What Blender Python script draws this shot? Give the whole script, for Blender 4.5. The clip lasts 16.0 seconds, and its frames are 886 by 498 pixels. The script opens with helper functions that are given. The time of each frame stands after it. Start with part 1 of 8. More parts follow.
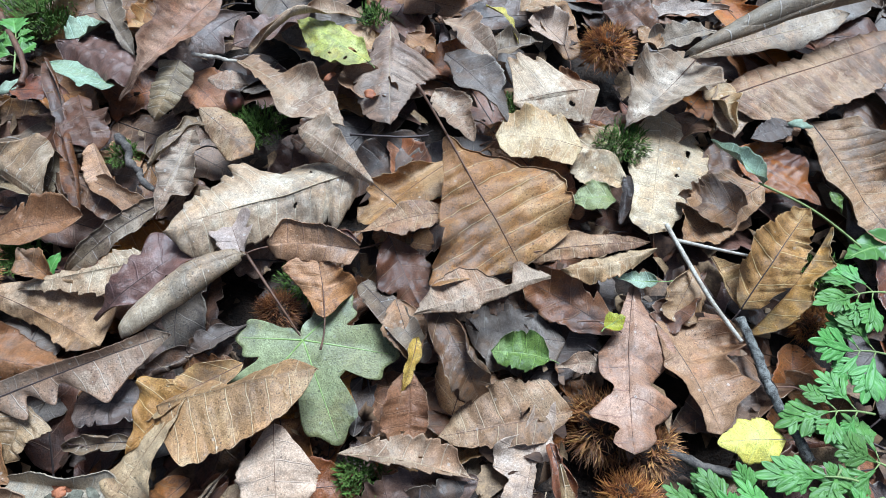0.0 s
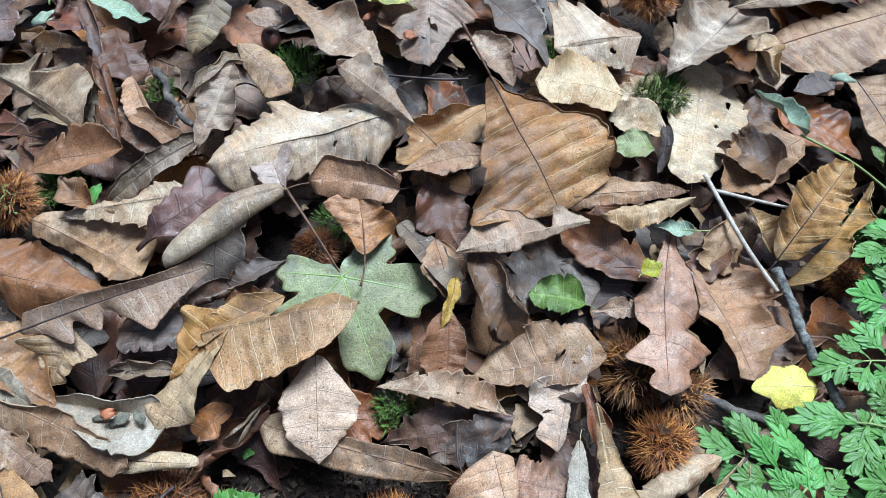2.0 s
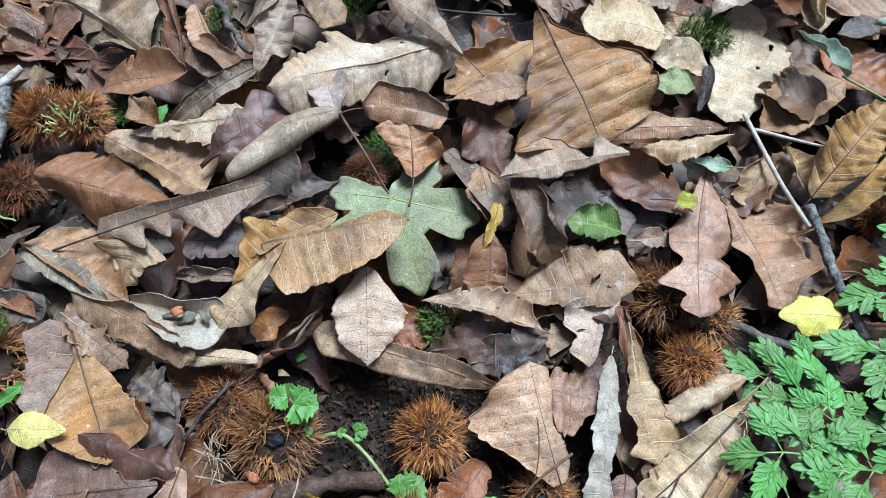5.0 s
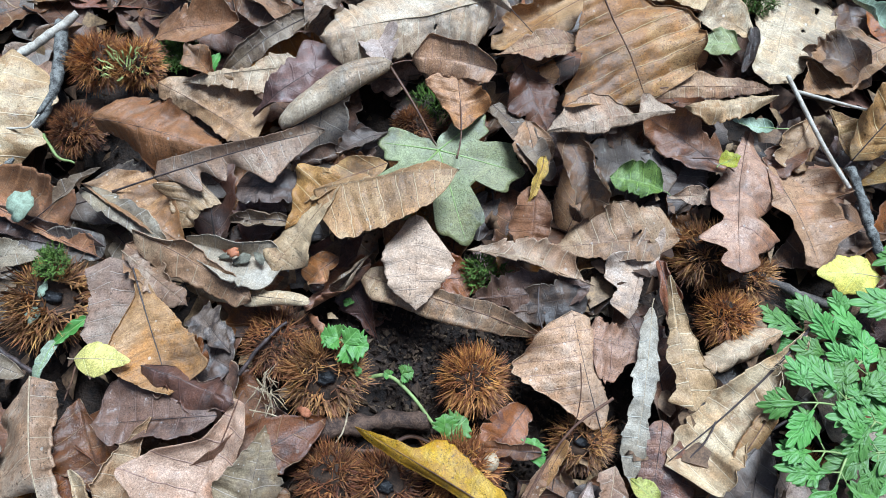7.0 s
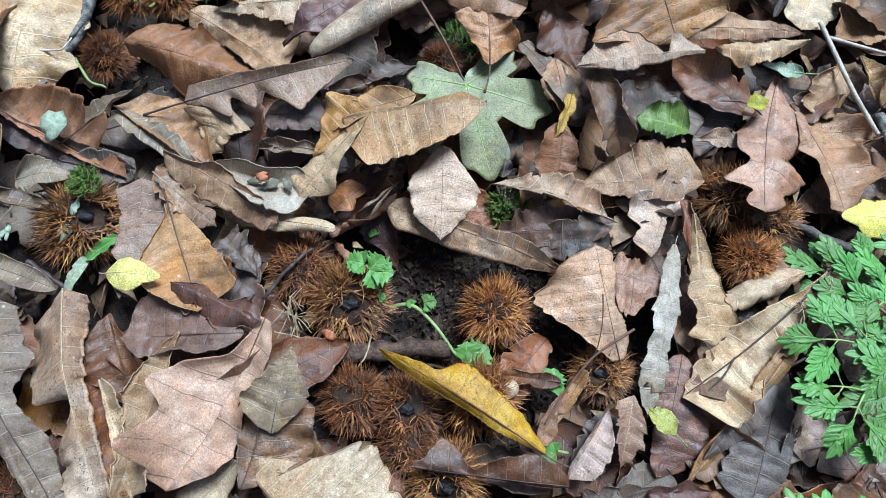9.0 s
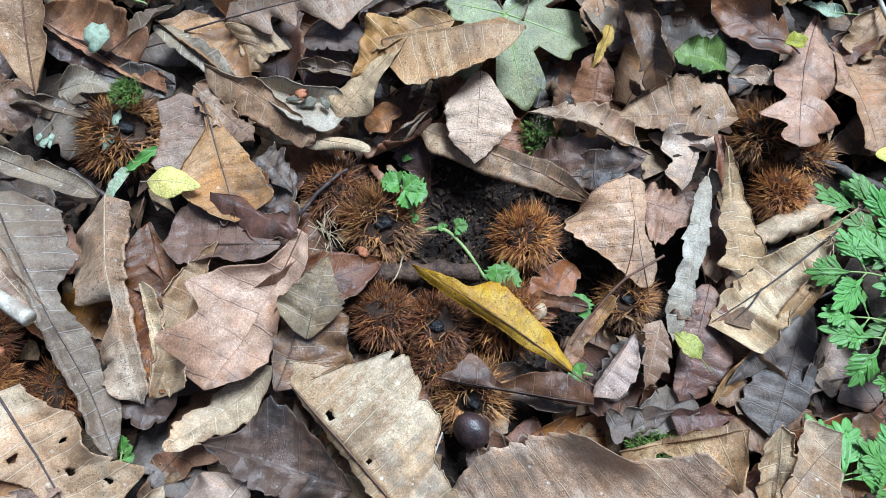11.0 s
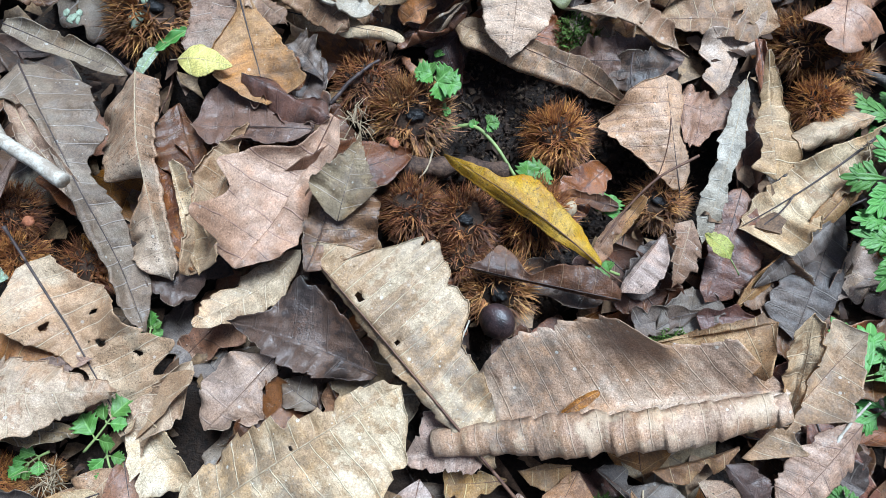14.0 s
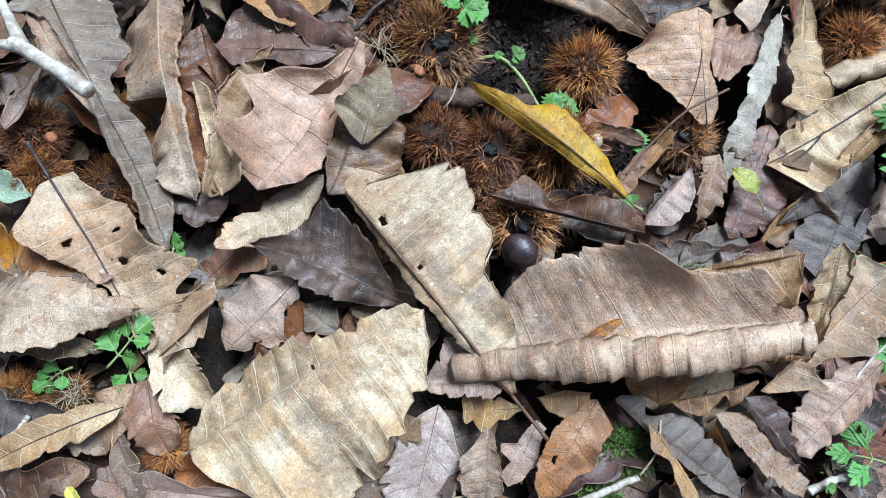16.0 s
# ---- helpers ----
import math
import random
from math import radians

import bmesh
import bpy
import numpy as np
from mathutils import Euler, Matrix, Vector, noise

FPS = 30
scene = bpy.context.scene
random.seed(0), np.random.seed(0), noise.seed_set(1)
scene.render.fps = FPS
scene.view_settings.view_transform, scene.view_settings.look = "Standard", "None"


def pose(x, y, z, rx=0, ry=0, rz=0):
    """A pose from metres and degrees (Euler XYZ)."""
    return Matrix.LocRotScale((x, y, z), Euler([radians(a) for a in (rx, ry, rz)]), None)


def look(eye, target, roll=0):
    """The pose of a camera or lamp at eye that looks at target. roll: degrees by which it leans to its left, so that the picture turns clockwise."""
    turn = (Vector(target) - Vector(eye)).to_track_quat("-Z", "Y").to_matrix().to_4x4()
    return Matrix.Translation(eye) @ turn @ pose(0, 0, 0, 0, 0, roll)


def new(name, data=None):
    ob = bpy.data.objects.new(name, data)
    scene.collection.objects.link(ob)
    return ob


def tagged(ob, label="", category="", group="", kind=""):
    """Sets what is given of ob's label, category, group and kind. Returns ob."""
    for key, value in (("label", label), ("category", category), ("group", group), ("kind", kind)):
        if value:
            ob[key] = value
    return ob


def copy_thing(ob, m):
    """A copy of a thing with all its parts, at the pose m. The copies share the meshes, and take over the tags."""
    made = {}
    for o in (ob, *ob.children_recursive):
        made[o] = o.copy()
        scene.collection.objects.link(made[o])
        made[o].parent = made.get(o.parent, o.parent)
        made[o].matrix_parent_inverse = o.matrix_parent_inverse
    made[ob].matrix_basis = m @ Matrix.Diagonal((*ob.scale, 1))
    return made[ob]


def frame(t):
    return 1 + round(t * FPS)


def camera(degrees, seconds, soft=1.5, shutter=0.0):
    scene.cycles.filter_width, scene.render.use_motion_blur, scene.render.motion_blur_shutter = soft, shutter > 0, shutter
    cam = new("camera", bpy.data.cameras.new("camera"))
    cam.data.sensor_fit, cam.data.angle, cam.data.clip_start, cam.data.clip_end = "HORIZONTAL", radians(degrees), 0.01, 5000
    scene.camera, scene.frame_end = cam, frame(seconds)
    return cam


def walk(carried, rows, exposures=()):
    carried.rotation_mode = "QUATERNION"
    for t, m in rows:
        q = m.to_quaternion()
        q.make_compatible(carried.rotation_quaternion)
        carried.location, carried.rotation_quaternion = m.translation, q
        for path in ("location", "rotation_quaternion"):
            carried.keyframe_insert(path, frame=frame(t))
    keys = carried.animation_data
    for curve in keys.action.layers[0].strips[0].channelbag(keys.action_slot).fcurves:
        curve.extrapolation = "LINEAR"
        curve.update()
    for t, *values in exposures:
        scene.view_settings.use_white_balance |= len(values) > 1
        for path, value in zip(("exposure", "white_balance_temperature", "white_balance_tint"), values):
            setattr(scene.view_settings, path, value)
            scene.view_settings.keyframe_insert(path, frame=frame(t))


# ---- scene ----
cam = camera(69.7, 16.0, soft=0.6)
METRES, EYE, TILT, LEAN, TURN = 0.25, 0.44, -60.0, 0.0, 0.0
PATH = [
    (0, (0.005, 0.04, 0.406), (0.007, 0.941, -1.38), 3.9),
    (0.5, (0.002, 0.037, 0.406), (0.005, 0.913, -1.392), 4.3),
    (1, (0.0, 0.031, 0.403), (-0.003, 0.891, -1.403), 4.4),
    (1.5, (-0.008, 0.026, 0.401), (-0.012, 0.866, -1.414), 4.7),
    (2, (-0.018, 0.021, 0.398), (-0.017, 0.833, -1.429), 5.5),
    (2.5, (-0.02, 0.015, 0.398), (-0.029, 0.805, -1.44), 5.3),
    (3, (-0.023, 0.011, 0.402), (-0.041, 0.773, -1.447), 5.1),
    (3.5, (-0.02, 0.003, 0.405), (-0.052, 0.746, -1.452), 4.4),
    (4, (-0.022, -0.004, 0.406), (-0.066, 0.73, -1.454), 3.7),
    (6.5, (-0.044, -0.034, 0.411), (-0.12, 0.619, -1.478), 2.3),
    (7, (-0.051, -0.04, 0.412), (-0.126, 0.594, -1.483), 2.6),
    (7.5, (-0.052, -0.05, 0.408), (-0.135, 0.579, -1.489), 2.2),
    (8, (-0.052, -0.058, 0.407), (-0.138, 0.552, -1.496), 2.2),
    (8.5, (-0.054, -0.065, 0.407), (-0.139, 0.526, -1.502), 2.5),
    (9, (-0.056, -0.075, 0.405), (-0.147, 0.502, -1.508), 2.2),
    (11.5, (-0.064, -0.122, 0.399), (-0.168, 0.364, -1.538), 1.7),
    (12, (-0.064, -0.128, 0.397), (-0.166, 0.341, -1.545), 1.9),
    (12.5, (-0.065, -0.132, 0.396), (-0.163, 0.322, -1.549), 2.5),
    (13, (-0.07, -0.142, 0.393), (-0.161, 0.293, -1.557), 3.1),
    (13.5, (-0.071, -0.148, 0.393), (-0.154, 0.263, -1.563), 3.8),
    (14, (-0.071, -0.159, 0.388), (-0.148, 0.229, -1.573), 4.3),
    (14.5, (-0.073, -0.166, 0.386), (-0.145, 0.2, -1.579), 4.8),
    (15, (-0.074, -0.175, 0.384), (-0.144, 0.174, -1.584), 5.0),
    (15.5, (-0.075, -0.182, 0.383), (-0.143, 0.147, -1.589), 4.9),
    (16, (-0.075, -0.188, 0.381), (-0.139, 0.118, -1.595), 5.1),
]
walk(cam, [(t, look(eye, target, roll)) for t, eye, target, roll in PATH])


# ---- light: a bright overcast sky seen through bare trees ----
world = bpy.data.worlds.new("overcast_sky")
scene.world = world
world.use_nodes = True
wn = world.node_tree.nodes
sky = wn.new("ShaderNodeTexSky")
sky.sky_type, sky.sun_disc = "NISHITA", False
sky.sun_elevation, sky.sun_rotation = radians(62), radians(19)
sky.air_density, sky.dust_density, sky.ozone_density = 1.0, 1.5, 1.0
wn["Background"].inputs["Strength"].default_value = 0.062
world.node_tree.links.new(sky.outputs[0], wn["Background"].inputs["Color"])

sun = new("sun", bpy.data.lights.new("sun", "SUN"))
sun.data.energy, sun.data.angle, sun.data.color = 5.0, radians(24), (0.63, 0.805, 1.0)
sun.matrix_world = look((0.35, 1.0, 2.0), (0, 0, 0))
scene.view_settings.exposure = 0.90


# ---- node helpers ----
class Tree:
    """A small helper that adds nodes to one material."""

    def __init__(self, name):
        self.mat = bpy.data.materials.new(name)
        self.mat.use_nodes = True
        self.t = self.mat.node_tree
        self.bsdf = self.t.nodes["Principled BSDF"]

    def put(self, sock, value):
        if isinstance(value, bpy.types.NodeSocket):
            self.t.links.new(value, sock)
        elif isinstance(value, (tuple, list)) and len(value) == 3 and sock.type == "RGBA":
            sock.default_value = (*value, 1)
        else:
            sock.default_value = value

    def node(self, kind, out=0, operation="", ease="", data="", blend="", feature="", **ins):
        n = self.t.nodes.new(kind)
        if operation:
            n.operation = operation
        if ease:
            n.interpolation_type = ease
        if data:
            n.data_type = data
        if blend:
            n.blend_type = blend
        if feature:
            n.feature = feature
        for k, v in ins.items():
            self.put(n.inputs[int(k[1:])] if k[0] == "i" and k[1:].isdigit() else n.inputs[k], v)
        return n.outputs[out]

    def math(self, op, a, b=0.0, c=0.0):
        return self.node("ShaderNodeMath", operation=op, i0=a, i1=b, i2=c)

    def step(self, x, lo, hi):
        return self.node("ShaderNodeMapRange", ease="SMOOTHSTEP", i0=x, i1=lo, i2=hi, i3=0.0, i4=1.0)

    def mix(self, fac, a, b, blend="MIX"):
        return self.node("ShaderNodeMix", out=2, data="RGBA", blend=blend, i0=fac, i6=a, i7=b)

    def noise(self, vec, scale, detail=4.0, rough=0.6):
        return self.node("ShaderNodeTexNoise", Vector=vec, Scale=scale, Detail=detail, Roughness=rough)

    def coords(self):
        """Object coordinates, shifted by each object's own random number."""
        obj = self.node("ShaderNodeTexCoord", out=3)
        rnd = self.node("ShaderNodeObjectInfo", out=5)
        shift = self.node("ShaderNodeVectorMath", operation="SCALE", i0=(31.0, 17.0, 23.0), Scale=rnd)
        return self.node("ShaderNodeVectorMath", operation="ADD", i0=obj, i1=shift), rnd

    def bump(self, height, strength, distance, normal=None):
        n = self.t.nodes.new("ShaderNodeBump")
        n.inputs["Strength"].default_value, n.inputs["Distance"].default_value = strength, distance
        self.put(n.inputs["Height"], height)
        if normal is not None:
            self.put(n.inputs["Normal"], normal)
        return n.outputs[0]

    def done(self, color, rough, normal=None, spec=0.4):
        self.put(self.bsdf.inputs["Base Color"], color)
        self.put(self.bsdf.inputs["Roughness"], rough)
        self.bsdf.inputs["Specular IOR Level"].default_value = spec
        if normal is not None:
            self.put(self.bsdf.inputs["Normal"], normal)
        return self.mat


def leaf_material(name, base, stain, vein, amount=0.5, spots=0.5, rough=0.55, dust=0.3, spec=0.6, glow=0.0, sat=1.05):
    """Dry or fresh leaf: bleached and warm zones, crisp brown blotches, side veins along the first UV axis, rungs between them, dark specks."""
    k = Tree(name)
    co, rnd = k.coords()
    tc = k.node("ShaderNodeTexCoord", out=2)
    along = k.node("ShaderNodeSeparateXYZ", out=0, i0=tc)
    signed = k.node("ShaderNodeSeparateXYZ", out=1, i0=tc)
    across = k.math("ABSOLUTE", signed)
    mid = k.noise(co, 130.0, 5.0, 0.65)
    fine = k.noise(co, 800.0, 3.0, 0.7)
    grain = k.noise(co, 1900.0, 2.0, 0.6)
    half = k.math("MULTIPLY", k.math("GREATER_THAN", signed, 0.0), 0.37)
    wander = k.math("MULTIPLY_ADD", k.math("SUBTRACT", k.noise(co, 30.0, 2.0, 0.5), 0.5), 0.7, k.math("ADD", along, half))
    off = k.math("PINGPONG", wander, 0.5)
    side = k.math("MULTIPLY", k.math("SUBTRACT", 1.0, k.step(off, 0.010, 0.034)), k.step(k.noise(co, 40.0, 3.0, 0.6), 0.30, 0.46))
    ridge = k.math("SUBTRACT", 1.0, k.step(off, 0.0, 0.22))
    # warm and bleached zones with soft borders
    warm = (min(1.0, base[0] * 1.04), base[1] * 0.78, base[2] * 0.58)
    pale = tuple(min(0.92, 0.70 * c * f + 0.30 * d) for c, f, d in zip(base, (1.28, 1.34, 1.40), (0.56, 0.52, 0.48)))
    zone = k.noise(co, 15.0, 5.0, 0.6)
    col = k.mix(k.math("MULTIPLY", k.step(zone, 0.50, 0.66), 0.6), base, pale)
    col = k.mix(k.math("MULTIPLY", k.step(k.noise(co, 26.0, 6.0, 0.62), 0.48, 0.64), 0.75), col, warm)
    # whole parts of a blade stay brown while the rest bleaches
    turned = k.step(k.math("MULTIPLY_ADD", k.math("SUBTRACT", mid, 0.5), 0.2, k.noise(co, 9.0, 5.0, 0.6)), 0.53 - 0.14 * amount, 0.62 - 0.14 * amount)
    col = k.mix(k.math("MULTIPLY", turned, 0.82), col, tuple(0.35 * a + 0.65 * b for a, b in zip(warm, stain)))
    # the blade is browner beside its veins and towards its margin
    col = k.mix(k.math("MULTIPLY", ridge, 0.22), col, tuple(0.5 * a + 0.5 * b for a, b in zip(base, stain)))
    wobble = k.math("MULTIPLY_ADD", k.math("SUBTRACT", k.noise(co, 55.0, 5.0, 0.65), 0.5), 0.9, across)
    col = k.mix(k.math("MULTIPLY", k.step(wobble, 0.74, 1.06), 0.6), col, tuple(0.35 * a + 0.65 * b for a, b in zip(warm, stain)))
    # blotches of rot with crisp edges, dark ones inside them
    rot = k.math("MULTIPLY_ADD", k.math("SUBTRACT", mid, 0.5), 0.45, k.noise(co, 22.0, 7.0, 0.66))
    cloud = k.math("MULTIPLY_ADD", k.math("SUBTRACT", fine, 0.5), 0.3, k.noise(co, 42.0, 7.0, 0.7))
    col = k.mix(k.math("MULTIPLY", k.step(cloud, 0.46, 0.58), 0.5), col, tuple(0.45 * a + 0.55 * b for a, b in zip(base, stain)))
    col = k.mix(k.math("MULTIPLY", k.step(rot, 0.615 - 0.22 * amount, 0.67 - 0.22 * amount), 0.8), col, stain)
    col = k.mix(k.math("MULTIPLY", k.step(rot, 0.70 - 0.2 * amount, 0.76 - 0.2 * amount), 0.65), col, tuple(0.45 * c for c in stain))
    # tissue mottling
    col = k.mix(1.0, col, k.mix(k.step(mid, 0.28, 0.72), (0.76, 0.74, 0.72), (1.18, 1.18, 1.18)), "MULTIPLY")
    col = k.mix(1.0, col, k.mix(k.step(fine, 0.3, 0.7), (0.75, 0.73, 0.71), (1.18, 1.18, 1.18)), "MULTIPLY")
    col = k.mix(1.0, col, k.mix(k.step(grain, 0.32, 0.68), (0.70, 0.68, 0.66), (1.22, 1.22, 1.22)), "MULTIPLY")
    # small veins run like rungs between the side veins
    rung = k.node("ShaderNodeCombineXYZ", i0=k.math("MULTIPLY", wander, 2.6), i1=k.math("MULTIPLY_ADD", k.noise(co, 90.0, 2.0, 0.5), 0.8, k.math("MULTIPLY", across, 11.0)),
                  i2=k.math("MULTIPLY_ADD", half, 30.0, k.math("MULTIPLY", rnd, 50.0)))
    web = k.math("SUBTRACT", 1.0, k.step(k.node("ShaderNodeTexVoronoi", feature="DISTANCE_TO_EDGE", Vector=rung, Scale=1.0), 0.0, 0.08))
    col = k.mix(k.math("MULTIPLY", web, 0.22), col, stain)
    col = k.mix(k.math("MULTIPLY", side, 0.75), col, vein)
    # pale line painted along the margin in places, for light shining through thin edges
    lit_edge = k.math("MULTIPLY", k.step(across, 0.95, 0.985), k.step(k.noise(co, 60.0, 4.0, 0.6), 0.50, 0.60))
    col = k.mix(k.math("MULTIPLY", lit_edge, 0.4), col, tuple(min(0.75, 0.35 * c + 0.55 * d) for c, d in zip(base, (0.74, 0.60, 0.42))))
    # specks of mould in three sizes, denser in places, and a few pale flecks
    where = k.math("MULTIPLY", k.step(k.noise(co, 28.0, 4.0, 0.6), 0.54 - 0.2 * spots, 0.66 - 0.2 * spots), k.math("MULTIPLY_ADD", k.math("FRACT", k.math("MULTIPLY", rnd, 7.3)), 0.8, 0.3))
    # grey mould in sooty clouds
    soot = k.math("MULTIPLY", k.step(k.noise(co, 13.0, 3.0, 0.5), 0.56 - 0.08 * spots, 0.66 - 0.08 * spots), k.step(k.math("MULTIPLY_ADD", k.math("SUBTRACT", grain, 0.5), 0.5, k.noise(co, 75.0, 6.0, 0.75)), 0.46, 0.56))
    col = k.mix(k.math("MULTIPLY", soot, min(0.6, 0.55 * spots)), col, (0.085, 0.078, 0.07))
    for scale, most, power in ((190.0, 0.16, 0.8), (480.0, 0.26, 0.8), (950.0, 0.40, 0.75)):
        dot = k.t.nodes.new("ShaderNodeTexVoronoi")
        k.put(dot.inputs["Vector"], co)
        dot.inputs["Scale"].default_value = scale
        pick = k.node("ShaderNodeSeparateXYZ", out=0, i0=dot.outputs["Color"])
        size = k.math("MULTIPLY", k.step(pick, 0.45, 1.0), most)
        hit = k.math("MULTIPLY", k.math("LESS_THAN", dot.outputs["Distance"], size), where)
        col = k.mix(k.math("MULTIPLY", hit, power if spots else 0.0), col, tuple(c * 0.25 for c in stain))
        if scale < 500:
            fleck = k.math("MULTIPLY", k.math("LESS_THAN", pick, 0.06), k.math("LESS_THAN", dot.outputs["Distance"], 0.2))
            col = k.mix(k.math("MULTIPLY", fleck, dust), col, (0.70, 0.70, 0.64))
    film = k.step(k.noise(co, 48.0, 7.0, 0.75), 0.60, 0.70)
    col = k.mix(k.math("MULTIPLY", film, 0.7 * dust), col, (0.56, 0.55, 0.51))
    col = k.node("ShaderNodeHueSaturation", Hue=k.math("MULTIPLY_ADD", rnd, 0.020, 0.488), Saturation=k.math("MULTIPLY_ADD", k.math("FRACT", k.math("MULTIPLY", rnd, 13.7)), 0.24, sat - 0.12), Value=k.math("MULTIPLY_ADD", rnd, 0.40, 0.86), Color=col)
    n1 = k.bump(k.math("ADD", k.math("MULTIPLY", web, 0.10), k.math("ADD", k.math("MULTIPLY", ridge, -0.22), k.math("MULTIPLY", side, 0.4))), 0.8, 0.0010)
    n2 = k.bump(k.math("ADD", k.math("MULTIPLY", fine, 0.6), k.math("MULTIPLY", mid, 1.8)), 0.7, 0.0008, n1)
    r = k.math("ADD", max(rough, 0.32) - 0.22, k.math("MULTIPLY", k.math("ADD", mid, zone), 0.22))
    m = k.done(col, r, n2, min(spec, 0.5))
    # thin blades let some light through
    tr = k.t.nodes.new("ShaderNodeBsdfTranslucent")
    k.t.links.new(col, tr.inputs["Color"])
    mx = k.t.nodes.new("ShaderNodeMixShader")
    mx.inputs[0].default_value = 0.06 + glow
    k.t.links.new(k.bsdf.outputs[0], mx.inputs[1])
    k.t.links.new(tr.outputs[0], mx.inputs[2])
    k.t.links.new(mx.outputs[0], k.t.nodes["Material Output"].inputs["Surface"])
    return m


def fresh_material(name, base, light):
    """Living green leaf: soft mottling, paler veins, a waxy gloss, light shining through."""
    k = Tree(name)
    co, rnd = k.coords()
    tc = k.node("ShaderNodeTexCoord", out=2)
    along = k.node("ShaderNodeSeparateXYZ", out=0, i0=tc)
    across = k.math("ABSOLUTE", k.node("ShaderNodeSeparateXYZ", out=1, i0=tc))
    col = k.mix(k.step(k.noise(co, 4.0, 4.0, 0.6), 0.35, 0.65), tuple(0.72 * c for c in base), base)
    fork = k.math("PINGPONG", k.math("MULTIPLY_ADD", across, -0.6, along), 0.5)
    rib = k.math("MAXIMUM", k.math("SUBTRACT", 1.0, k.step(across, 0.03, 0.12)), k.math("MULTIPLY", k.math("SUBTRACT", 1.0, k.step(fork, 0.02, 0.10)), 0.5))
    col = k.mix(k.math("MULTIPLY", rib, 0.7), col, light)
    col = k.node("ShaderNodeHueSaturation", Hue=k.math("MULTIPLY_ADD", rnd, 0.03, 0.485), Saturation=1.0, Value=k.math("MULTIPLY_ADD", rnd, 0.5, 0.75), Color=col)
    n = k.bump(k.math("SUBTRACT", k.noise(co, 9.0, 3.0, 0.6), k.math("MULTIPLY", rib, 0.6)), 0.6, 0.0006)
    m = k.done(col, 0.48, n, 0.5)
    tr = k.t.nodes.new("ShaderNodeBsdfTranslucent")
    k.t.links.new(col, tr.inputs["Color"])
    mx = k.t.nodes.new("ShaderNodeMixShader")
    mx.inputs[0].default_value = 0.18
    k.t.links.new(k.bsdf.outputs[0], mx.inputs[1])
    k.t.links.new(tr.outputs[0], mx.inputs[2])
    k.t.links.new(mx.outputs[0], k.t.nodes["Material Output"].inputs["Surface"])
    return m


def plain_material(name, base, dark, scale=90.0, rough=0.7, relief=0.001, spec=0.3, island=0.0, stretch=1.0):
    """Bark, soil, spines and the like: two scales of noise between two colours, with relief."""
    k = Tree(name)
    co, rnd = k.coords()
    a = k.noise(co, scale, 6.0, 0.65)
    b = k.noise(co, scale * 6, 3.0, 0.7)
    col = k.mix(k.step(k.math("ADD", a, k.math("MULTIPLY", k.math("SUBTRACT", b, 0.5), 0.6)), 0.32, 0.7), dark, base)
    if island:
        ri = k.node("ShaderNodeNewGeometry", out=8)
        col = k.node("ShaderNodeHueSaturation", Hue=k.math("MULTIPLY_ADD", ri, 0.03, 0.485), Saturation=1.0,
                     Value=k.math("MULTIPLY_ADD", ri, island * 2, 1.0 - island), Color=col)
    n = k.bump(k.math("ADD", a, k.math("MULTIPLY", b, 0.4)), 0.8, relief)
    return k.done(col, rough, n, spec)


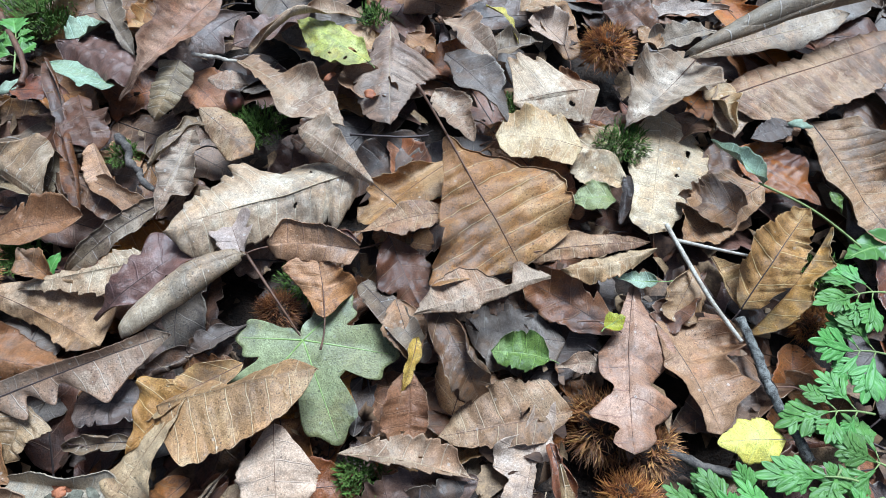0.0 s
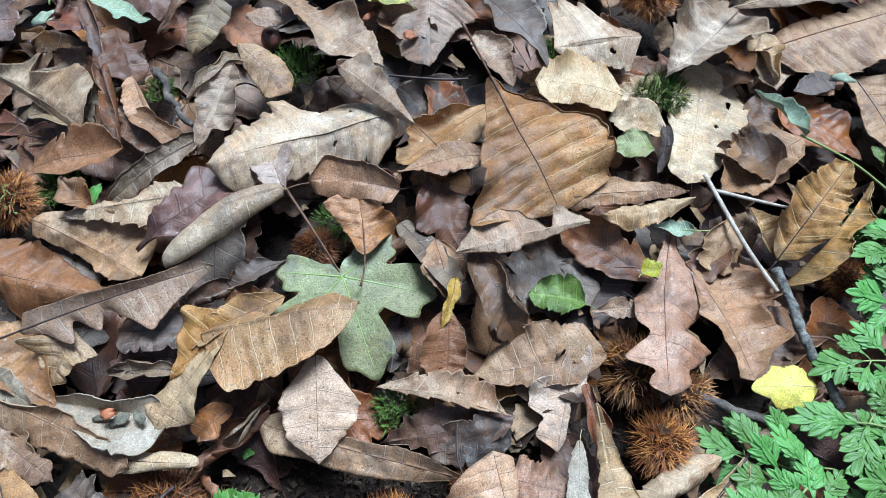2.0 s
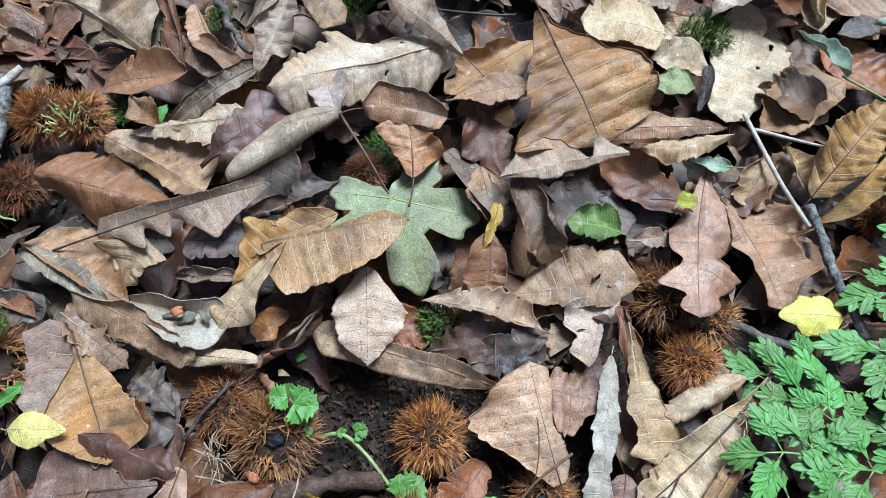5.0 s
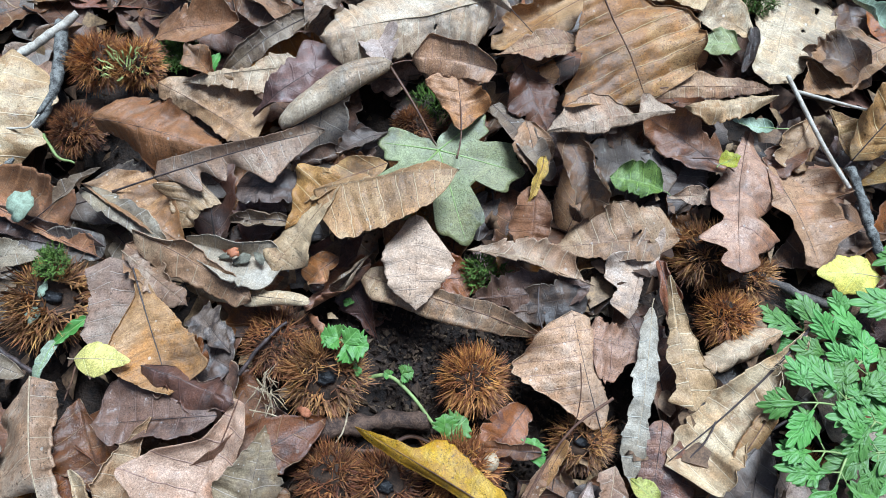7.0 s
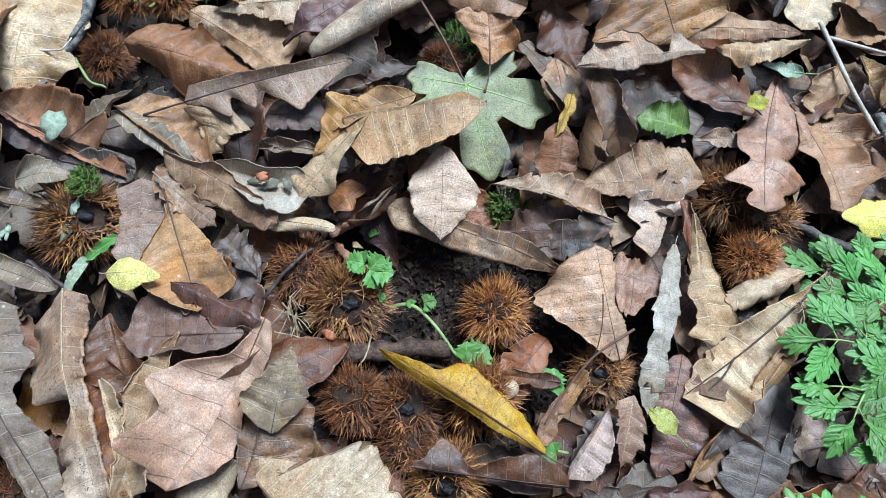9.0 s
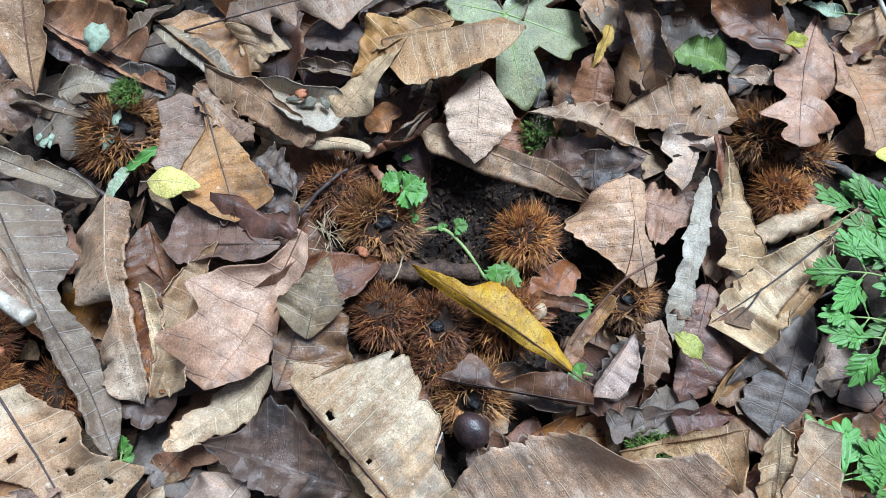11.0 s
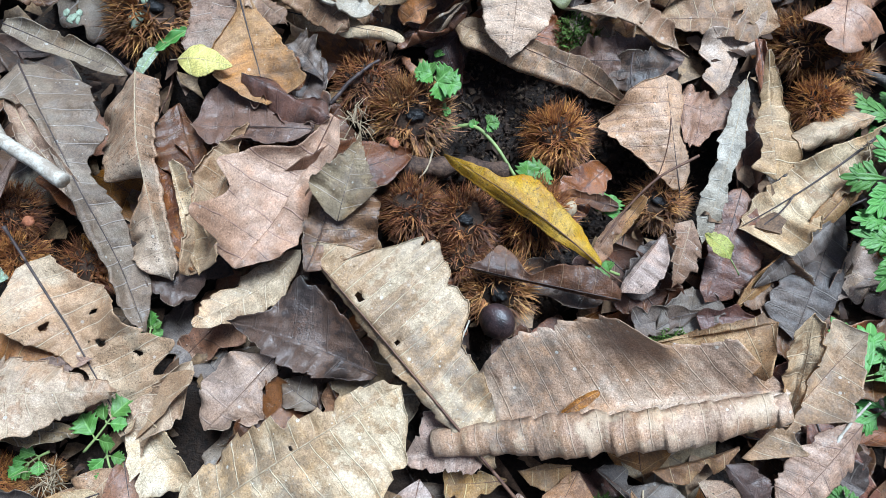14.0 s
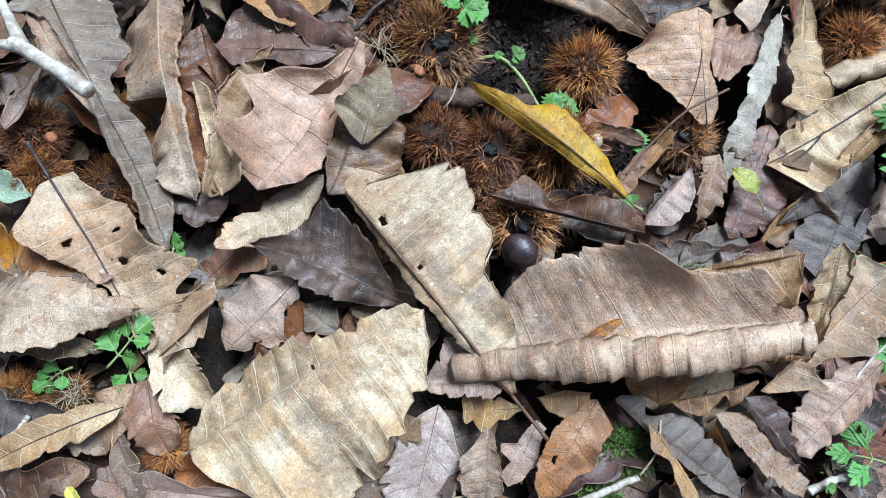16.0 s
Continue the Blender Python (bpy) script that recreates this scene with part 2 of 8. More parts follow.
TAN, DARKBROWN = (0.46, 0.30, 0.155), (0.075, 0.04, 0.022)
MAT = {
    "tan": leaf_material("leaf_tan", (0.49, 0.37, 0.24), (0.27, 0.16, 0.085), (0.58, 0.46, 0.32), 0.35, 0.4),
    "pale": leaf_material("leaf_pale", (0.49, 0.39, 0.285), (0.27, 0.175, 0.11), (0.52, 0.42, 0.30), 0.42, 0.8, dust=0.4),
    "ochre": leaf_material("leaf_ochre", (0.46, 0.28, 0.12), (0.22, 0.11, 0.045), (0.54, 0.40, 0.22), 0.5, 0.8, dust=0.15),
    "gold": leaf_material("leaf_gold", (0.46, 0.31, 0.165), (0.22, 0.12, 0.055), (0.48, 0.36, 0.22), 0.45, 0.9, dust=0.2),
    "brown": leaf_material("leaf_brown", (0.19, 0.092, 0.046), (0.065, 0.032, 0.02), (0.26, 0.165, 0.10), 0.45, 0.6, 0.4, 0.1, 0.5),
    "red": leaf_material("leaf_red", (0.28, 0.12, 0.058), (0.09, 0.04, 0.03), (0.24, 0.12, 0.075), 0.4, 0.7, 0.36, 0.06, 0.55),
    "rust": leaf_material("leaf_rust", (0.40, 0.175, 0.06), (0.16, 0.07, 0.03), (0.40, 0.22, 0.11), 0.45, 0.6, 0.48, 0.1),
    "fawn": leaf_material("leaf_fawn", (0.37, 0.218, 0.125), (0.16, 0.08, 0.042), (0.27, 0.15, 0.085), 0.4, 0.6, dust=0.25),
    "pink": leaf_material("leaf_pink", (0.46, 0.305, 0.215), (0.30, 0.175, 0.11), (0.27, 0.16, 0.125), 0.42, 0.8, 0.5, 0.25),
    "blush": leaf_material("leaf_blush", (0.52, 0.38, 0.29), (0.40, 0.27, 0.19), (0.42, 0.29, 0.22), 0.35, 0.15, 0.6, 0.25),
    "grey": leaf_material("leaf_grey", (0.25, 0.193, 0.13), (0.13, 0.092, 0.062), (0.36, 0.30, 0.25), 0.4, 0.5, dust=0.35),
    "taupe": leaf_material("leaf_taupe", (0.39, 0.295, 0.21), (0.20, 0.125, 0.08), (0.42, 0.34, 0.26), 0.42, 0.8, dust=0.3),
    "mouldy": leaf_material("leaf_mouldy", (0.50, 0.39, 0.31), (0.29, 0.195, 0.145), (0.42, 0.31, 0.23), 0.42, 0.9, dust=0.4),
    "slate": leaf_material("leaf_slate", (0.15, 0.12, 0.10), (0.075, 0.058, 0.05), (0.22, 0.185, 0.15), 0.4, 0.2, 0.5, 0.1),
    "mauve": leaf_material("leaf_mauve", (0.20, 0.115, 0.088), (0.07, 0.038, 0.03), (0.15, 0.085, 0.07), 0.45, 0.6, 0.34, 0.14, 1.0),
    "lilac": leaf_material("leaf_lilac", (0.43, 0.335, 0.28), (0.26, 0.19, 0.155), (0.26, 0.185, 0.15), 0.4, 0.2, 0.5, 0.25),
    "dark": leaf_material("leaf_dark", (0.115, 0.07, 0.05), (0.035, 0.025, 0.022), (0.10, 0.07, 0.055), 0.5, 0.4, 0.36, 0.08),
    "silver": leaf_material("leaf_silver", (0.36, 0.315, 0.255), (0.22, 0.18, 0.135), (0.34, 0.31, 0.26), 0.35, 0.3, 0.6, 0.12),
    "mint": leaf_material("leaf_mint", (0.30, 0.40, 0.31), (0.20, 0.27, 0.19), (0.45, 0.55, 0.45), 0.4, 0.1, 0.55, 0.2),
    "maple": leaf_material("leaf_maple", (0.275, 0.32, 0.15), (0.19, 0.20, 0.085), (0.44, 0.48, 0.30), 0.45, 1.1, 0.5, 0.12, glow=0.05),
    "green": leaf_material("leaf_green", (0.18, 0.30, 0.06), (0.08, 0.15, 0.03), (0.30, 0.46, 0.10), 0.45, 0.8, 0.45, 0.0, glow=0.1),
    "lime": leaf_material("leaf_lime", (0.54, 0.58, 0.14), (0.34, 0.37, 0.07), (0.50, 0.58, 0.12), 0.3, 0.9, 0.5, 0.05, glow=0.1),
    "yellow": leaf_material("leaf_yellow", (0.70, 0.66, 0.16), (0.60, 0.54, 0.14), (0.74, 0.70, 0.27), 0.35, 0.7, 0.5, 0.05, glow=0.1),
    "mustard": leaf_material("leaf_mustard", (0.54, 0.355, 0.06), (0.33, 0.19, 0.04), (0.44, 0.30, 0.08), 0.35, 0.9, 0.5, 0.1, glow=0.08),
    "herb": fresh_material("herb_green", (0.10, 0.27, 0.055), (0.23, 0.43, 0.14)),
    "sprout": fresh_material("sprout_green", (0.09, 0.225, 0.04), (0.19, 0.36, 0.10)),
}
WORDS = {"tan": "light tan", "pale": "bleached pale", "ochre": "golden brown", "gold": "golden tan", "brown": "dark brown", "red": "wet reddish brown",
         "rust": "orange brown", "fawn": "pinkish fawn", "pink": "pinkish brown", "blush": "pale pink", "grey": "dull grey-brown",
         "taupe": "grey-brown bleached", "slate": "slate grey", "mouldy": "mouldy pinkish tan", "mauve": "dark mauve", "lilac": "greyish lilac", "dark": "blackened wet", "silver": "silvery grey",
         "mint": "pale mint green", "maple": "dull green speckled", "green": "fresh green", "lime": "spotted yellow-green",
         "yellow": "bright yellow", "mustard": "mustard yellow"}
KINDS = {"chestnut": "toothed chestnut leaf", "oak": "lobed oak leaf", "ovate": "oval serrated leaf", "lance": "narrow curled leaf", "wedge": "folded leaf half"}

RIB = {
    "pale": plain_material("rib_pale", (0.46, 0.36, 0.24), (0.26, 0.18, 0.11), 200.0, 0.6, 0.0003),
    "brown": plain_material("rib_brown", (0.17, 0.085, 0.05), (0.08, 0.04, 0.03), 200.0, 0.55, 0.0003),
    "dark": plain_material("rib_dark", (0.075, 0.05, 0.045), (0.03, 0.022, 0.02), 200.0, 0.5, 0.0003),
    "green": plain_material("rib_green", (0.28, 0.38, 0.14), (0.17, 0.26, 0.07), 200.0, 0.5, 0.0003),
}
RIB_OF = {"tan": "pale", "pale": "pale", "ochre": "brown", "gold": "brown", "brown": "dark", "red": "dark", "rust": "brown", "fawn": "brown", "pink": "brown",
          "blush": "brown", "grey": "dark", "taupe": "pale", "slate": "dark", "mouldy": "brown", "mauve": "dark", "lilac": "brown", "dark": "dark", "silver": "dark",
          "mint": "green", "maple": "green", "green": "green", "lime": "green", "yellow": "green", "mustard": "brown"}
SOIL = plain_material("soil", (0.036, 0.020, 0.012), (0.009, 0.006, 0.005), 70.0, 0.75, 0.006)
GREYBARK = plain_material("grey_bark", (0.25, 0.245, 0.22), (0.035, 0.03, 0.028), 230.0, 0.75, 0.0016)
BARK = plain_material("bark", (0.15, 0.125, 0.105), (0.05, 0.042, 0.038), 160.0, 0.75, 0.0012)
PALEWOOD = plain_material("pale_wood", (0.52, 0.475, 0.40), (0.28, 0.225, 0.175), 120.0, 0.7, 0.0006)
STEMGREEN = plain_material("stem_green", (0.26, 0.34, 0.12), (0.17, 0.22, 0.08), 120.0, 0.5, 0.0003)
SPINE = plain_material("bur_spines", (0.46, 0.18, 0.055), (0.18, 0.065, 0.025), 60.0, 0.55, 0.0002, island=0.55)
SPINE_DULL = plain_material("bur_spines_weathered", (0.40, 0.17, 0.06), (0.11, 0.052, 0.025), 60.0, 0.6, 0.0002, island=0.6)
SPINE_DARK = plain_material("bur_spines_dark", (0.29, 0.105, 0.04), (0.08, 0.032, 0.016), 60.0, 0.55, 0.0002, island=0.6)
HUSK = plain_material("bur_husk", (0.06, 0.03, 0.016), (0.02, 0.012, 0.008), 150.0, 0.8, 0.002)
NUT = plain_material("nut_shell", (0.06, 0.032, 0.030), (0.014, 0.010, 0.011), 110.0, 0.36, 0.0010, 0.6)
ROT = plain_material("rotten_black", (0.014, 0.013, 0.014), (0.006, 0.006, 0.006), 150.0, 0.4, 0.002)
MOSS = plain_material("moss", (0.10, 0.17, 0.028), (0.035, 0.065, 0.012), 200.0, 0.8, 0.0005, island=0.5)
LICHEN = plain_material("lichen", (0.30, 0.37, 0.27), (0.16, 0.19, 0.13), 200.0, 0.8, 0.0006)
PALEMOSS = plain_material("pale_moss", (0.36, 0.40, 0.15), (0.16, 0.19, 0.06), 200.0, 0.8, 0.0005, island=0.4)
ROTWOOD = plain_material("rotten_wood", (0.13, 0.075, 0.05), (0.035, 0.02, 0.015), 130.0, 0.7, 0.0025)
SLUDGE = plain_material("rotten_sludge", (0.22, 0.205, 0.15), (0.10, 0.09, 0.065), 260.0, 0.7, 0.002)
NUTRED = plain_material("nut_shell_red", (0.16, 0.05, 0.03), (0.06, 0.02, 0.014), 90.0, 0.3, 0.0004, 0.7)
CRUMB = plain_material("crumbs", (0.075, 0.044, 0.028), (0.03, 0.018, 0.012), 200.0, 0.75, 0.001, island=0.75)
SCRAP = plain_material("leaf_scraps", (0.20, 0.115, 0.065), (0.07, 0.04, 0.025), 120.0, 0.6, 0.0006, island=0.75)
CORAL = plain_material("coral_flake", (0.42, 0.15, 0.07), (0.22, 0.07, 0.035), 200.0, 0.6, 0.0005)


# ---- building helpers ----
def mesh_of(name, verts, faces, mat, smooth=True):
    me = bpy.data.meshes.new(name)
    me.from_pydata([tuple(v) for v in verts], [], [tuple(int(i) for i in f) for f in faces])
    me.materials.append(mat)
    if smooth:
        me.polygons.foreach_set("use_smooth", [True] * len(me.polygons))
    me.update()
    return me


def part(name, me, parent, label=""):
    ob = new(name, me)
    ob.parent = parent
    if label:
        ob["label"] = label
    return ob


def waves(x, y, seed, freq, n=7):
    """Smooth random relief, about -1 to 1."""
    r = np.random.RandomState(seed)
    a, f, p = r.uniform(0, 2 * np.pi, n), freq * r.uniform(0.5, 1.6, n), r.uniform(0, 2 * np.pi, n)
    return sum(np.sin(f[i] * (x * np.cos(a[i]) + y * np.sin(a[i])) * 6.28 + p[i]) for i in range(n)) / n * 1.7


def tube(points, radii, sides=6, cap=True):
    """Verts and faces of a tube along points."""
    P = np.array(points, float)
    n = len(P)
    R = np.broadcast_to(np.array(radii, float), (n,))
    T = np.gradient(P, axis=0)
    T /= np.linalg.norm(T, axis=1)[:, None] + 1e-12
    ref = np.array((0.13, 0.21, 0.97)) if abs(T[:, 2]).mean() < 0.85 else np.array((1.0, 0.1, 0.0))
    U = np.cross(T, ref)
    U /= np.linalg.norm(U, axis=1)[:, None] + 1e-12
    V = np.cross(U, T)
    ang = np.arange(sides) * 2 * np.pi / sides
    verts = (P[:, None] + R[:, None, None] * (np.cos(ang)[None, :, None] * U[:, None] + np.sin(ang)[None, :, None] * V[:, None])).reshape(-1, 3)
    faces = [(i * sides + j, i * sides + (j + 1) % sides, (i + 1) * sides + (j + 1) % sides, (i + 1) * sides + j)
             for i in range(n - 1) for j in range(sides)]
    if cap:
        faces += [tuple(range(sides - 1, -1, -1)), tuple(range((n - 1) * sides, n * sides))]
    return verts, faces


def join(pieces):
    verts, faces, at = [], [], 0
    for v, f in pieces:
        verts.append(np.asarray(v))
        faces += [tuple(i + at for i in q) for q in f]
        at += len(v)
    return np.concatenate(verts), faces


def spline(points, n=24):
    """A smooth line through a few points."""
    P = np.array(points, float)
    if len(P) == 2:
        return P[0] + np.linspace(0, 1, n)[:, None] * (P[1] - P[0])
    Q = np.vstack([2 * P[0] - P[1], P, 2 * P[-1] - P[-2]])
    out = []
    m = max(2, n // (len(P) - 1))
    for i in range(len(P) - 1):
        t = np.linspace(0, 1, m, endpoint=i == len(P) - 2)[:, None]
        a, b, c, d = Q[i:i + 4]
        out.append(0.5 * (2 * b + (c - a) * t + (2 * a - 5 * b + 4 * c - d) * t ** 2 + (3 * b - 3 * c + d - a) * t ** 3))
    return np.vstack(out)


def outline(kind, u, seed, ragged=1.0, taper=0.66, L=0.15, rise=0.46):
    """Half width of a blade along its midrib, at most 1, and its number of side veins."""
    r = np.random.RandomState(seed)
    if kind == "chestnut":
        n = int(np.clip(round(L / 0.0145), 5, 13))
        f = (u + 0.03) ** rise * (1 - u) ** taper
        x = np.abs((u * n) % 1 - 0.5) * 2
        big = np.repeat(r.uniform(0.2, 1.0, n + 2), 1)[np.round(u * n).astype(int)]
        tooth = 0.93 + 0.14 * big * x ** 3.0 * np.clip(u * 8, 0, 1)
        g = f / f.max() * tooth
    elif kind == "wedge":
        n = 8
        g = np.clip(u * 1.12 + 0.03, 0, 1) ** 0.85 * np.clip((1 - u) / 0.06, 0, 1) ** 0.5
    elif kind == "oak":
        n = 3 if L < 0.075 else 4
        f = (u + 0.025) ** 1.1 * (1 - u) ** 0.42
        ph = u * n + 0.16 * np.sin(u * 7 + r.uniform(0, 6)) + r.uniform(-0.1, 0.25)
        lobe = 0.5 + 0.5 * np.cos(2 * np.pi * ph)
        depth = np.interp(u, np.linspace(0, 1, 7), r.uniform(0.16, 0.52, 7))
        g = f / f.max() * (1 - depth + depth * lobe ** 0.55)
    elif kind == "ovate":
        n = int(np.clip(round(L / 0.011), 3, 6))
        f = np.sin(np.pi * np.clip(u, 0, 1) ** 0.62) ** 0.75 * (1 - 0.25 * u)
        x = (u * n * 2) % 1
        g = f / f.max() * (0.96 + 0.055 * x)
    else:
        n = int(np.clip(round(L / 0.011), 2, 9))
        f = (u + 0.02) ** 0.35 * (1 - u) ** 0.45
        g = f / f.max()
    g = g * (1 + 0.10 * waves(u, u * 0, seed + 5, 2.0, 4))
    g = g * (1 + 0.02 * waves(u, u * 0, seed + 15, 26.0, 5))
    # bites and tears in the margin
    for _ in range(r.randint(1, 6)):
        g = g * (1 - r.uniform(0.06, 0.3) * min(1.2, ragged) * np.exp(-np.abs((u - r.uniform(0.08, 0.95)) / r.uniform(0.014, 0.05)) ** 2.5))
    return np.clip(g, 0.0, None), n


ROWS_OF = {"chestnut": 76, "oak": 61, "ovate": 57, "lance": 40, "wedge": 60}
SHEAR = {"chestnut": 0.8, "oak": 0.45, "ovate": 0.55, "lance": 0.35, "wedge": 0.42}


def blade_shape(kind, L, w, side, tilt, twist, fold, curl, arch, hook, bend, ruffle, pleat, holes, cut, seed, cols, crumple, taper, rise):
    """Vertices (x across, y along, z up), faces, UVs and the midrib of a blade whose base is at the origin."""
    r = np.random.RandomState(seed)
    n = ROWS_OF[kind] if cols < 12 else int(ROWS_OF[kind] * 1.6)
    u = np.linspace(0, 1, n)
    v = np.linspace(-1, 1, 2 * cols + 1)
    wl, nv = outline(kind, u, seed, crumple, taper, L, rise)
    wr, _ = outline(kind, u, seed + 1, crumple, taper, L, rise)
    if cut < 1:
        fade = np.clip((cut - u) / 0.1 + 0.3 * waves(u, u, seed, 9.0, 4), 0, 1)
        wl, wr = wl * fade, wr * fade
    wl, wr = wl * w * side[0], wr * w * side[1]
    S = np.where(v[None] < 0, wl[:, None], wr[:, None]) * v[None]
    A = np.abs(v)[None]
    wob = 1 + 0.7 * crumple * waves(u, u * 0, seed + 2, 1.4, 4)
    def angle(c):
        return np.radians(fold) + np.radians(c) * wob[:, None] * A ** (1.4 if abs(c) < 120 else 1.0)
    phi = np.where(v[None] < 0, angle(curl[0]), angle(curl[1]))
    ds = np.diff(S, axis=1)
    pm = 0.5 * (phi[:, 1:] + phi[:, :-1])
    sg = np.where(v[1:] <= 0, -1.0, 1.0)[None]
    X = np.zeros_like(S)
    Z = np.zeros_like(S)
    X[:, 1:] = np.cumsum(ds * np.cos(pm), axis=1)
    Z[:, 1:] = np.cumsum(ds * np.sin(pm) * sg, axis=1)
    X -= X[:, cols:cols + 1]
    Z -= Z[:, cols:cols + 1]
    y = u[:, None] * L + SHEAR[kind] * np.abs(S) * (1 - 0.35 * u[:, None])
    uu = np.broadcast_to(u[:, None], S.shape)
    Z = Z + pleat * L * 0.0024 * (np.abs(np.sin(np.pi * (nv * uu + 0.3 * waves(uu, S / L, seed + 11, 1.6)))) ** 0.8 * 1.6 - 0.8) * np.clip(A * 3, 0, 1) * (1.15 - A ** 4)
    Z = Z + ruffle * L * 0.022 * (waves(y / L, S / L, seed + 3, 1.3) * A ** 0.8 + 0.6 * waves(y / L, S / L, seed + 4, 3.4) * A)
    # folds across the blade, and a wavy margin
    for _ in range(3):
        an, y0, s0 = r.uniform(0, np.pi), r.uniform(0.15, 0.85) * L, r.uniform(-0.6, 0.6) * w
        ridge = lambda yy, ss: np.sqrt(((yy - y0) * np.cos(an) + (ss - s0) * np.sin(an)) ** 2 + (0.02 * L) ** 2)
        k0, k1 = ridge(0.0, 0.0), ridge(L, 0.0)
        Z = Z + crumple * r.uniform(-0.38, 0.38) * (ridge(y, S) - k0 - (k1 - k0) * y / L)
    Z = Z + crumple * 0.19 * w * A ** 2.5 * waves(y / L, np.sign(S) * 3.0, seed + 6, 2.6)
    Z = Z + crumple * 0.0012 * (waves(y, S, seed + 7, 38.0, 9) + 0.5 * waves(y, S, seed + 8, 80.0, 9)) * np.clip(A * 4, 0, 1)
    a = np.radians(tilt + twist * (uu - 0.5))
    X, Z = X * np.cos(a) - Z * np.sin(a), X * np.sin(a) + Z * np.cos(a)
    yn = y / L
    mid = lambda q: (bend * L * 4 * q * (1 - q), arch * L * 4 * q * (1 - q) + hook * L * np.clip(q - 0.55, 0, 1) ** 2 * 2.2)
    mx, mz = mid(yn)
    V = np.stack([X + mx, y, Z + mz], axis=-1)
    m = 2 * cols + 1
    keep = np.ones((n - 1, m - 1), bool)
    cy = 0.25 * (y[:-1, :-1] + y[1:, :-1] + y[:-1, 1:] + y[1:, 1:])
    cs = 0.25 * (S[:-1, :-1] + S[1:, :-1] + S[:-1, 1:] + S[1:, 1:])
    for _ in range(min(holes, 2) if cols > 12 else 0):
        hy, hs, hr, sx = r.uniform(0.2, 0.8) * L, r.uniform(-0.7, 0.7) * w, r.uniform(0.02, 0.06) * w, r.uniform(0.5, 1.0)
        rag = lambda yy, ss: np.hypot((yy - hy) * sx, ss - hs) * (1 + 0.55 * waves(yy / L, ss / L, seed + 9, 14.0))
        d = rag(y, S)
        pull = np.where((d > 0.45 * hr) & (d < 1.9 * hr), (hr * 1.02 / np.maximum(d, 1e-6) - 1) * np.clip((1.9 * hr - d) / (0.9 * hr), 0, 1), 0.0)
        V[..., 1] += pull * (y - hy)
        V[..., 0] += pull * (S - hs)
        keep &= rag(cy, cs) > hr
    I, J = np.nonzero(keep)
    F = np.stack([I * m + J, I * m + J + 1, (I + 1) * m + J + 1, (I + 1) * m + J], axis=1)
    UV = np.stack([uu * nv, np.broadcast_to(v[None], S.shape)], axis=-1).reshape(-1, 2)
    pick = np.unique(np.linspace(0, int((n - 1) * min(0.97, cut)), 26).astype(int))
    return V.reshape(-1, 3), F, UV, V[pick, cols]


def set_uv(me, UV):
    layer = me.uv_layers.new(name="UVMap")
    idx = np.zeros(len(me.loops), dtype=np.int32)
    me.loops.foreach_get("vertex_index", idx)
    layer.data.foreach_set("uv", UV[idx].astype(np.float32).ravel())


def thicken(ob, t=0.00026):
    md = ob.modifiers.new("thickness", "SOLIDIFY")
    md.thickness, md.offset = t, 0.0


SEED = [100]


def seed_at(p):
    """A seed that belongs to a place."""
    return 100 + int(abs(p.x * 7919 + p.y * 3571 + p.z * 911) * 1000) % 9973


PLACED = []


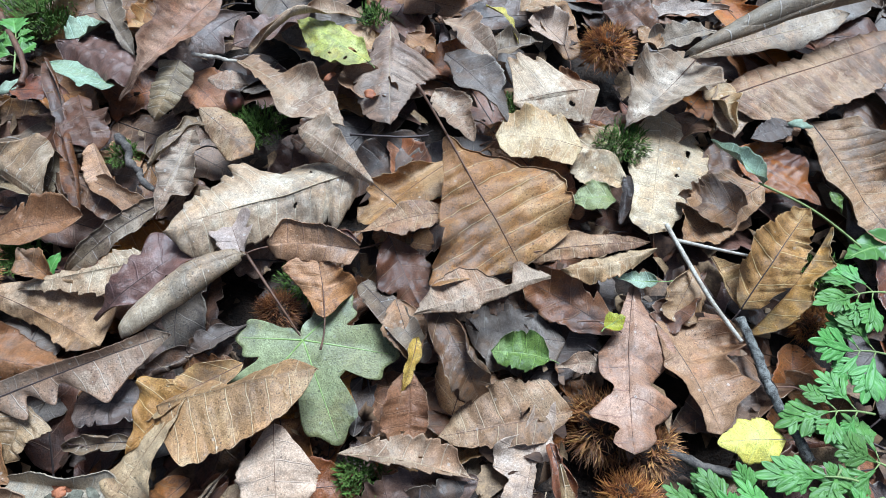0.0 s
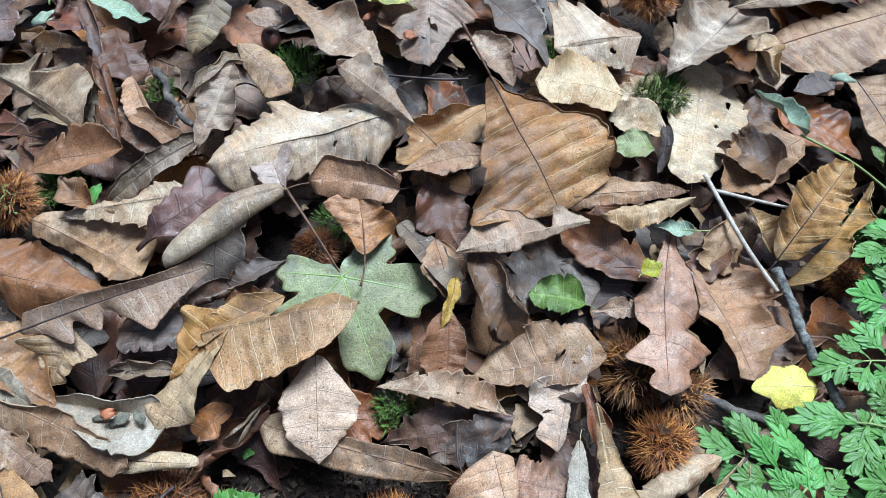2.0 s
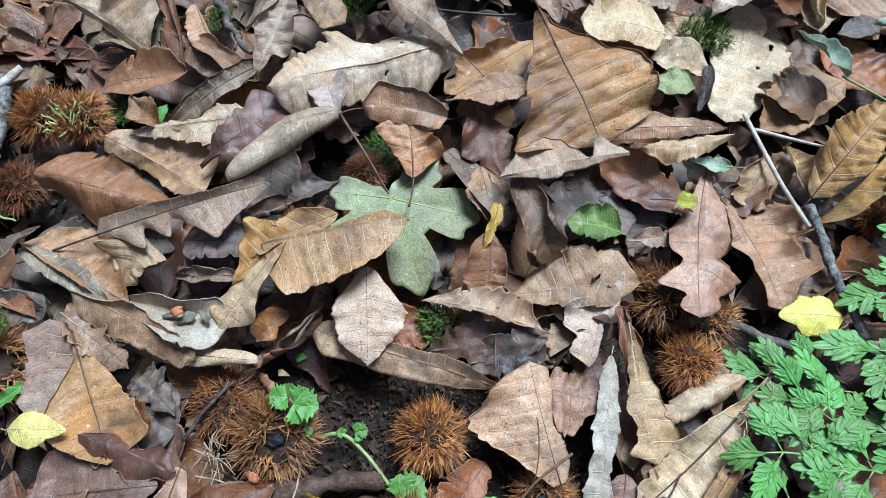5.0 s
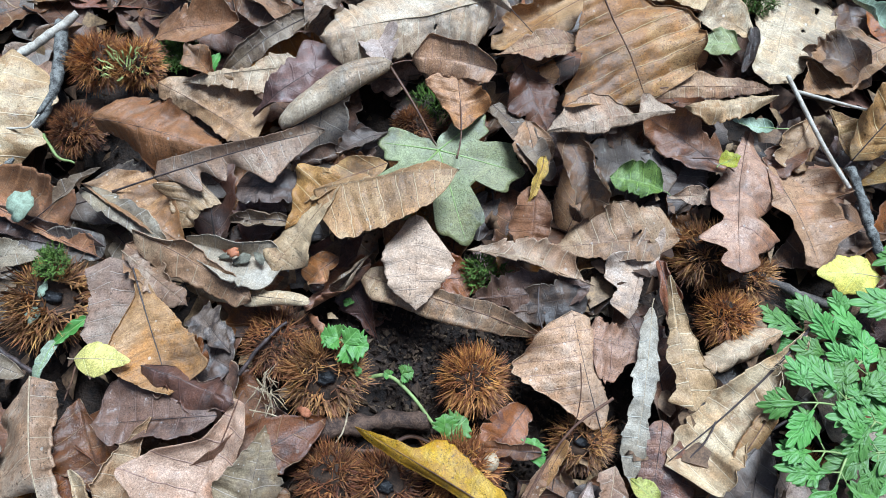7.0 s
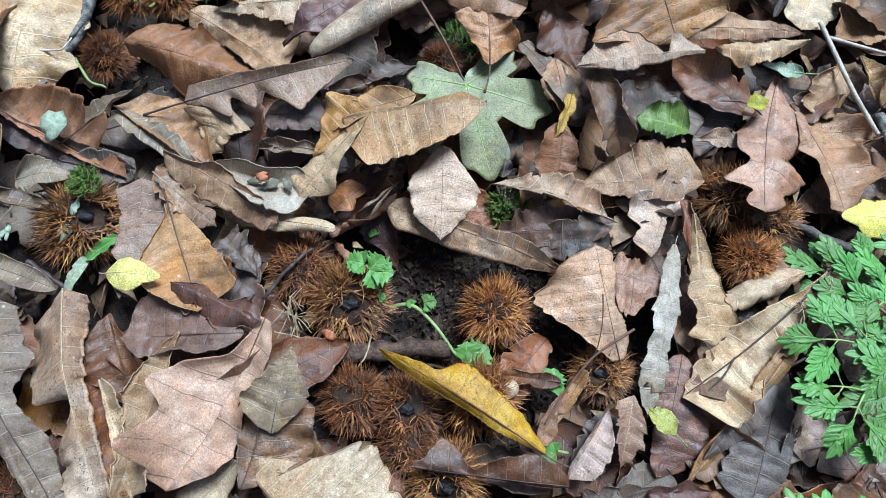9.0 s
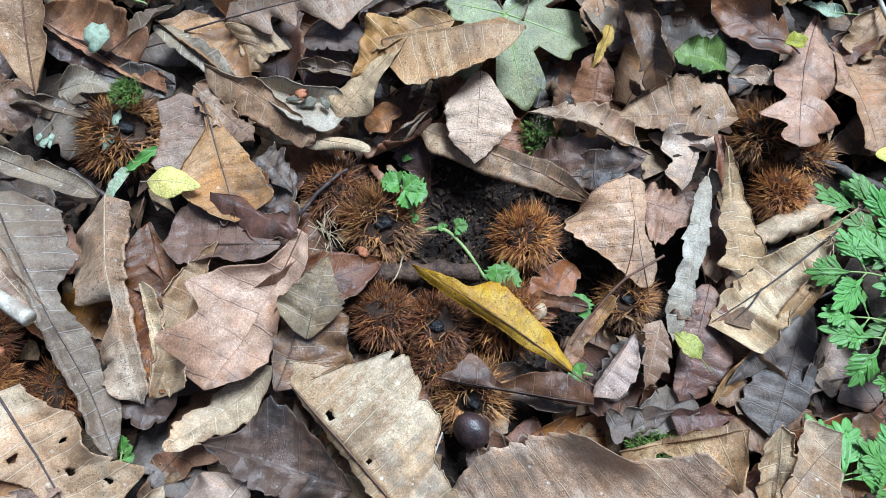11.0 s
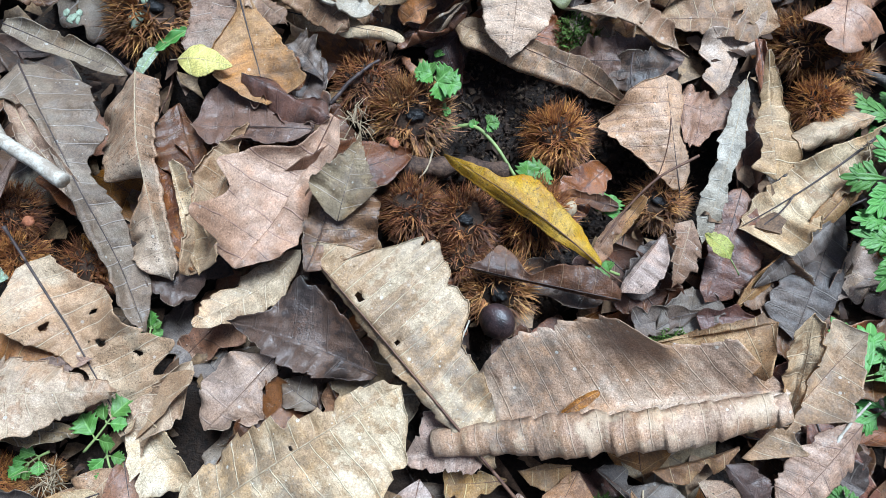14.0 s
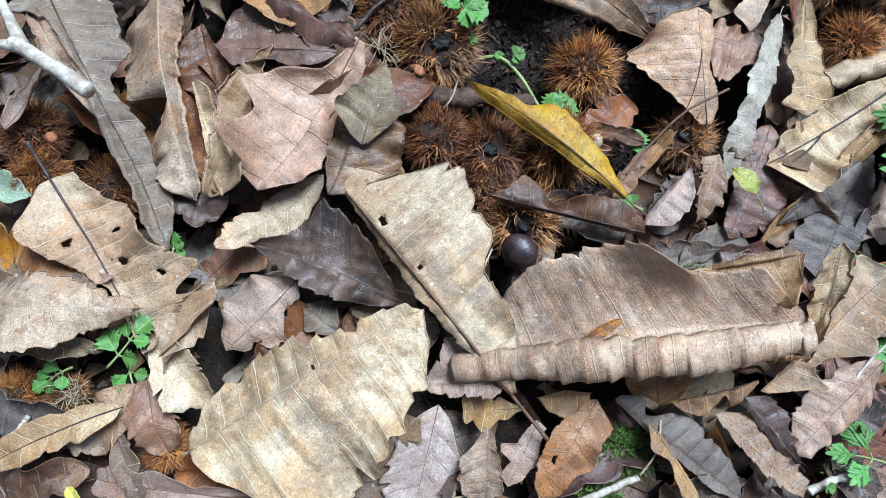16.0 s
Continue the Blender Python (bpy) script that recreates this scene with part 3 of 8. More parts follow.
def leaf(kind, mat, base, tip, w, tilt=0, twist=0, fold=12, curl=(15, 15), side=(1, 1), arch=0.05, hook=0.0, bend=0.0, ruffle=1.0,
         pleat=0.22, stalk=0.02, droop=20, rib=None, thick=1.0, holes=0, cut=1.0, cols=11, crumple=1.0, taper=0.66, rise=0.46, wild=None, seed=None, label="", state="in the litter", group="fallen leaves"):
    """One fallen leaf from the base of its blade to its tip: a blade, a midrib and a stalk."""
    b, t = Vector(base), Vector(tip)
    seed = seed or seed_at(b)
    ax = (t - b).normalized()
    L = (t - b).length
    up = (Vector((0, 0, 1)) - ax * ax.z).normalized()
    right = ax.cross(up)
    name = "chestnut_leaf" if kind == "wedge" else kind + "_leaf" if kind in ("chestnut", "oak") else ("oval_leaf" if kind == "ovate" else "curled_leaf")
    curl = curl if isinstance(curl, tuple) else (curl, curl)
    # no two leaves dry alike: each warps a little in its own way
    g = np.random.RandomState(seed + 3)
    k = 0.55 * crumple if wild is None else wild
    tilt, twist, bend = tilt + k * g.uniform(-9, 9), twist + k * g.uniform(-32, 32), bend + k * g.uniform(-0.06, 0.06)
    curl = (curl[0] + k * g.uniform(-45, 85), curl[1] + k * g.uniform(-45, 85))
    hook, arch = hook + k * g.uniform(-0.08, 0.22), arch + k * g.uniform(-0.03, 0.05)
    V, F, UV, M = blade_shape(kind, L, w, side, tilt, twist, fold, curl, arch, hook, bend, ruffle, pleat, holes, cut, seed, cols, crumple, taper, rise)
    if group == "fallen leaves":
        PLACED.extend(tuple(b + (t - b) * (0.1 + 0.2 * i)) for i in range(5))
    holder = new(name)
    holder.empty_display_size = 0.01
    holder.matrix_world = Matrix((right, ax, up)).transposed().to_4x4()
    holder.location = b
    tagged(holder, label or f"{WORDS[mat]} {KINDS[kind]} {state}", "leaf", group)
    me = mesh_of("blade", V, F, MAT[mat])
    set_uv(me, UV)
    thicken(part("blade", me, holder))
    rm = RIB[rib or RIB_OF[mat]]
    rad = 0.00062 * thick * np.clip(L / 0.12, 0.55, 1.3)
    Mr = M + np.array((0, 0, rad * 0.25))
    v, f = tube(Mr, np.linspace(rad, rad * 0.3, len(M)), 6)
    part("midrib", mesh_of("midrib", v, f, rm), holder)
    if stalk > 0:
        d = (M[0] - M[1]) / np.linalg.norm(M[0] - M[1])
        k = np.linspace(0, 1, 9)[:, None]
        S = M[0] + d * k * stalk + np.array((math.sin(seed) * 0.5, 0, -math.sin(radians(droop)))) * k ** 2 * stalk * 0.7
        v, f = tube(S, np.linspace(rad, rad * 1.15, 9) * (1 + 0.5 * np.clip(k[:, 0] - 0.8, 0, 1) * 4), 6)
        part("stalk", mesh_of("stalk", v, f, rm), holder)
    return holder


def through_stations(u, w):
    """A smooth line through evenly spaced values."""
    w = np.asarray(w, float)
    n = len(w) - 1
    q = np.concatenate([[2 * w[0] - w[1]], w, [2 * w[-1] - w[-2]]])
    i = np.clip((u * n).astype(int), 0, n - 1)
    t = u * n - i
    a, b, c, d = q[i], q[i + 1], q[i + 2], q[i + 3]
    return np.clip(0.5 * (2 * b + (c - a) * t + (2 * a - 5 * b + 4 * c - d) * t ** 2 + (3 * b - 3 * c + d - a) * t ** 3), 0.0, None)


VEIN_STEP = {"chestnut": 0.0125, "wedge": 0.0125, "oak": 0.017, "ovate": 0.010, "lance": 0.011}
SLANT = {"chestnut": 0.6, "oak": 0.3, "ovate": 0.4, "wedge": 0.2, "lance": 0.2}


def shaped_leaf(kind, mat, base, tip, left, right, lift=(0, 0), rim=(0, 0), teeth=None, shear=None, arch=0.03, pleat=0.6, crumple=1.0, roll=150,
                stalk=0.0, droop=20, rib=None, thick=1.0, holes=(), label="", state="in the litter"):
    """One fallen leaf with its own outline: half widths in millimetres at even steps from base to tip, on either side of the midrib.
    lift: how far each margin stands above the midrib; rim: radius of a margin that rolls up (+) or down (-); teeth: their length; all in millimetres; roll: degrees."""
    b, t = Vector(base), Vector(tip)
    seed = seed_at(b)
    g = np.random.RandomState(seed)
    ax = (t - b).normalized()
    L = (t - b).length
    up = (Vector((0, 0, 1)) - ax * ax.z).normalized()
    right_way = ax.cross(up)
    nv = int(np.clip(round(L / VEIN_STEP[kind]), 4, 14))
    cols, n = 16, int(np.clip(nv * 10, 70, 130))
    u = np.linspace(0, 1, n)
    slant = SLANT[kind] if shear is None else shear
    half = []
    teeth = {"chestnut": 1.5, "wedge": 0.8, "ovate": 0.5}.get(kind, 0.2) if teeth is None else teeth
    # most margins roll a little as they dry
    rim = tuple(r or float(g.choice((0.0, 0.0, 0.5, -0.5))) for r in rim)
    for k, w in enumerate((left, right)):
        w = through_stations(u, w)
        if kind == "oak":
            w = w * 1.04
        else:
            big = g.uniform(0.35, 1.2, nv + 2)[np.clip((u * nv + 0.5).astype(int), 0, nv + 1)]
            w = w - 0.35 * teeth + 1.35 * teeth * big * ((u * nv + 0.5) % 1) ** 2.2 * np.clip(w / 5, 0, 1)
        w = w * (1 + 0.03 * waves(u, u * 0, seed + 15 + k, 8.0, 5)) + 0.32 * waves(u, u * 0, seed + 25 + k, 24.0, 6) * np.clip(w / 4, 0, 1)
        for _ in range(g.randint(2, 6)):
            w = w * (1 - g.uniform(0.05, 0.22) * min(1.0, 0.2 + 0.45 * teeth) * np.exp(-np.abs((u - g.uniform(0.1, 0.95)) / g.uniform(0.006, 0.03)) ** 3))
        half.append(np.clip(w, 0.05, None) * 0.001)
    # columns over the blade, and a few more that roll over the margin
    extra = 5 if roll < 200 else 11
    vin = np.linspace(-1, 1, 2 * cols + 1)
    v = np.concatenate([np.full(extra, -1.0), vin, np.full(extra, 1.0)])
    turn = np.concatenate([np.linspace(1, 1 / extra, extra), np.zeros(2 * cols + 1), np.linspace(1 / extra, 1, extra)])
    if not rim[0]:
        v, turn = v[extra:], turn[extra:]
    if not rim[1]:
        v, turn = v[:-extra], turn[:-extra]
    cm = int(np.argmin(np.abs(v) + turn))
    W = np.where(v[None] < 0, half[0][:, None], half[1][:, None])
    S = W * v[None]
    A = np.abs(v)[None] + 0 * S
    uu = np.broadcast_to(u[:, None], S.shape)
    y = uu * L + slant * np.abs(S) * (1 - uu)
    rise = np.where(v[None] < 0, lift[0], lift[1]) * 0.001
    Z = rise * A ** 1.5 * np.sin(np.pi * np.clip(uu * 0.9 + 0.08, 0, 1)) ** 0.5
    # the two halves fold along the midrib, cup and twist, each leaf in its own way
    fold, cup, twist = g.uniform(-0.3, 0.45), g.uniform(-0.4, 0.55), g.uniform(-0.6, 0.6)
    Z = Z + crumple * (fold * (np.abs(S) - 0.5 * W) * np.clip(1.2 - uu, 0, 1) + cup * W * (A ** 2 - 0.4) + twist * S * (uu - 0.5))
    Z = Z - Z[:, cm:cm + 1]
    # blade swells between the side veins
    ph = nv * uu + 0.25 * waves(uu, S / L, seed + 11, 1.6)
    Z = Z + pleat * 0.0011 * (np.abs(np.sin(np.pi * ph)) ** 0.7 - 0.6) * np.clip(A * 4, 0, 1) * (1.1 - 0.5 * A ** 4)
    # waves of the margin, soft folds and fine crinkles
    sgn = np.sign(S) * 3.0
    Z = Z + crumple * np.clip(W, 0, 0.03) * 0.28 * A ** 2.2 * waves(y / L, sgn, seed + 6, 3.2)
    for k in range(4):
        # short stretches of margin that curl up or down
        way, at, wide = g.choice((-1.0, 1.0)), g.uniform(0.1, 0.95), g.uniform(0.05, 0.14)
        Z = Z + crumple * g.choice((1.0, 1.0, -0.7)) * g.uniform(0.003, 0.009) * np.clip(W / 0.02, 0, 1.3) * A ** 3.5 * np.exp(-((uu - at) / wide) ** 2) * (np.sign(S) == way)
    for _ in range(3):
        an, y0, s0 = g.uniform(0, np.pi), g.uniform(0.15, 0.85) * L, g.uniform(-0.5, 0.5) * float(W.max())
        ridge = lambda yy, ss: np.sqrt(((yy - y0) * np.cos(an) + (ss - s0) * np.sin(an)) ** 2 + (0.02 * L) ** 2)
        k0, k1 = ridge(0.0, 0.0), ridge(L, 0.0)
        Z = Z + crumple * g.uniform(-0.2, 0.2) * (ridge(y, S) - k0 - (k1 - k0) * y / L)
    Z = Z + crumple * 0.0012 * (waves(y, S, seed + 7, 36.0, 9) + 0.6 * waves(y, S, seed + 8, 85.0, 9)) * np.clip(A * 4, 0, 1)
    X = S.copy()
    for k, way in ((0, -1.0), (1, 1.0)):
        if rim[k]:
            on = (np.sign(v) == way) & (turn > 0)
            th = np.radians(roll) * turn[on][None]
            low, wob = (0.7, 0.12) if roll > 200 else (0.35, 0.4)
            r = abs(rim[k]) * 0.001 * (low + (1 - low) * np.sin(np.pi * u) ** 0.6)[:, None] * (1 + wob * waves(u, u * 0, seed + 30 + k, 2.0, 4))[:, None]
            X[:, on] += way * r * np.sin(th)
            Z[:, on] += np.sign(rim[k]) * r * (1 - np.cos(th))
    hook = crumple * g.uniform(-0.05, 0.16) * L * np.clip(y / L - 0.6, 0, 1) ** 2
    Z = Z + arch * L * 4 * (y / L) * (1 - y / L) + hook
    bow = crumple * g.uniform(-0.03, 0.03) * L * 4
    V = np.stack([X + bow * (y / L) * (1 - y / L), y, Z], axis=-1)
    m = len(v)
    keep = np.ones((n - 1, m - 1), bool)
    flat = np.broadcast_to(turn[None] == 0, S.shape)
    mean4 = lambda q: 0.25 * (q[:-1, :-1] + q[1:, :-1] + q[:-1, 1:] + q[1:, 1:])
    cy, cs = mean4(y), mean4(S)
    for hu, hv, hr in holes:
        i = int(hu * (n - 1))
        hs = hv * float(half[0][i] if hv < 0 else half[1][i])
        hy, hr, an = hu * L + slant * abs(hs) * (1 - hu), hr * 0.001, g.uniform(0, np.pi)
        def rag(yy, ss):
            p, q = (yy - hy) * np.cos(an) + (ss - hs) * np.sin(an), (ss - hs) * np.cos(an) - (yy - hy) * np.sin(an)
            return np.hypot(p, q * 1.8) * (1 + 0.5 * waves(yy / L, ss / L, seed + 9, 16.0))
        d = rag(y, S)
        pull = np.where((d > 0.45 * hr) & (d < 1.9 * hr) & flat, (hr * 1.02 / np.maximum(d, 1e-6) - 1) * np.clip((1.9 * hr - d) / (0.9 * hr), 0, 1), 0.0)
        V[..., 1] += pull * (y - hy)
        V[..., 0] += pull * (S - hs)
        keep &= rag(cy, cs) > hr
    I, J = np.nonzero(keep)
    F = np.stack([I * m + J, I * m + J + 1, (I + 1) * m + J + 1, (I + 1) * m + J], axis=1)
    UV = np.stack([uu * nv, np.broadcast_to((np.sign(v) * (0.93 * np.abs(v) + 0.07 * turn))[None], S.shape)], axis=-1).reshape(-1, 2)
    M = V[np.unique(np.linspace(0, int((n - 1) * 0.97), 26).astype(int)), cm]
    PLACED.extend(tuple(b + (t - b) * (0.1 + 0.2 * i)) for i in range(5))
    for i in (0.25, 0.5, 0.75):
        for k, way in ((0, -0.6), (1, 0.6)):
            p = b + (t - b) * i + right_way * way * float(half[k][int(i * (n - 1))])
            PLACED.append((p.x, p.y, p.z + min(0, lift[k]) * 0.0006))
    name = "chestnut_leaf" if kind == "wedge" else kind + "_leaf" if kind in ("chestnut", "oak") else ("oval_leaf" if kind == "ovate" else "curled_leaf")
    holder = new(name)
    holder.empty_display_size = 0.01
    holder.matrix_world = Matrix((right_way, ax, up)).transposed().to_4x4()
    holder.location = b
    tagged(holder, label or f"{WORDS[mat]} {KINDS[kind]} {state}", "leaf", "fallen leaves")
    me = mesh_of("blade", V.reshape(-1, 3), F, MAT[mat])
    set_uv(me, UV)
    thicken(part("blade", me, holder))
    rm = RIB[rib or RIB_OF[mat]]
    rad = 0.00050 * thick * np.clip(L / 0.12, 0.55, 1.3)
    vv, f = tube(M + np.array((0, 0, rad * 0.25)), np.linspace(rad, rad * 0.3, len(M)), 6)
    part("midrib", mesh_of("midrib", vv, f, rm), holder)
    if stalk > 0:
        d = (M[0] - M[2]) / np.linalg.norm(M[0] - M[2])
        k = np.linspace(0, 1, 9)[:, None]
        P = M[0] + d * k * stalk + np.array((math.sin(seed) * 0.3, 0, -math.sin(radians(droop)))) * k ** 2 * stalk * 0.7
        vv, f = tube(P, np.linspace(rad, rad * 1.15, 9) * (1 + 0.5 * np.clip(k[:, 0] - 0.8, 0, 1) * 4), 6)
        part("stalk", mesh_of("stalk", vv, f, rm), holder)
    return holder


def palm_leaf(mat, centre, tip, spread, stalk_end, label):
    """A five-lobed maple leaf from the foot of its blade to the tip of the middle lobe."""
    c, t = Vector(centre), Vector(tip)
    ax, R = (t - c).normalized(), (t - c).length
    up = (Vector((0, 0, 1)) - ax * ax.z).normalized()
    reach = (Vector(tip) - Vector(centre)).length
    PLACED.extend((centre[0] + k * reach * math.cos(a), centre[1] + k * reach * math.sin(a), min(centre[2], tip[2])) for k in (0.2, 0.6) for a in (0, 1.05, 2.1, 3.14, 4.2, 5.25))
    holder = new("maple_leaf")
    holder.matrix_world = Matrix((ax.cross(up), ax, up)).transposed().to_4x4()
    holder.location = c
    tagged(holder, label, "leaf", "fallen leaves")
    th = np.linspace(-np.pi, np.pi, 181)
    rr = np.zeros_like(th)
    for a, k, s in ((0, 1.0, 0.44), (60, 0.90, 0.50), (-60, 0.90, 0.50), (114, 0.62, 0.50), (-114, 0.62, 0.50)):
        d = (th - np.radians(a) + np.pi) % (2 * np.pi) - np.pi
        lobe = np.exp(-(np.abs(d) / s) ** 5)
        # three blunt teeth end each lobe
        lobe = lobe * (0.94 + 0.06 * np.cos(d * 17)) * k
        rr = np.maximum(rr, lobe)
    rr = np.maximum(rr, 0.48 * np.clip(1.6 - 1.45 * np.abs(th) / np.pi, 0.12, 1)) * R
    ks = np.linspace(0, 1, 15) ** 0.85
    X = np.sin(th)[None] * rr[None] * ks[:, None] * spread
    Y = np.cos(th)[None] * rr[None] * ks[:, None]
    rad = np.hypot(X, Y) / R
    Z = 0.02 * R * waves(X / R, Y / R, 31, 0.9) + 0.05 * R * np.abs(np.sin(th * 2.85))[None] * rad - 0.05 * R * rad ** 2
    V = np.stack([X, Y, Z], -1).reshape(-1, 3)
    n = len(th)
    F = [(i * n + j, (i + 1) * n + j, (i + 1) * n + j + 1, i * n + j + 1) for i in range(len(ks) - 1) for j in range(n - 1)]
    me = mesh_of("blade", V, F, MAT[mat])
    set_uv(me, np.full((len(V), 2), 0.5))
    thicken(part("blade", me, holder))
    for a, k in ((0, 0.93), (60, 0.83), (-60, 0.83), (114, 0.55), (-114, 0.55)):
        q = np.linspace(0, k * R, 12)
        x, y = np.sin(radians(a)) * q * spread, np.cos(radians(a)) * q
        z = 0.02 * R * waves(x / R, y / R, 31, 0.9) - 0.05 * (np.hypot(x, y) / R) ** 2 * R + 0.0001
        zz = 0.05 * R * abs(math.sin(radians(a) * 2.85)) * np.hypot(x, y) / R
        v, f = tube(np.stack([x, y, z + zz], 1), np.linspace(0.0007, 0.0002, 12), 5)
        part("vein", mesh_of("vein", v, f, RIB["green"]), holder)
    e = Matrix((ax.cross(up), ax, up)) @ (Vector(stalk_end) - c)
    v, f = tube(spline([(0, 0, 0), tuple(e * 0.5 + Vector((0, 0, 0.006))), tuple(e)], 14), np.linspace(0.0006, 0.0012, 14), 6)
    part("stalk", mesh_of("stalk", v, f, RIB["brown"]), holder)
    return holder


BURS = []


def bur(centre, r, spine=None, squash=0.8, open_dir=None, n=1450, sharp=1.0, label="", seed=None):
    """A chestnut bur: a husk with a dense coat of thin spines in small sheaves; open burs show a dark hollow."""
    SEED[0] += 7
    g = np.random.RandomState(seed or SEED[0])
    holder = new("chestnut_bur")
    holder.location = centre
    BURS.append((centre[0], centre[1], r))
    tagged(holder, label or "spiny brown chestnut bur half sunk in the litter", "chestnut bur", "chestnut burs")
    roots = g.normal(size=(n // 7, 3))
    roots /= np.linalg.norm(roots, axis=1)[:, None]
    if open_dir is not None:
        o = np.array(open_dir, float)
        o /= np.linalg.norm(o)
        roots = roots[roots @ o < 0.88]
    core = 0.60 * r
    verts, faces = [], []
    at = 0
    k = 0
    for d in roots:
        for _ in range(7):
            w = d + g.normal(size=3) * 0.5
            w /= np.linalg.norm(w)
            foot = d * core * 0.93 + g.normal(size=3) * core * 0.05
            ln = r * g.uniform(0.3, 0.58) * sharp
            tip = foot + w * ln + g.normal(size=3) * ln * 0.12
            a = np.cross(w, (0.3, 0.5, 0.8))
            a /= np.linalg.norm(a)
            b = np.cross(w, a)
            t = r * 0.018
            mid_p = foot + (tip - foot) * 0.55 + g.normal(size=3) * ln * 0.05
            verts += [foot + a * t, foot - a * 0.5 * t + b * 0.87 * t, foot - a * 0.5 * t - b * 0.87 * t,
                      mid_p + a * t * 0.75, mid_p - a * 0.37 * t + b * 0.65 * t, mid_p - a * 0.37 * t - b * 0.65 * t, tip]
            faces += [(at, at + 1, at + 4, at + 3), (at + 1, at + 2, at + 5, at + 4), (at + 2, at, at + 3, at + 5),
                      (at + 3, at + 4, at + 6), (at + 4, at + 5, at + 6), (at + 5, at + 3, at + 6)]
            at += 7
    V = np.array(verts)
    V[:, 2] *= squash
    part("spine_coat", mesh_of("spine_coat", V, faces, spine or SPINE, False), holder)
    bm = bmesh.new()
    bmesh.ops.create_icosphere(bm, subdivisions=3, radius=core)
    for q in bm.verts:
        p = np.array(q.co)
        s = 1 + 0.08 * math.sin(p[0] * 400 + p[1] * 310) + 0.05 * math.sin(p[1] * 700 + 2)
        if open_dir is not None:
            s *= 1 - 1.1 * max(0.0, float(p @ o) / core - 0.6)
        q.co = Vector(p * s)
        q.co.z *= squash
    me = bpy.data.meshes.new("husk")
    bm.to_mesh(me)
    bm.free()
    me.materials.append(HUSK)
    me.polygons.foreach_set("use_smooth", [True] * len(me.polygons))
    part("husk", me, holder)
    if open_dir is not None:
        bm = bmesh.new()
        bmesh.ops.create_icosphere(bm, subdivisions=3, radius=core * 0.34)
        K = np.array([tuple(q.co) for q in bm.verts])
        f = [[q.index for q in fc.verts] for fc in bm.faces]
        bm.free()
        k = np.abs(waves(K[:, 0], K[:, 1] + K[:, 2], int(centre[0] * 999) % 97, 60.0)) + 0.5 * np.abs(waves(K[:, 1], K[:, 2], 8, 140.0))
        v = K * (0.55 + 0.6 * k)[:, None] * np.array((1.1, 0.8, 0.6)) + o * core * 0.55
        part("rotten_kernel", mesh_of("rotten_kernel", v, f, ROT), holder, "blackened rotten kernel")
    return holder


def nut(centre, r, aim, mat=None, label="dark glossy chestnut lying in its bur", name="chestnut"):
    """A chestnut: rounded shell with a flat pale scar and a small tip."""
    holder = new(name)
    holder.matrix_world = look(centre, tuple(Vector(centre) + Vector(aim)))
    tagged(holder, label, "chestnut")
    bm = bmesh.new()
    bmesh.ops.create_uvsphere(bm, u_segments=28, v_segments=20, radius=r)
    for q in bm.verts:
        s = q.co.z / r
        q.co.y *= 0.8
        q.co.z *= 0.92 + 0.22 * max(0.0, s) ** 6
        q.co.x *= 1.0 + 0.04 * math.sin(q.co.y / r * 5)
    me = bpy.data.meshes.new("shell")
    bm.to_mesh(me)
    bm.free()
    me.materials.append(mat or NUT)
    me.polygons.foreach_set("use_smooth", [True] * len(me.polygons))
    part("shell", me, holder)
    v, f = tube([(0, 0, r * 1.02), (0, 0, r * 1.16), (0.0006, 0, r * 1.3)], [r * 0.16, r * 0.09, r * 0.03], 8)
    part("tip", mesh_of("tip", v, f, RIB["pale"]), holder)
    return holder


def spine_tuft(centre, r, n, mat, label, flat=0.5):
    """A loose bunch of fallen bur spines, joined at their feet."""
    SEED[0] += 7
    g = np.random.RandomState(SEED[0])
    pieces = []
    for _ in range(n):
        a, up = g.uniform(0, 2 * np.pi), g.uniform(0.05, flat)
        w = np.array((math.cos(a), math.sin(a), up)) * r * g.uniform(0.6, 1.1)
        foot = g.normal(size=3) * r * 0.35 * np.array((1, 1, 0.3))
        pieces.append(tube([foot, foot + w * 0.55 + g.normal(size=3) * r * 0.06, foot + w], [0.00035, 0.00028, 0.00008], 4))
    v, f = join(pieces)
    ob = new("spine_tuft", mesh_of("spine_tuft", v, f, mat))
    ob.location = centre
    return tagged(ob, label, "bur spines")


def twig(points, r0, r1, mat=None, label="thin grey twig lying in the litter", knots=0.15, name="twig", forks=(), sides=8):
    """A twig along points, with swellings, and side shoots as parts."""
    SEED[0] += 7
    seed = SEED[0]
    holder = new(name)
    holder.location = points[0]
    tagged(holder, label, "twig", "twigs and stalks")
    P = spline(points, 60)
    P = P - np.array(points[0])
    q = np.linspace(0, 1, len(P))
    wob = np.stack([waves(q, q * 0, seed + i, 2.5, 4) for i in range(3)], 1) * r0 * 1.6 * knots
    R = (r0 + (r1 - r0) * q) * (1 + knots * waves(q, q * 0, seed + 7, 7.0, 5))
    v, f = tube(P + wob, R, sides)
    v = v + np.random.RandomState(seed).normal(0, (0.07 if mat is GREYBARK else 0.02) * r0, v.shape)
    part("shaft", mesh_of("shaft", v, f, mat or BARK), holder)
    for fp in forks:
        G = spline(fp, 16) - np.array(points[0])
        v, f = tube(G, np.linspace(r1, r1 * 0.5, len(G)), 6)
        part("side_shoot", mesh_of("side_shoot", v, f, mat or BARK), holder)
    return holder


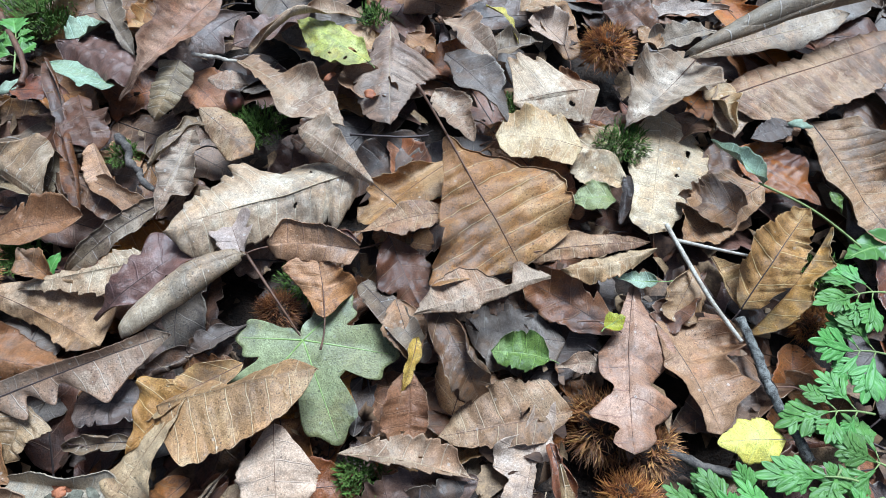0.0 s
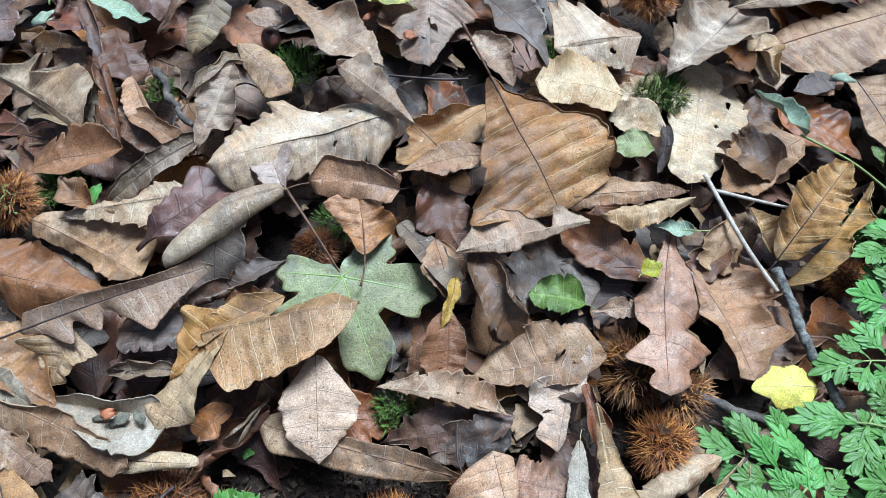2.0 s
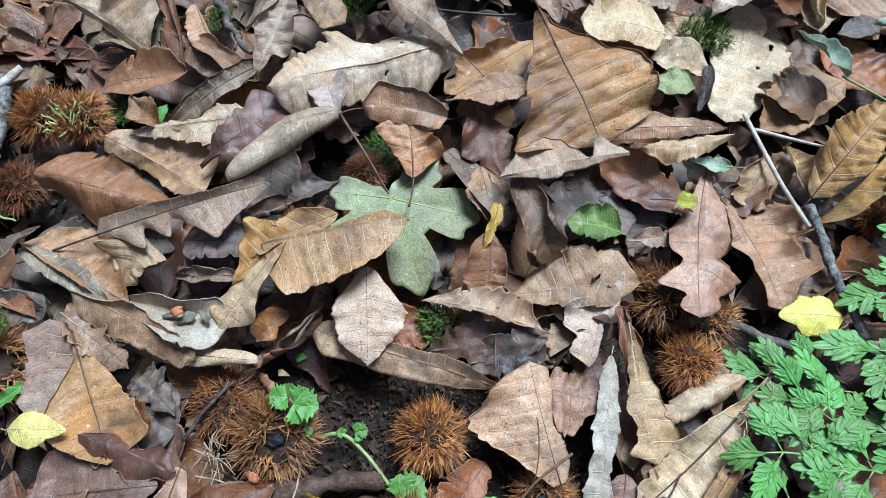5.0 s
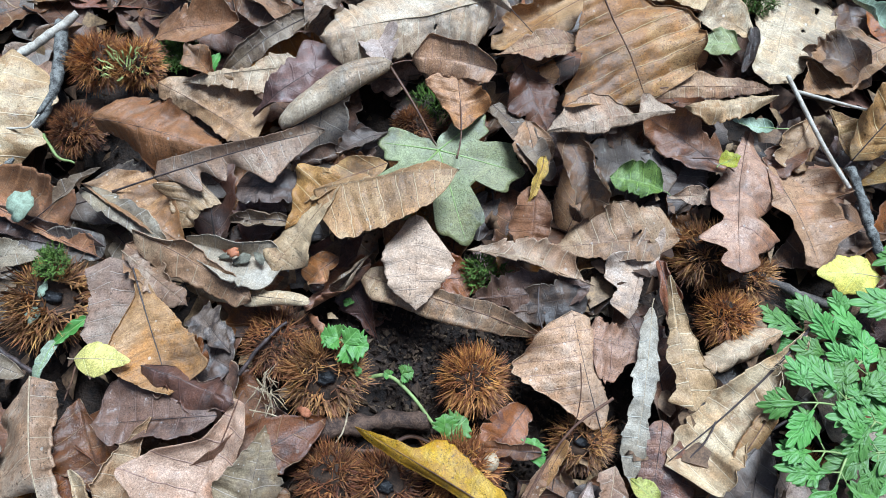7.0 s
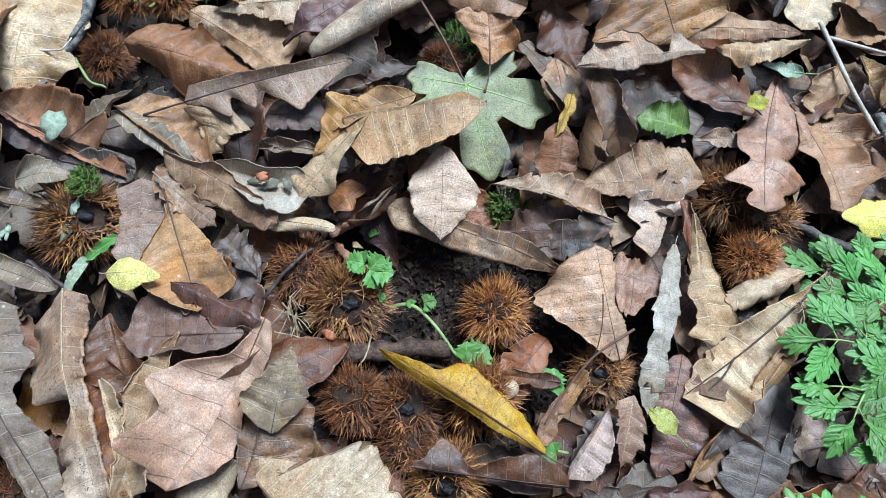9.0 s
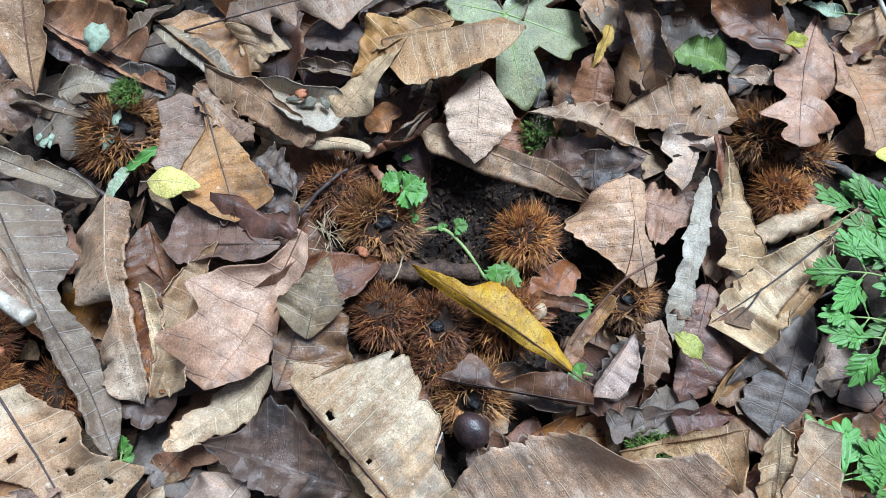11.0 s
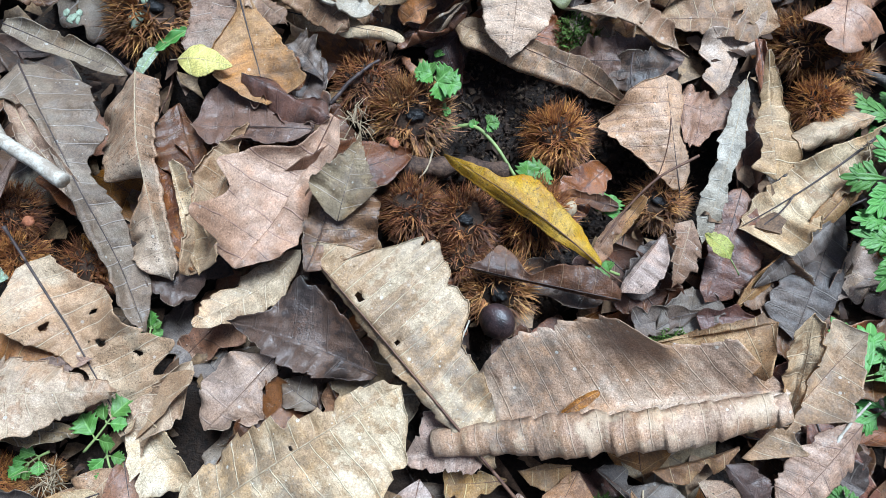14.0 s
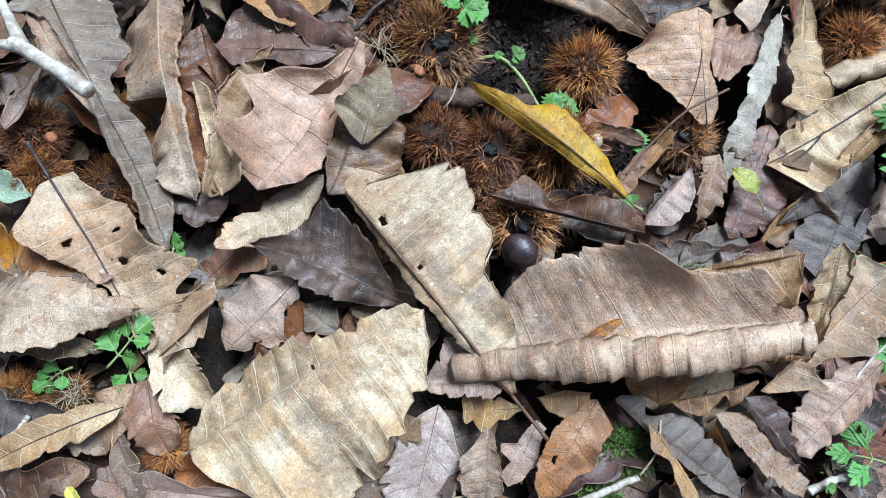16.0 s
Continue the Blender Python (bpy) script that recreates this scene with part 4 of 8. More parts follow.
def leaflet_mesh(lobes, seed, mat, cupped=0.18, depth=0.52, sweep=0.85):
    """A small lobed green leaflet of length 1 along y."""
    n = 41
    u = np.linspace(0, 1, n)
    f = np.sin(np.pi * u ** 0.72) ** 0.8
    g = f / f.max() * (1 - depth + depth * (0.5 + 0.5 * np.cos(2 * np.pi * (u * lobes + 0.08)))) * 0.56
    g[0] = 0.02
    g[-1] = 0
    v = np.linspace(-1, 1, 9)
    S = g[:, None] * v[None]
    y = u[:, None] + sweep * np.abs(S) * (1 - 0.5 * u[:, None])
    z = cupped * np.abs(S) + 0.05 * waves(y, S, seed, 1.4) - 0.16 * (y - 0.2) ** 2
    V = np.stack([S, y, z], -1).reshape(-1, 3)
    F = [(i * 9 + j, i * 9 + j + 1, (i + 1) * 9 + j + 1, (i + 1) * 9 + j) for i in range(n - 1) for j in range(8)]
    me = mesh_of("leaflet", V, F, mat)
    set_uv(me, np.stack([np.broadcast_to(u[:, None] * lobes, S.shape), np.broadcast_to(v[None], S.shape)], -1).reshape(-1, 2))
    return me


def cut_leaflet_mesh(seed, mat):
    """A herb leaflet of length 1 along y: a winged midrib with pairs of blunt-pointed lobes that sweep forwards, the lower ones forked again."""
    g = np.random.RandomState(seed)
    s = np.linspace(0, 1, 8)
    v = np.linspace(-1, 1, 5)
    V, F, UV = [], [], []

    def lobe(x, y, turn, length, width, narrow=0.5):
        a = radians(turn)
        w = width * np.interp(s, (0, 0.35, 0.62, 0.84, 0.95, 1), (narrow, 0.85, 1.0, 0.72, 0.34, 0.0))
        p, q = v[None] * w[:, None], s[:, None] * length + 0 * v[None]
        bend = 0.25 * length * s[:, None] ** 2 * math.sin(a) * -0.5
        X = x + p * math.cos(a) + q * math.sin(a) + bend
        Y = y - p * math.sin(a) + q * math.cos(a)
        Z = 0.35 * np.abs(p) - 0.16 * Y ** 2 - 0.30 * X ** 2 + 0.03 * waves(X, Y, seed, 1.6) + 0.012 * g.uniform(-1, 1)
        k, m = sum(len(c) for c in V), len(v)
        V.append(np.stack([X, Y, Z], -1).reshape(-1, 3))
        F.extend((k + i * m + j, k + i * m + j + 1, k + (i + 1) * m + j + 1, k + (i + 1) * m + j) for i in range(len(s) - 1) for j in range(m - 1))
        UV.append(np.stack([q * 3, np.abs(v)[None] + 0 * q], -1).reshape(-1, 2))

    lobe(0, 0, 0, 0.80, 0.085, 0.25)
    lobe(0, 0.60, g.uniform(-6, 6), 0.44, 0.09)
    for y, length, width in ((0.20, 0.50, 0.082), (0.41, 0.47, 0.085), (0.62, 0.35, 0.075)):
        for way in (-1, 1):
            turn, size = way * g.uniform(40, 52), length * g.uniform(0.9, 1.1)
            at = y + g.uniform(-0.03, 0.03)
            lobe(0, at, turn, size, width)
            if y < 0.5:
                # side teeth of the lower lobes
                for k, off in ((0.42, way * 34), (0.34, -way * 36)):
                    lobe(math.sin(radians(turn)) * size * k, at + math.cos(radians(turn)) * size * k, turn + off, size * 0.46, width * 0.62)
    me = mesh_of("leaflet", np.concatenate(V), F, mat)
    set_uv(me, np.concatenate(UV))
    return me


LEAFLETS = [cut_leaflet_mesh(40 + i, MAT["herb"]) for i in range(6)]
SPROUTS = [leaflet_mesh(4, 60 + i, MAT["sprout"], 0.3, 0.3, 0.6) for i in range(3)]


def set_leaflet(me, parent, at, heading, size, pitch=0.0, lean=0.0, wide=1.0):
    ob = part("leaflet", me, parent)
    ob.matrix_basis = Matrix.LocRotScale(at, Euler((radians(pitch), radians(lean), radians(heading)), "XYZ"), (size * wide, size, size))
    thicken(ob, 0.012)
    return ob


def frond(foot, heading, length, pitch=15, pairs=4, size=0.02, meshes=None, label="fresh green herb with finely cut leaves", name="green_herb", seed=None, stem=0.0009, group="green herbs"):
    """A finely divided leaf: a stalk, and pairs of side leaves of three cut leaflets each, and one at the end. Heading: degrees from +y to the left."""
    SEED[0] += 7
    g = np.random.RandomState(seed or SEED[0])
    holder = new(name)
    holder.matrix_world = pose(*foot, 0, 0, heading)
    tagged(holder, label, "herb", group)
    meshes = meshes or LEAFLETS
    rise = math.tan(radians(pitch))
    line = lambda q: np.array((0.04 * length * math.sin(q * 3 + g.uniform(0, 0.01)), q * length, rise * length * (q - 0.75 * q * q)))
    P = np.array([line(q) for q in np.linspace(0, 1, 14)])
    v, f = tube(P, np.linspace(stem, stem * 0.5, 14), 6)
    part("stem", mesh_of("stem", v, f, STEMGREEN), holder)

    def place(at, head, s):
        set_leaflet(meshes[g.randint(len(meshes))], holder, tuple(at), head + g.uniform(-12, 12), s * g.uniform(0.85, 1.15),
                    g.uniform(-8, 24), g.uniform(-20, 20), g.uniform(0.9, 1.15))

    for i in range(pairs):
        q = 0.38 + 0.42 * i / max(1, pairs - 1) if pairs > 1 else 0.62
        at = line(q)
        s = size * (1.0 - 0.22 * i / max(1, pairs - 1))
        for sgn in (1, -1):
            head = sgn * (58 - 14 * i / max(1, pairs)) + g.uniform(-8, 8)
            ln = s * 0.22
            end = at + np.array((-math.sin(radians(head)) * ln, math.cos(radians(head)) * ln, 0.1 * ln))
            v, f = tube([at, end], [stem * 0.6, stem * 0.45], 5)
            part("side_stem", mesh_of("side_stem", v, f, STEMGREEN), holder)
            place(end, head, s)
    place(line(1.0) - np.array((0, 0.02 * size, 0)), 0, size * 1.05)
    return holder


def sprout(points, r, leaves, label, name="seedling"):
    """A seedling: a bent pale stem with scalloped leaves at given points. leaves: (point, heading, size)."""
    holder = new(name)
    holder.location = points[0]
    tagged(holder, label, "seedling", "seedlings")
    P = spline(points, 26) - np.array(points[0])
    v, f = tube(P, np.linspace(r, r * 0.7, len(P)), 8)
    part("stem", mesh_of("stem", v, f, STEMGREEN), holder)
    for at, head, size in leaves:
        a = np.array(at) - np.array(points[0])
        for da, k in ((0, 1.0), (58, 0.8), (-58, 0.8)):
            set_leaflet(SPROUTS[(head + da) % 3], holder, tuple(a), head + da, size * k, 8 + da * 0.2, da * 0.25, 1.25)
    return holder


def moss_tuft(centre, r, n=260, mat=None, label="small tuft of green moss on the soil", flat=0.5, seed=None):
    """Many tiny shoots in one uneven mesh."""
    SEED[0] += 7
    g = np.random.RandomState(seed or SEED[0])
    pieces = []
    for _ in range(n):
        a, d = g.uniform(0, 6.28), r * g.uniform(0, 1) ** 0.7
        foot = np.array((math.cos(a) * d, math.sin(a) * d * 0.8, -0.004))
        w = np.array((math.cos(a) * g.uniform(0, 1.2), math.sin(a) * g.uniform(0, 1.2), flat + g.uniform(0, 0.7)))
        w = w / np.linalg.norm(w) * g.uniform(0.004, 0.011) * (r / 0.02) ** 0.5
        sdv = np.cross(w, (0.2, 0.3, 1.0))
        sdv = sdv / np.linalg.norm(sdv) * 0.0006
        kink = foot + w * 0.6 + g.normal(size=3) * 0.001
        pieces.append((np.array([foot - sdv * 0.6, foot + sdv * 0.6, kink + sdv, kink - sdv, foot + w]), [(0, 1, 2, 3), (3, 2, 4)]))
        for _ in range(3):
            b = foot + w * g.uniform(0.3, 0.9)
            e = b + g.normal(size=3) * 0.0018
            pieces.append((np.array([b - sdv * 0.7, b + sdv * 0.7, e]), [(0, 1, 2)]))
    v, f = join(pieces)
    ob = new("moss_tuft", mesh_of("moss_tuft", v, f, mat or MOSS, False))
    ob.location = centre
    return tagged(ob, label, "moss", "", "stuff")


def crumb_field(name, centre, spread, n, size, mat, label, z=lambda x, y: 0.0, seed=5):
    """Loose crumbs of soil and broken leaf in one mesh."""
    g = np.random.RandomState(seed)
    pieces = []
    base = np.array([(1, 0, 0), (-0.5, 0.87, 0), (-0.5, -0.87, 0), (0.1, 0.1, 0.7), (0, 0, -0.5)])
    tri = [(0, 1, 3), (1, 2, 3), (2, 0, 3), (1, 0, 4), (2, 1, 4), (0, 2, 4)]
    for _ in range(n):
        x, y = centre[0] + g.normal() * spread[0], centre[1] + g.normal() * spread[1]
        s = size * g.uniform(0.3, 1.0) ** 1.5
        rot = np.array(Euler(g.uniform(0, 6.28, 3)).to_matrix())
        b = base * (1 + 0.35 * g.normal(size=base.shape)) * np.array((1, g.uniform(0.4, 1), g.uniform(0.3, 1)))
        pieces.append((b @ rot.T * s + np.array((x, y, z(x, y) + 0.004 + s * 0.3)), tri))
    v, f = join(pieces)
    return tagged(new(name, mesh_of(name, v, f, mat, False)), label, "debris", "", "stuff")


def flake(at, size, heading, mat, label, name="flake", tilt=10):
    """A small bent chip of bark or leaf."""
    SEED[0] += 7
    g = np.random.RandomState(SEED[0])
    a = np.linspace(0, 2 * np.pi, 17)[:-1]
    rr = 1 + 0.25 * np.sin(a * 2 + g.uniform(0, 6)) + g.normal(size=16) * 0.12
    V, F = [(0, 0, 0.12)], []
    for k in (0.5, 1.0):
        V += [(math.cos(t) * q * k, math.sin(t) * q * k * 0.55, 0.12 - 0.25 * k * k * math.cos(t) ** 2) for t, q in zip(a, rr)]
    F += [(0, 1 + i, 1 + (i + 1) % 16) for i in range(16)] + [(1 + i, 17 + i, 17 + (i + 1) % 16, 1 + (i + 1) % 16) for i in range(16)]
    ob = new(name, mesh_of(name, np.array(V) * size, F, mat))
    ob.matrix_world = pose(*at, tilt, 0, heading)
    thicken(ob, 0.0008)
    return tagged(ob, label, "debris")


# ---- the ground: one sheet of dark soil ----
def soil_height(x, y):
    """Gently uneven soil, a little hollow in the bare patch among the burs."""
    h = -0.040 + 0.006 * waves(x, y, 71, 4.0) + 0.0035 * waves(x, y, 72, 14.0)
    return h - 0.012 * np.exp(-(((x + 0.03) / 0.07) ** 2 + ((y - 0.02) / 0.05) ** 2))


def build_ground():
    half = np.concatenate([np.linspace(0, 0.62, 90), 0.62 + np.geomspace(0.02, 60, 26)])
    s = np.concatenate([-half[:0:-1], half])
    X, Y = np.meshgrid(s - 0.05, s + 0.08, indexing="ij")
    near = np.exp(-(np.hypot(X, Y) / 3.0) ** 2)
    Z = -0.040 + (soil_height(X, Y) + 0.040) * near
    clod = 0.004 * np.abs(waves(X, Y, 73, 30.0)) + 0.002 * waves(X, Y, 74, 60.0)
    Z = Z + clod * (np.hypot(X + 0.05, Y - 0.08) < 0.7)
    n = len(s)
    F = [(i * n + j, (i + 1) * n + j, (i + 1) * n + j + 1, i * n + j + 1) for i in range(n - 1) for j in range(n - 1)]
    ob = new("ground", mesh_of("ground", np.stack([X, Y, Z], -1).reshape(-1, 3), F, SOIL))
    return tagged(ob, "dark damp woodland soil under the leaf litter", "ground", "", "structure")


build_ground()


crumb_field("soil_crumbs", (-0.03, 0.02), (0.09, 0.07), 6000, 0.0032, CRUMB, "dark crumbs of soil and broken leaf on bare ground", soil_height, 5)
crumb_field("soil_lumps", (-0.03, 0.02), (0.07, 0.055), 500, 0.0075, CRUMB, "lumps of dark soil on the bare patch", lambda x, y: soil_height(x, y) - 0.003, 8)
crumb_field("leaf_crumbs", (-0.03, 0.05), (0.28, 0.28), 1800, 0.004, CRUMB, "small broken leaf crumbs between the leaves", lambda x, y: soil_height(x, y) + 0.008, 6)

# ---- the leaves, burs, twigs and herbs of the upper layer ----

# the large leaves that lie open on top, each with its own outline
shaped_leaf("chestnut", "pale", (-0.057, 0.292, 0.022), (-0.175, 0.223, 0.038), (10.4, 29.7, 28.5, 27.3, 26.0, 24.4, 22.8, 22.0, 22.5, 23.4, 22.1, 17.0, 0.0), (27.1, 37.3, 39.9, 41.8, 43.8, 44.9, 45.4, 39.5, 33.6, 27.5, 21.0, 12.6, 0.0), lift=(-9, -6), teeth=2.6, arch=0.05, holes=((0.35, -0.3, 1.6), (0.22, 0.45, 1.2), (0.18, 0.35, 1.4), (0.62, -0.4, 1.0)), rib='pale', pleat=1.0, label='broad bleached tan chestnut leaf with sharp teeth')
shaped_leaf("ovate", "taupe", (-0.046, 0.277, 0.030), (-0.105, 0.318, 0.034), (0.8, 2.1, 3.6, 5.4, 6.5, 7.1, 7.8, 8.4, 6.7, 4.5, 0.0), (1.6, 4.5, 6.4, 8.3, 10.2, 12.1, 14.3, 16.5, 18.6, 15.6, 0.0), lift=(-6, -6), stalk=0.028, rib='dark', pleat=0.8, droop=10, label='greyish bleached oval leaf with a long dark stalk')
shaped_leaf("wedge", "ochre", (0.003, 0.304, 0.055), (0.060, 0.225, 0.016), (3.2, 5.9, 8.6, 15.7, 23.9, 32.0, 38.7, 43.4, 48.0, 52.7, 57.3, 57.9, 54.6, 51.2, 47.9, 44.6, 41.2, 37.9, 0.0), (2.6, 5.9, 9.4, 13.2, 17.0, 20.9, 24.7, 28.9, 33.1, 37.3, 41.5, 46.3, 51.3, 56.4, 61.5, 52.3, 34.9, 17.4, 0.0), lift=(-12, -4), shear=0.1, stalk=0.04, droop=-10, rib='brown', thick=1.9, pleat=1.6, arch=0.02, rim=(1.5, 0), holes=((0.55, 0.25, 1.0),), label='large golden brown chestnut leaf with a thick red midrib')
shaped_leaf("lance", "pale", (0.078, 0.219, 0.022), (-0.010, 0.183, 0.030), (1.3, 1.8, 2.7, 3.6, 4.5, 5.4, 9.5, 7.4, 4.0, 1.3, 0.0), (2.3, 8.0, 13.8, 1.1, 8.0, 15.0, 18.9, 17.1, 15.3, 7.6, 0.0), lift=(-3, -3), teeth=0.8, crumple=0.4, pleat=1.0, rim=(-1.2, 0), label='pale tan leaf curled over at its edge')
shaped_leaf("chestnut", "tan", (0.155, 0.250, 0.013), (0.086, 0.226, 0.017), (0.7, 2.6, 4.4, 6.1, 7.9, 9.7, 9.7, 9.4, 9.0, 8.7, 7.8, 3.9, 0.0), (0.9, 2.4, 3.9, 5.4, 6.0, 6.0, 6.0, 6.1, 6.1, 5.5, 3.7, 1.8, 0.0), lift=(-6, 0))
shaped_leaf("ovate", "pink", (-0.050, 0.227, 0.026), (-0.110, 0.224, 0.030), (12.7, 12.0, 11.2, 10.3, 9.8, 9.7, 9.7, 9.7, 8.9, 6.6, 0.0), (1.2, 3.3, 5.4, 7.5, 8.3, 8.6, 8.9, 10.8, 11.2, 5.6, 0.0), lift=(-9, 6), rim=(0, 2.2), pleat=0.3, label='pinkish oval leaf curled like a cup')
shaped_leaf("ovate", "rust", (-0.068, 0.181, 0.016), (-0.080, 0.227, 0.024), (4.6, 8.9, 13.7, 18.3, 22.9, 16.3, 0.0), (6.5, 20.8, 21.1, 15.8, 10.6, 5.3, 0.0), lift=(4, 3), shear=0.6, stalk=0.02, rib='brown', thick=2.0, droop=0, pleat=0.6, label='orange fawn leaf with a red stalk')
shaped_leaf("chestnut", "gold", (-0.158, 0.117, 0.022), (-0.065, 0.143, 0.034), (1.9, 5.7, 7.1, 8.5, 8.1, 4.1, 5.9, 7.7, 8.4, 8.9, 9.4, 5.6, 0.0), (21.2, 37.9, 37.8, 36.9, 35.9, 34.9, 32.9, 30.7, 28.6, 23.6, 18.3, 11.7, 0.0), lift=(-12, -2), teeth=0.1, crumple=0.35, shear=0.25, pleat=0.6, arch=0.05, rib='pale', thick=0.6, rim=(-2, 0), label='large curled golden tan chestnut leaf bridging over others')
shaped_leaf("lance", "gold", (-0.140, 0.122, 0.028), (-0.177, 0.061, 0.008), (1.0, 3.5, 5.9, 7.6, 8.8, 10.0, 13.4, 18.4, 14.2, 7.7, 0.0), (1.1, 2.8, 4.4, 6.0, 7.7, 9.6, 11.6, 13.5, 13.9, 13.5, 0.0), lift=(3, -4), pleat=0.6, label='golden tan leaf half folded back on itself')
shaped_leaf("lance", "ochre", (-0.136, 0.131, 0.022), (-0.173, 0.090, 0.012), (0.3, 1.2, 2.2, 3.3, 4.6, 5.8, 7.0, 6.1, 4.0, 2.0, 0.0), (4.1, 11.3, 18.5, 25.7, 24.5, 20.9, 16.6, 11.6, 6.5, 3.3, 0.0), lift=(-3, 3), pleat=0.6)
shaped_leaf("ovate", "blush", (-0.088, 0.112, 0.020), (-0.078, 0.051, 0.006), (5.2, 11.1, 16.8, 22.1, 25.2, 23.4, 21.2, 17.0, 12.4, 7.1, 0.0), (4.6, 10.6, 18.1, 21.9, 22.2, 21.2, 19.7, 18.2, 14.7, 6.0, 0.0), lift=(-2, -2), stalk=0.004, teeth=0.5, crumple=0.3, pleat=0.25, label='flat pale pink oval leaf')
shaped_leaf("chestnut", "fawn", (-0.320, 0.145, 0.022), (-0.218, 0.135, 0.014), (17.6, 29.2, 29.2, 27.3, 25.5, 23.7, 21.4, 18.4, 15.4, 12.6, 9.8, 6.9, 0.0), (3.5, 4.0, 4.8, 9.6, 15.5, 19.3, 19.0, 15.3, 11.6, 8.1, 5.4, 2.7, 0.0), lift=(-3, -14), arch=0.09, pleat=1.6, rim=(0, -1), rib='brown', label='pinkish brown chestnut leaf arched like a roof')
shaped_leaf("chestnut", "taupe", (-0.266, 0.109, 0.020), (-0.160, 0.161, 0.024), (9.0, 8.3, 7.5, 6.7, 5.9, 5.0, 4.2, 3.4, 2.6, 3.3, 4.5, 5.7, 0.0), (2.3, 5.2, 19.1, 4.0, 15.7, 3.7, 15.4, 27.1, 21.2, 15.2, 9.6, 4.6, 0.0), lift=(6, -4), stalk=0.03, droop=0, rib='dark', thick=1.4, teeth=0.2, crumple=0.25, pleat=0.5, label='greyish tan leaf strip with a dark stalk')
shaped_leaf("ovate", "taupe", (-0.238, 0.114, 0.015), (-0.246, 0.081, 0.004), (21.1, 18.0, 14.6, 12.1, 10.2, 8.3, 0.0), (7.2, 20.0, 16.4, 12.8, 9.3, 4.9, 0.0), lift=(3, 3), pleat=0.9)
shaped_leaf("ovate", "fawn", (-0.312, 0.098, 0.018), (-0.238, 0.070, 0.006), (17.9, 24.8, 33.3, 32.8, 32.3, 29.9, 25.0, 20.1, 15.1, 7.6, 0.0), (0.9, 1.8, 2.6, 3.0, 3.4, 3.8, 4.3, 4.8, 5.3, 3.4, 0.0), lift=(-3, 4), rib='dark', pleat=0.8, rim=(0, 1.2), label='fawn speckled oval leaf with a bleached rim')
shaped_leaf("chestnut", "gold", (-0.264, 0.068, 0.028), (-0.183, 0.039, 0.012), (0.4, 0.6, 0.9, 3.5, 6.9, 8.5, 7.2, 5.9, 6.1, 6.2, 6.4, 6.5, 0.0), (3.7, 11.0, 12.0, 13.0, 12.9, 12.3, 11.8, 11.2, 10.0, 8.9, 8.3, 7.7, 0.0), lift=(4, -6), pleat=0.8, rim=(1.5, -1.5), teeth=0.8, label='long twisted golden tan chestnut leaf')
shaped_leaf("chestnut", "tan", (-0.177, 0.219, 0.016), (-0.273, 0.189, 0.010), (1.2, 2.9, 9.4, 18.9, 17.1, 15.2, 13.3, 11.3, 9.2, 7.0, 4.9, 2.6, 0.0), (9.3, 9.5, 9.9, 10.3, 10.7, 8.0, 5.3, 4.5, 4.7, 4.9, 4.8, 2.4, 0.0), lift=(-3, -4), teeth=2.2)
shaped_leaf("chestnut", "fawn", (-0.292, 0.187, 0.009), (-0.212, 0.156, 0.003), (7.0, 15.5, 20.8, 22.3, 23.9, 25.4, 27.0, 28.6, 28.2, 27.7, 27.2, 26.6, 0.0), (8.5, 8.4, 8.1, 7.9, 7.6, 7.8, 9.0, 10.2, 11.5, 12.7, 10.1, 5.0, 0.0), lift=(-3, -6), teeth=1.2, label='fawn chestnut leaf with dark wet blotches')
shaped_leaf("ovate", "taupe", (-0.184, 0.318, 0.022), (-0.194, 0.246, 0.014), (4.7, 14.6, 17.6, 20.0, 21.0, 21.9, 20.4, 16.9, 13.4, 7.7, 0.0), (3.9, 11.4, 12.2, 12.9, 12.4, 10.9, 9.4, 7.8, 5.2, 2.6, 0.0), lift=(6, -4), pleat=1.4)
shaped_leaf("chestnut", "grey", (-0.186, 0.266, 0.014), (-0.251, 0.203, 0.002), (1.5, 6.1, 11.5, 11.9, 11.4, 10.8, 10.3, 9.5, 8.3, 7.2, 6.1, 3.7, 0.0), (1.7, 3.6, 4.7, 4.8, 4.9, 5.0, 4.8, 4.5, 4.2, 3.9, 2.7, 1.3, 0.0), lift=(-4, 4), rim=(0, 1.5))
shaped_leaf("ovate", "taupe", (-0.355, 0.295, 0.018), (-0.274, 0.255, 0.018), (1.7, 5.9, 15.3, 23.9, 9.5, 26.6, 32.5, 32.1, 28.1, 20.0, 0.0), (0.7, 1.2, 1.6, 2.0, 2.5, 2.9, 3.3, 3.8, 4.2, 4.6, 0.0), lift=(14, -6), pleat=0.4, label='greenish grey leaf folded over lengthwise')
shaped_leaf("oak", "pink", (0.143, 0.229, -0.006), (0.127, 0.108, 0.014), (6.5, 7.9, 10.7, 13.5, 16.2, 20.8, 27.7, 29.8, 31.4, 28.6, 25.8, 23.1, 20.0, 17.9, 24.7, 31.5, 29.2, 26.4, 22.9, 17.3, 15.6, 16.3, 13.3, 8.0, 0.0), (2.5, 3.5, 4.6, 5.6, 6.7, 7.8, 8.9, 10.1, 12.7, 15.5, 18.2, 19.0, 19.0, 19.0, 15.6, 10.0, 10.4, 15.0, 19.6, 23.1, 20.3, 8.0, 10.7, 11.0, 0.0), lift=(-3, 3), stalk=0.006, rib='brown', pleat=0.5, arch=0.03, label='pinkish brown lobed oak leaf above a spiny bur')
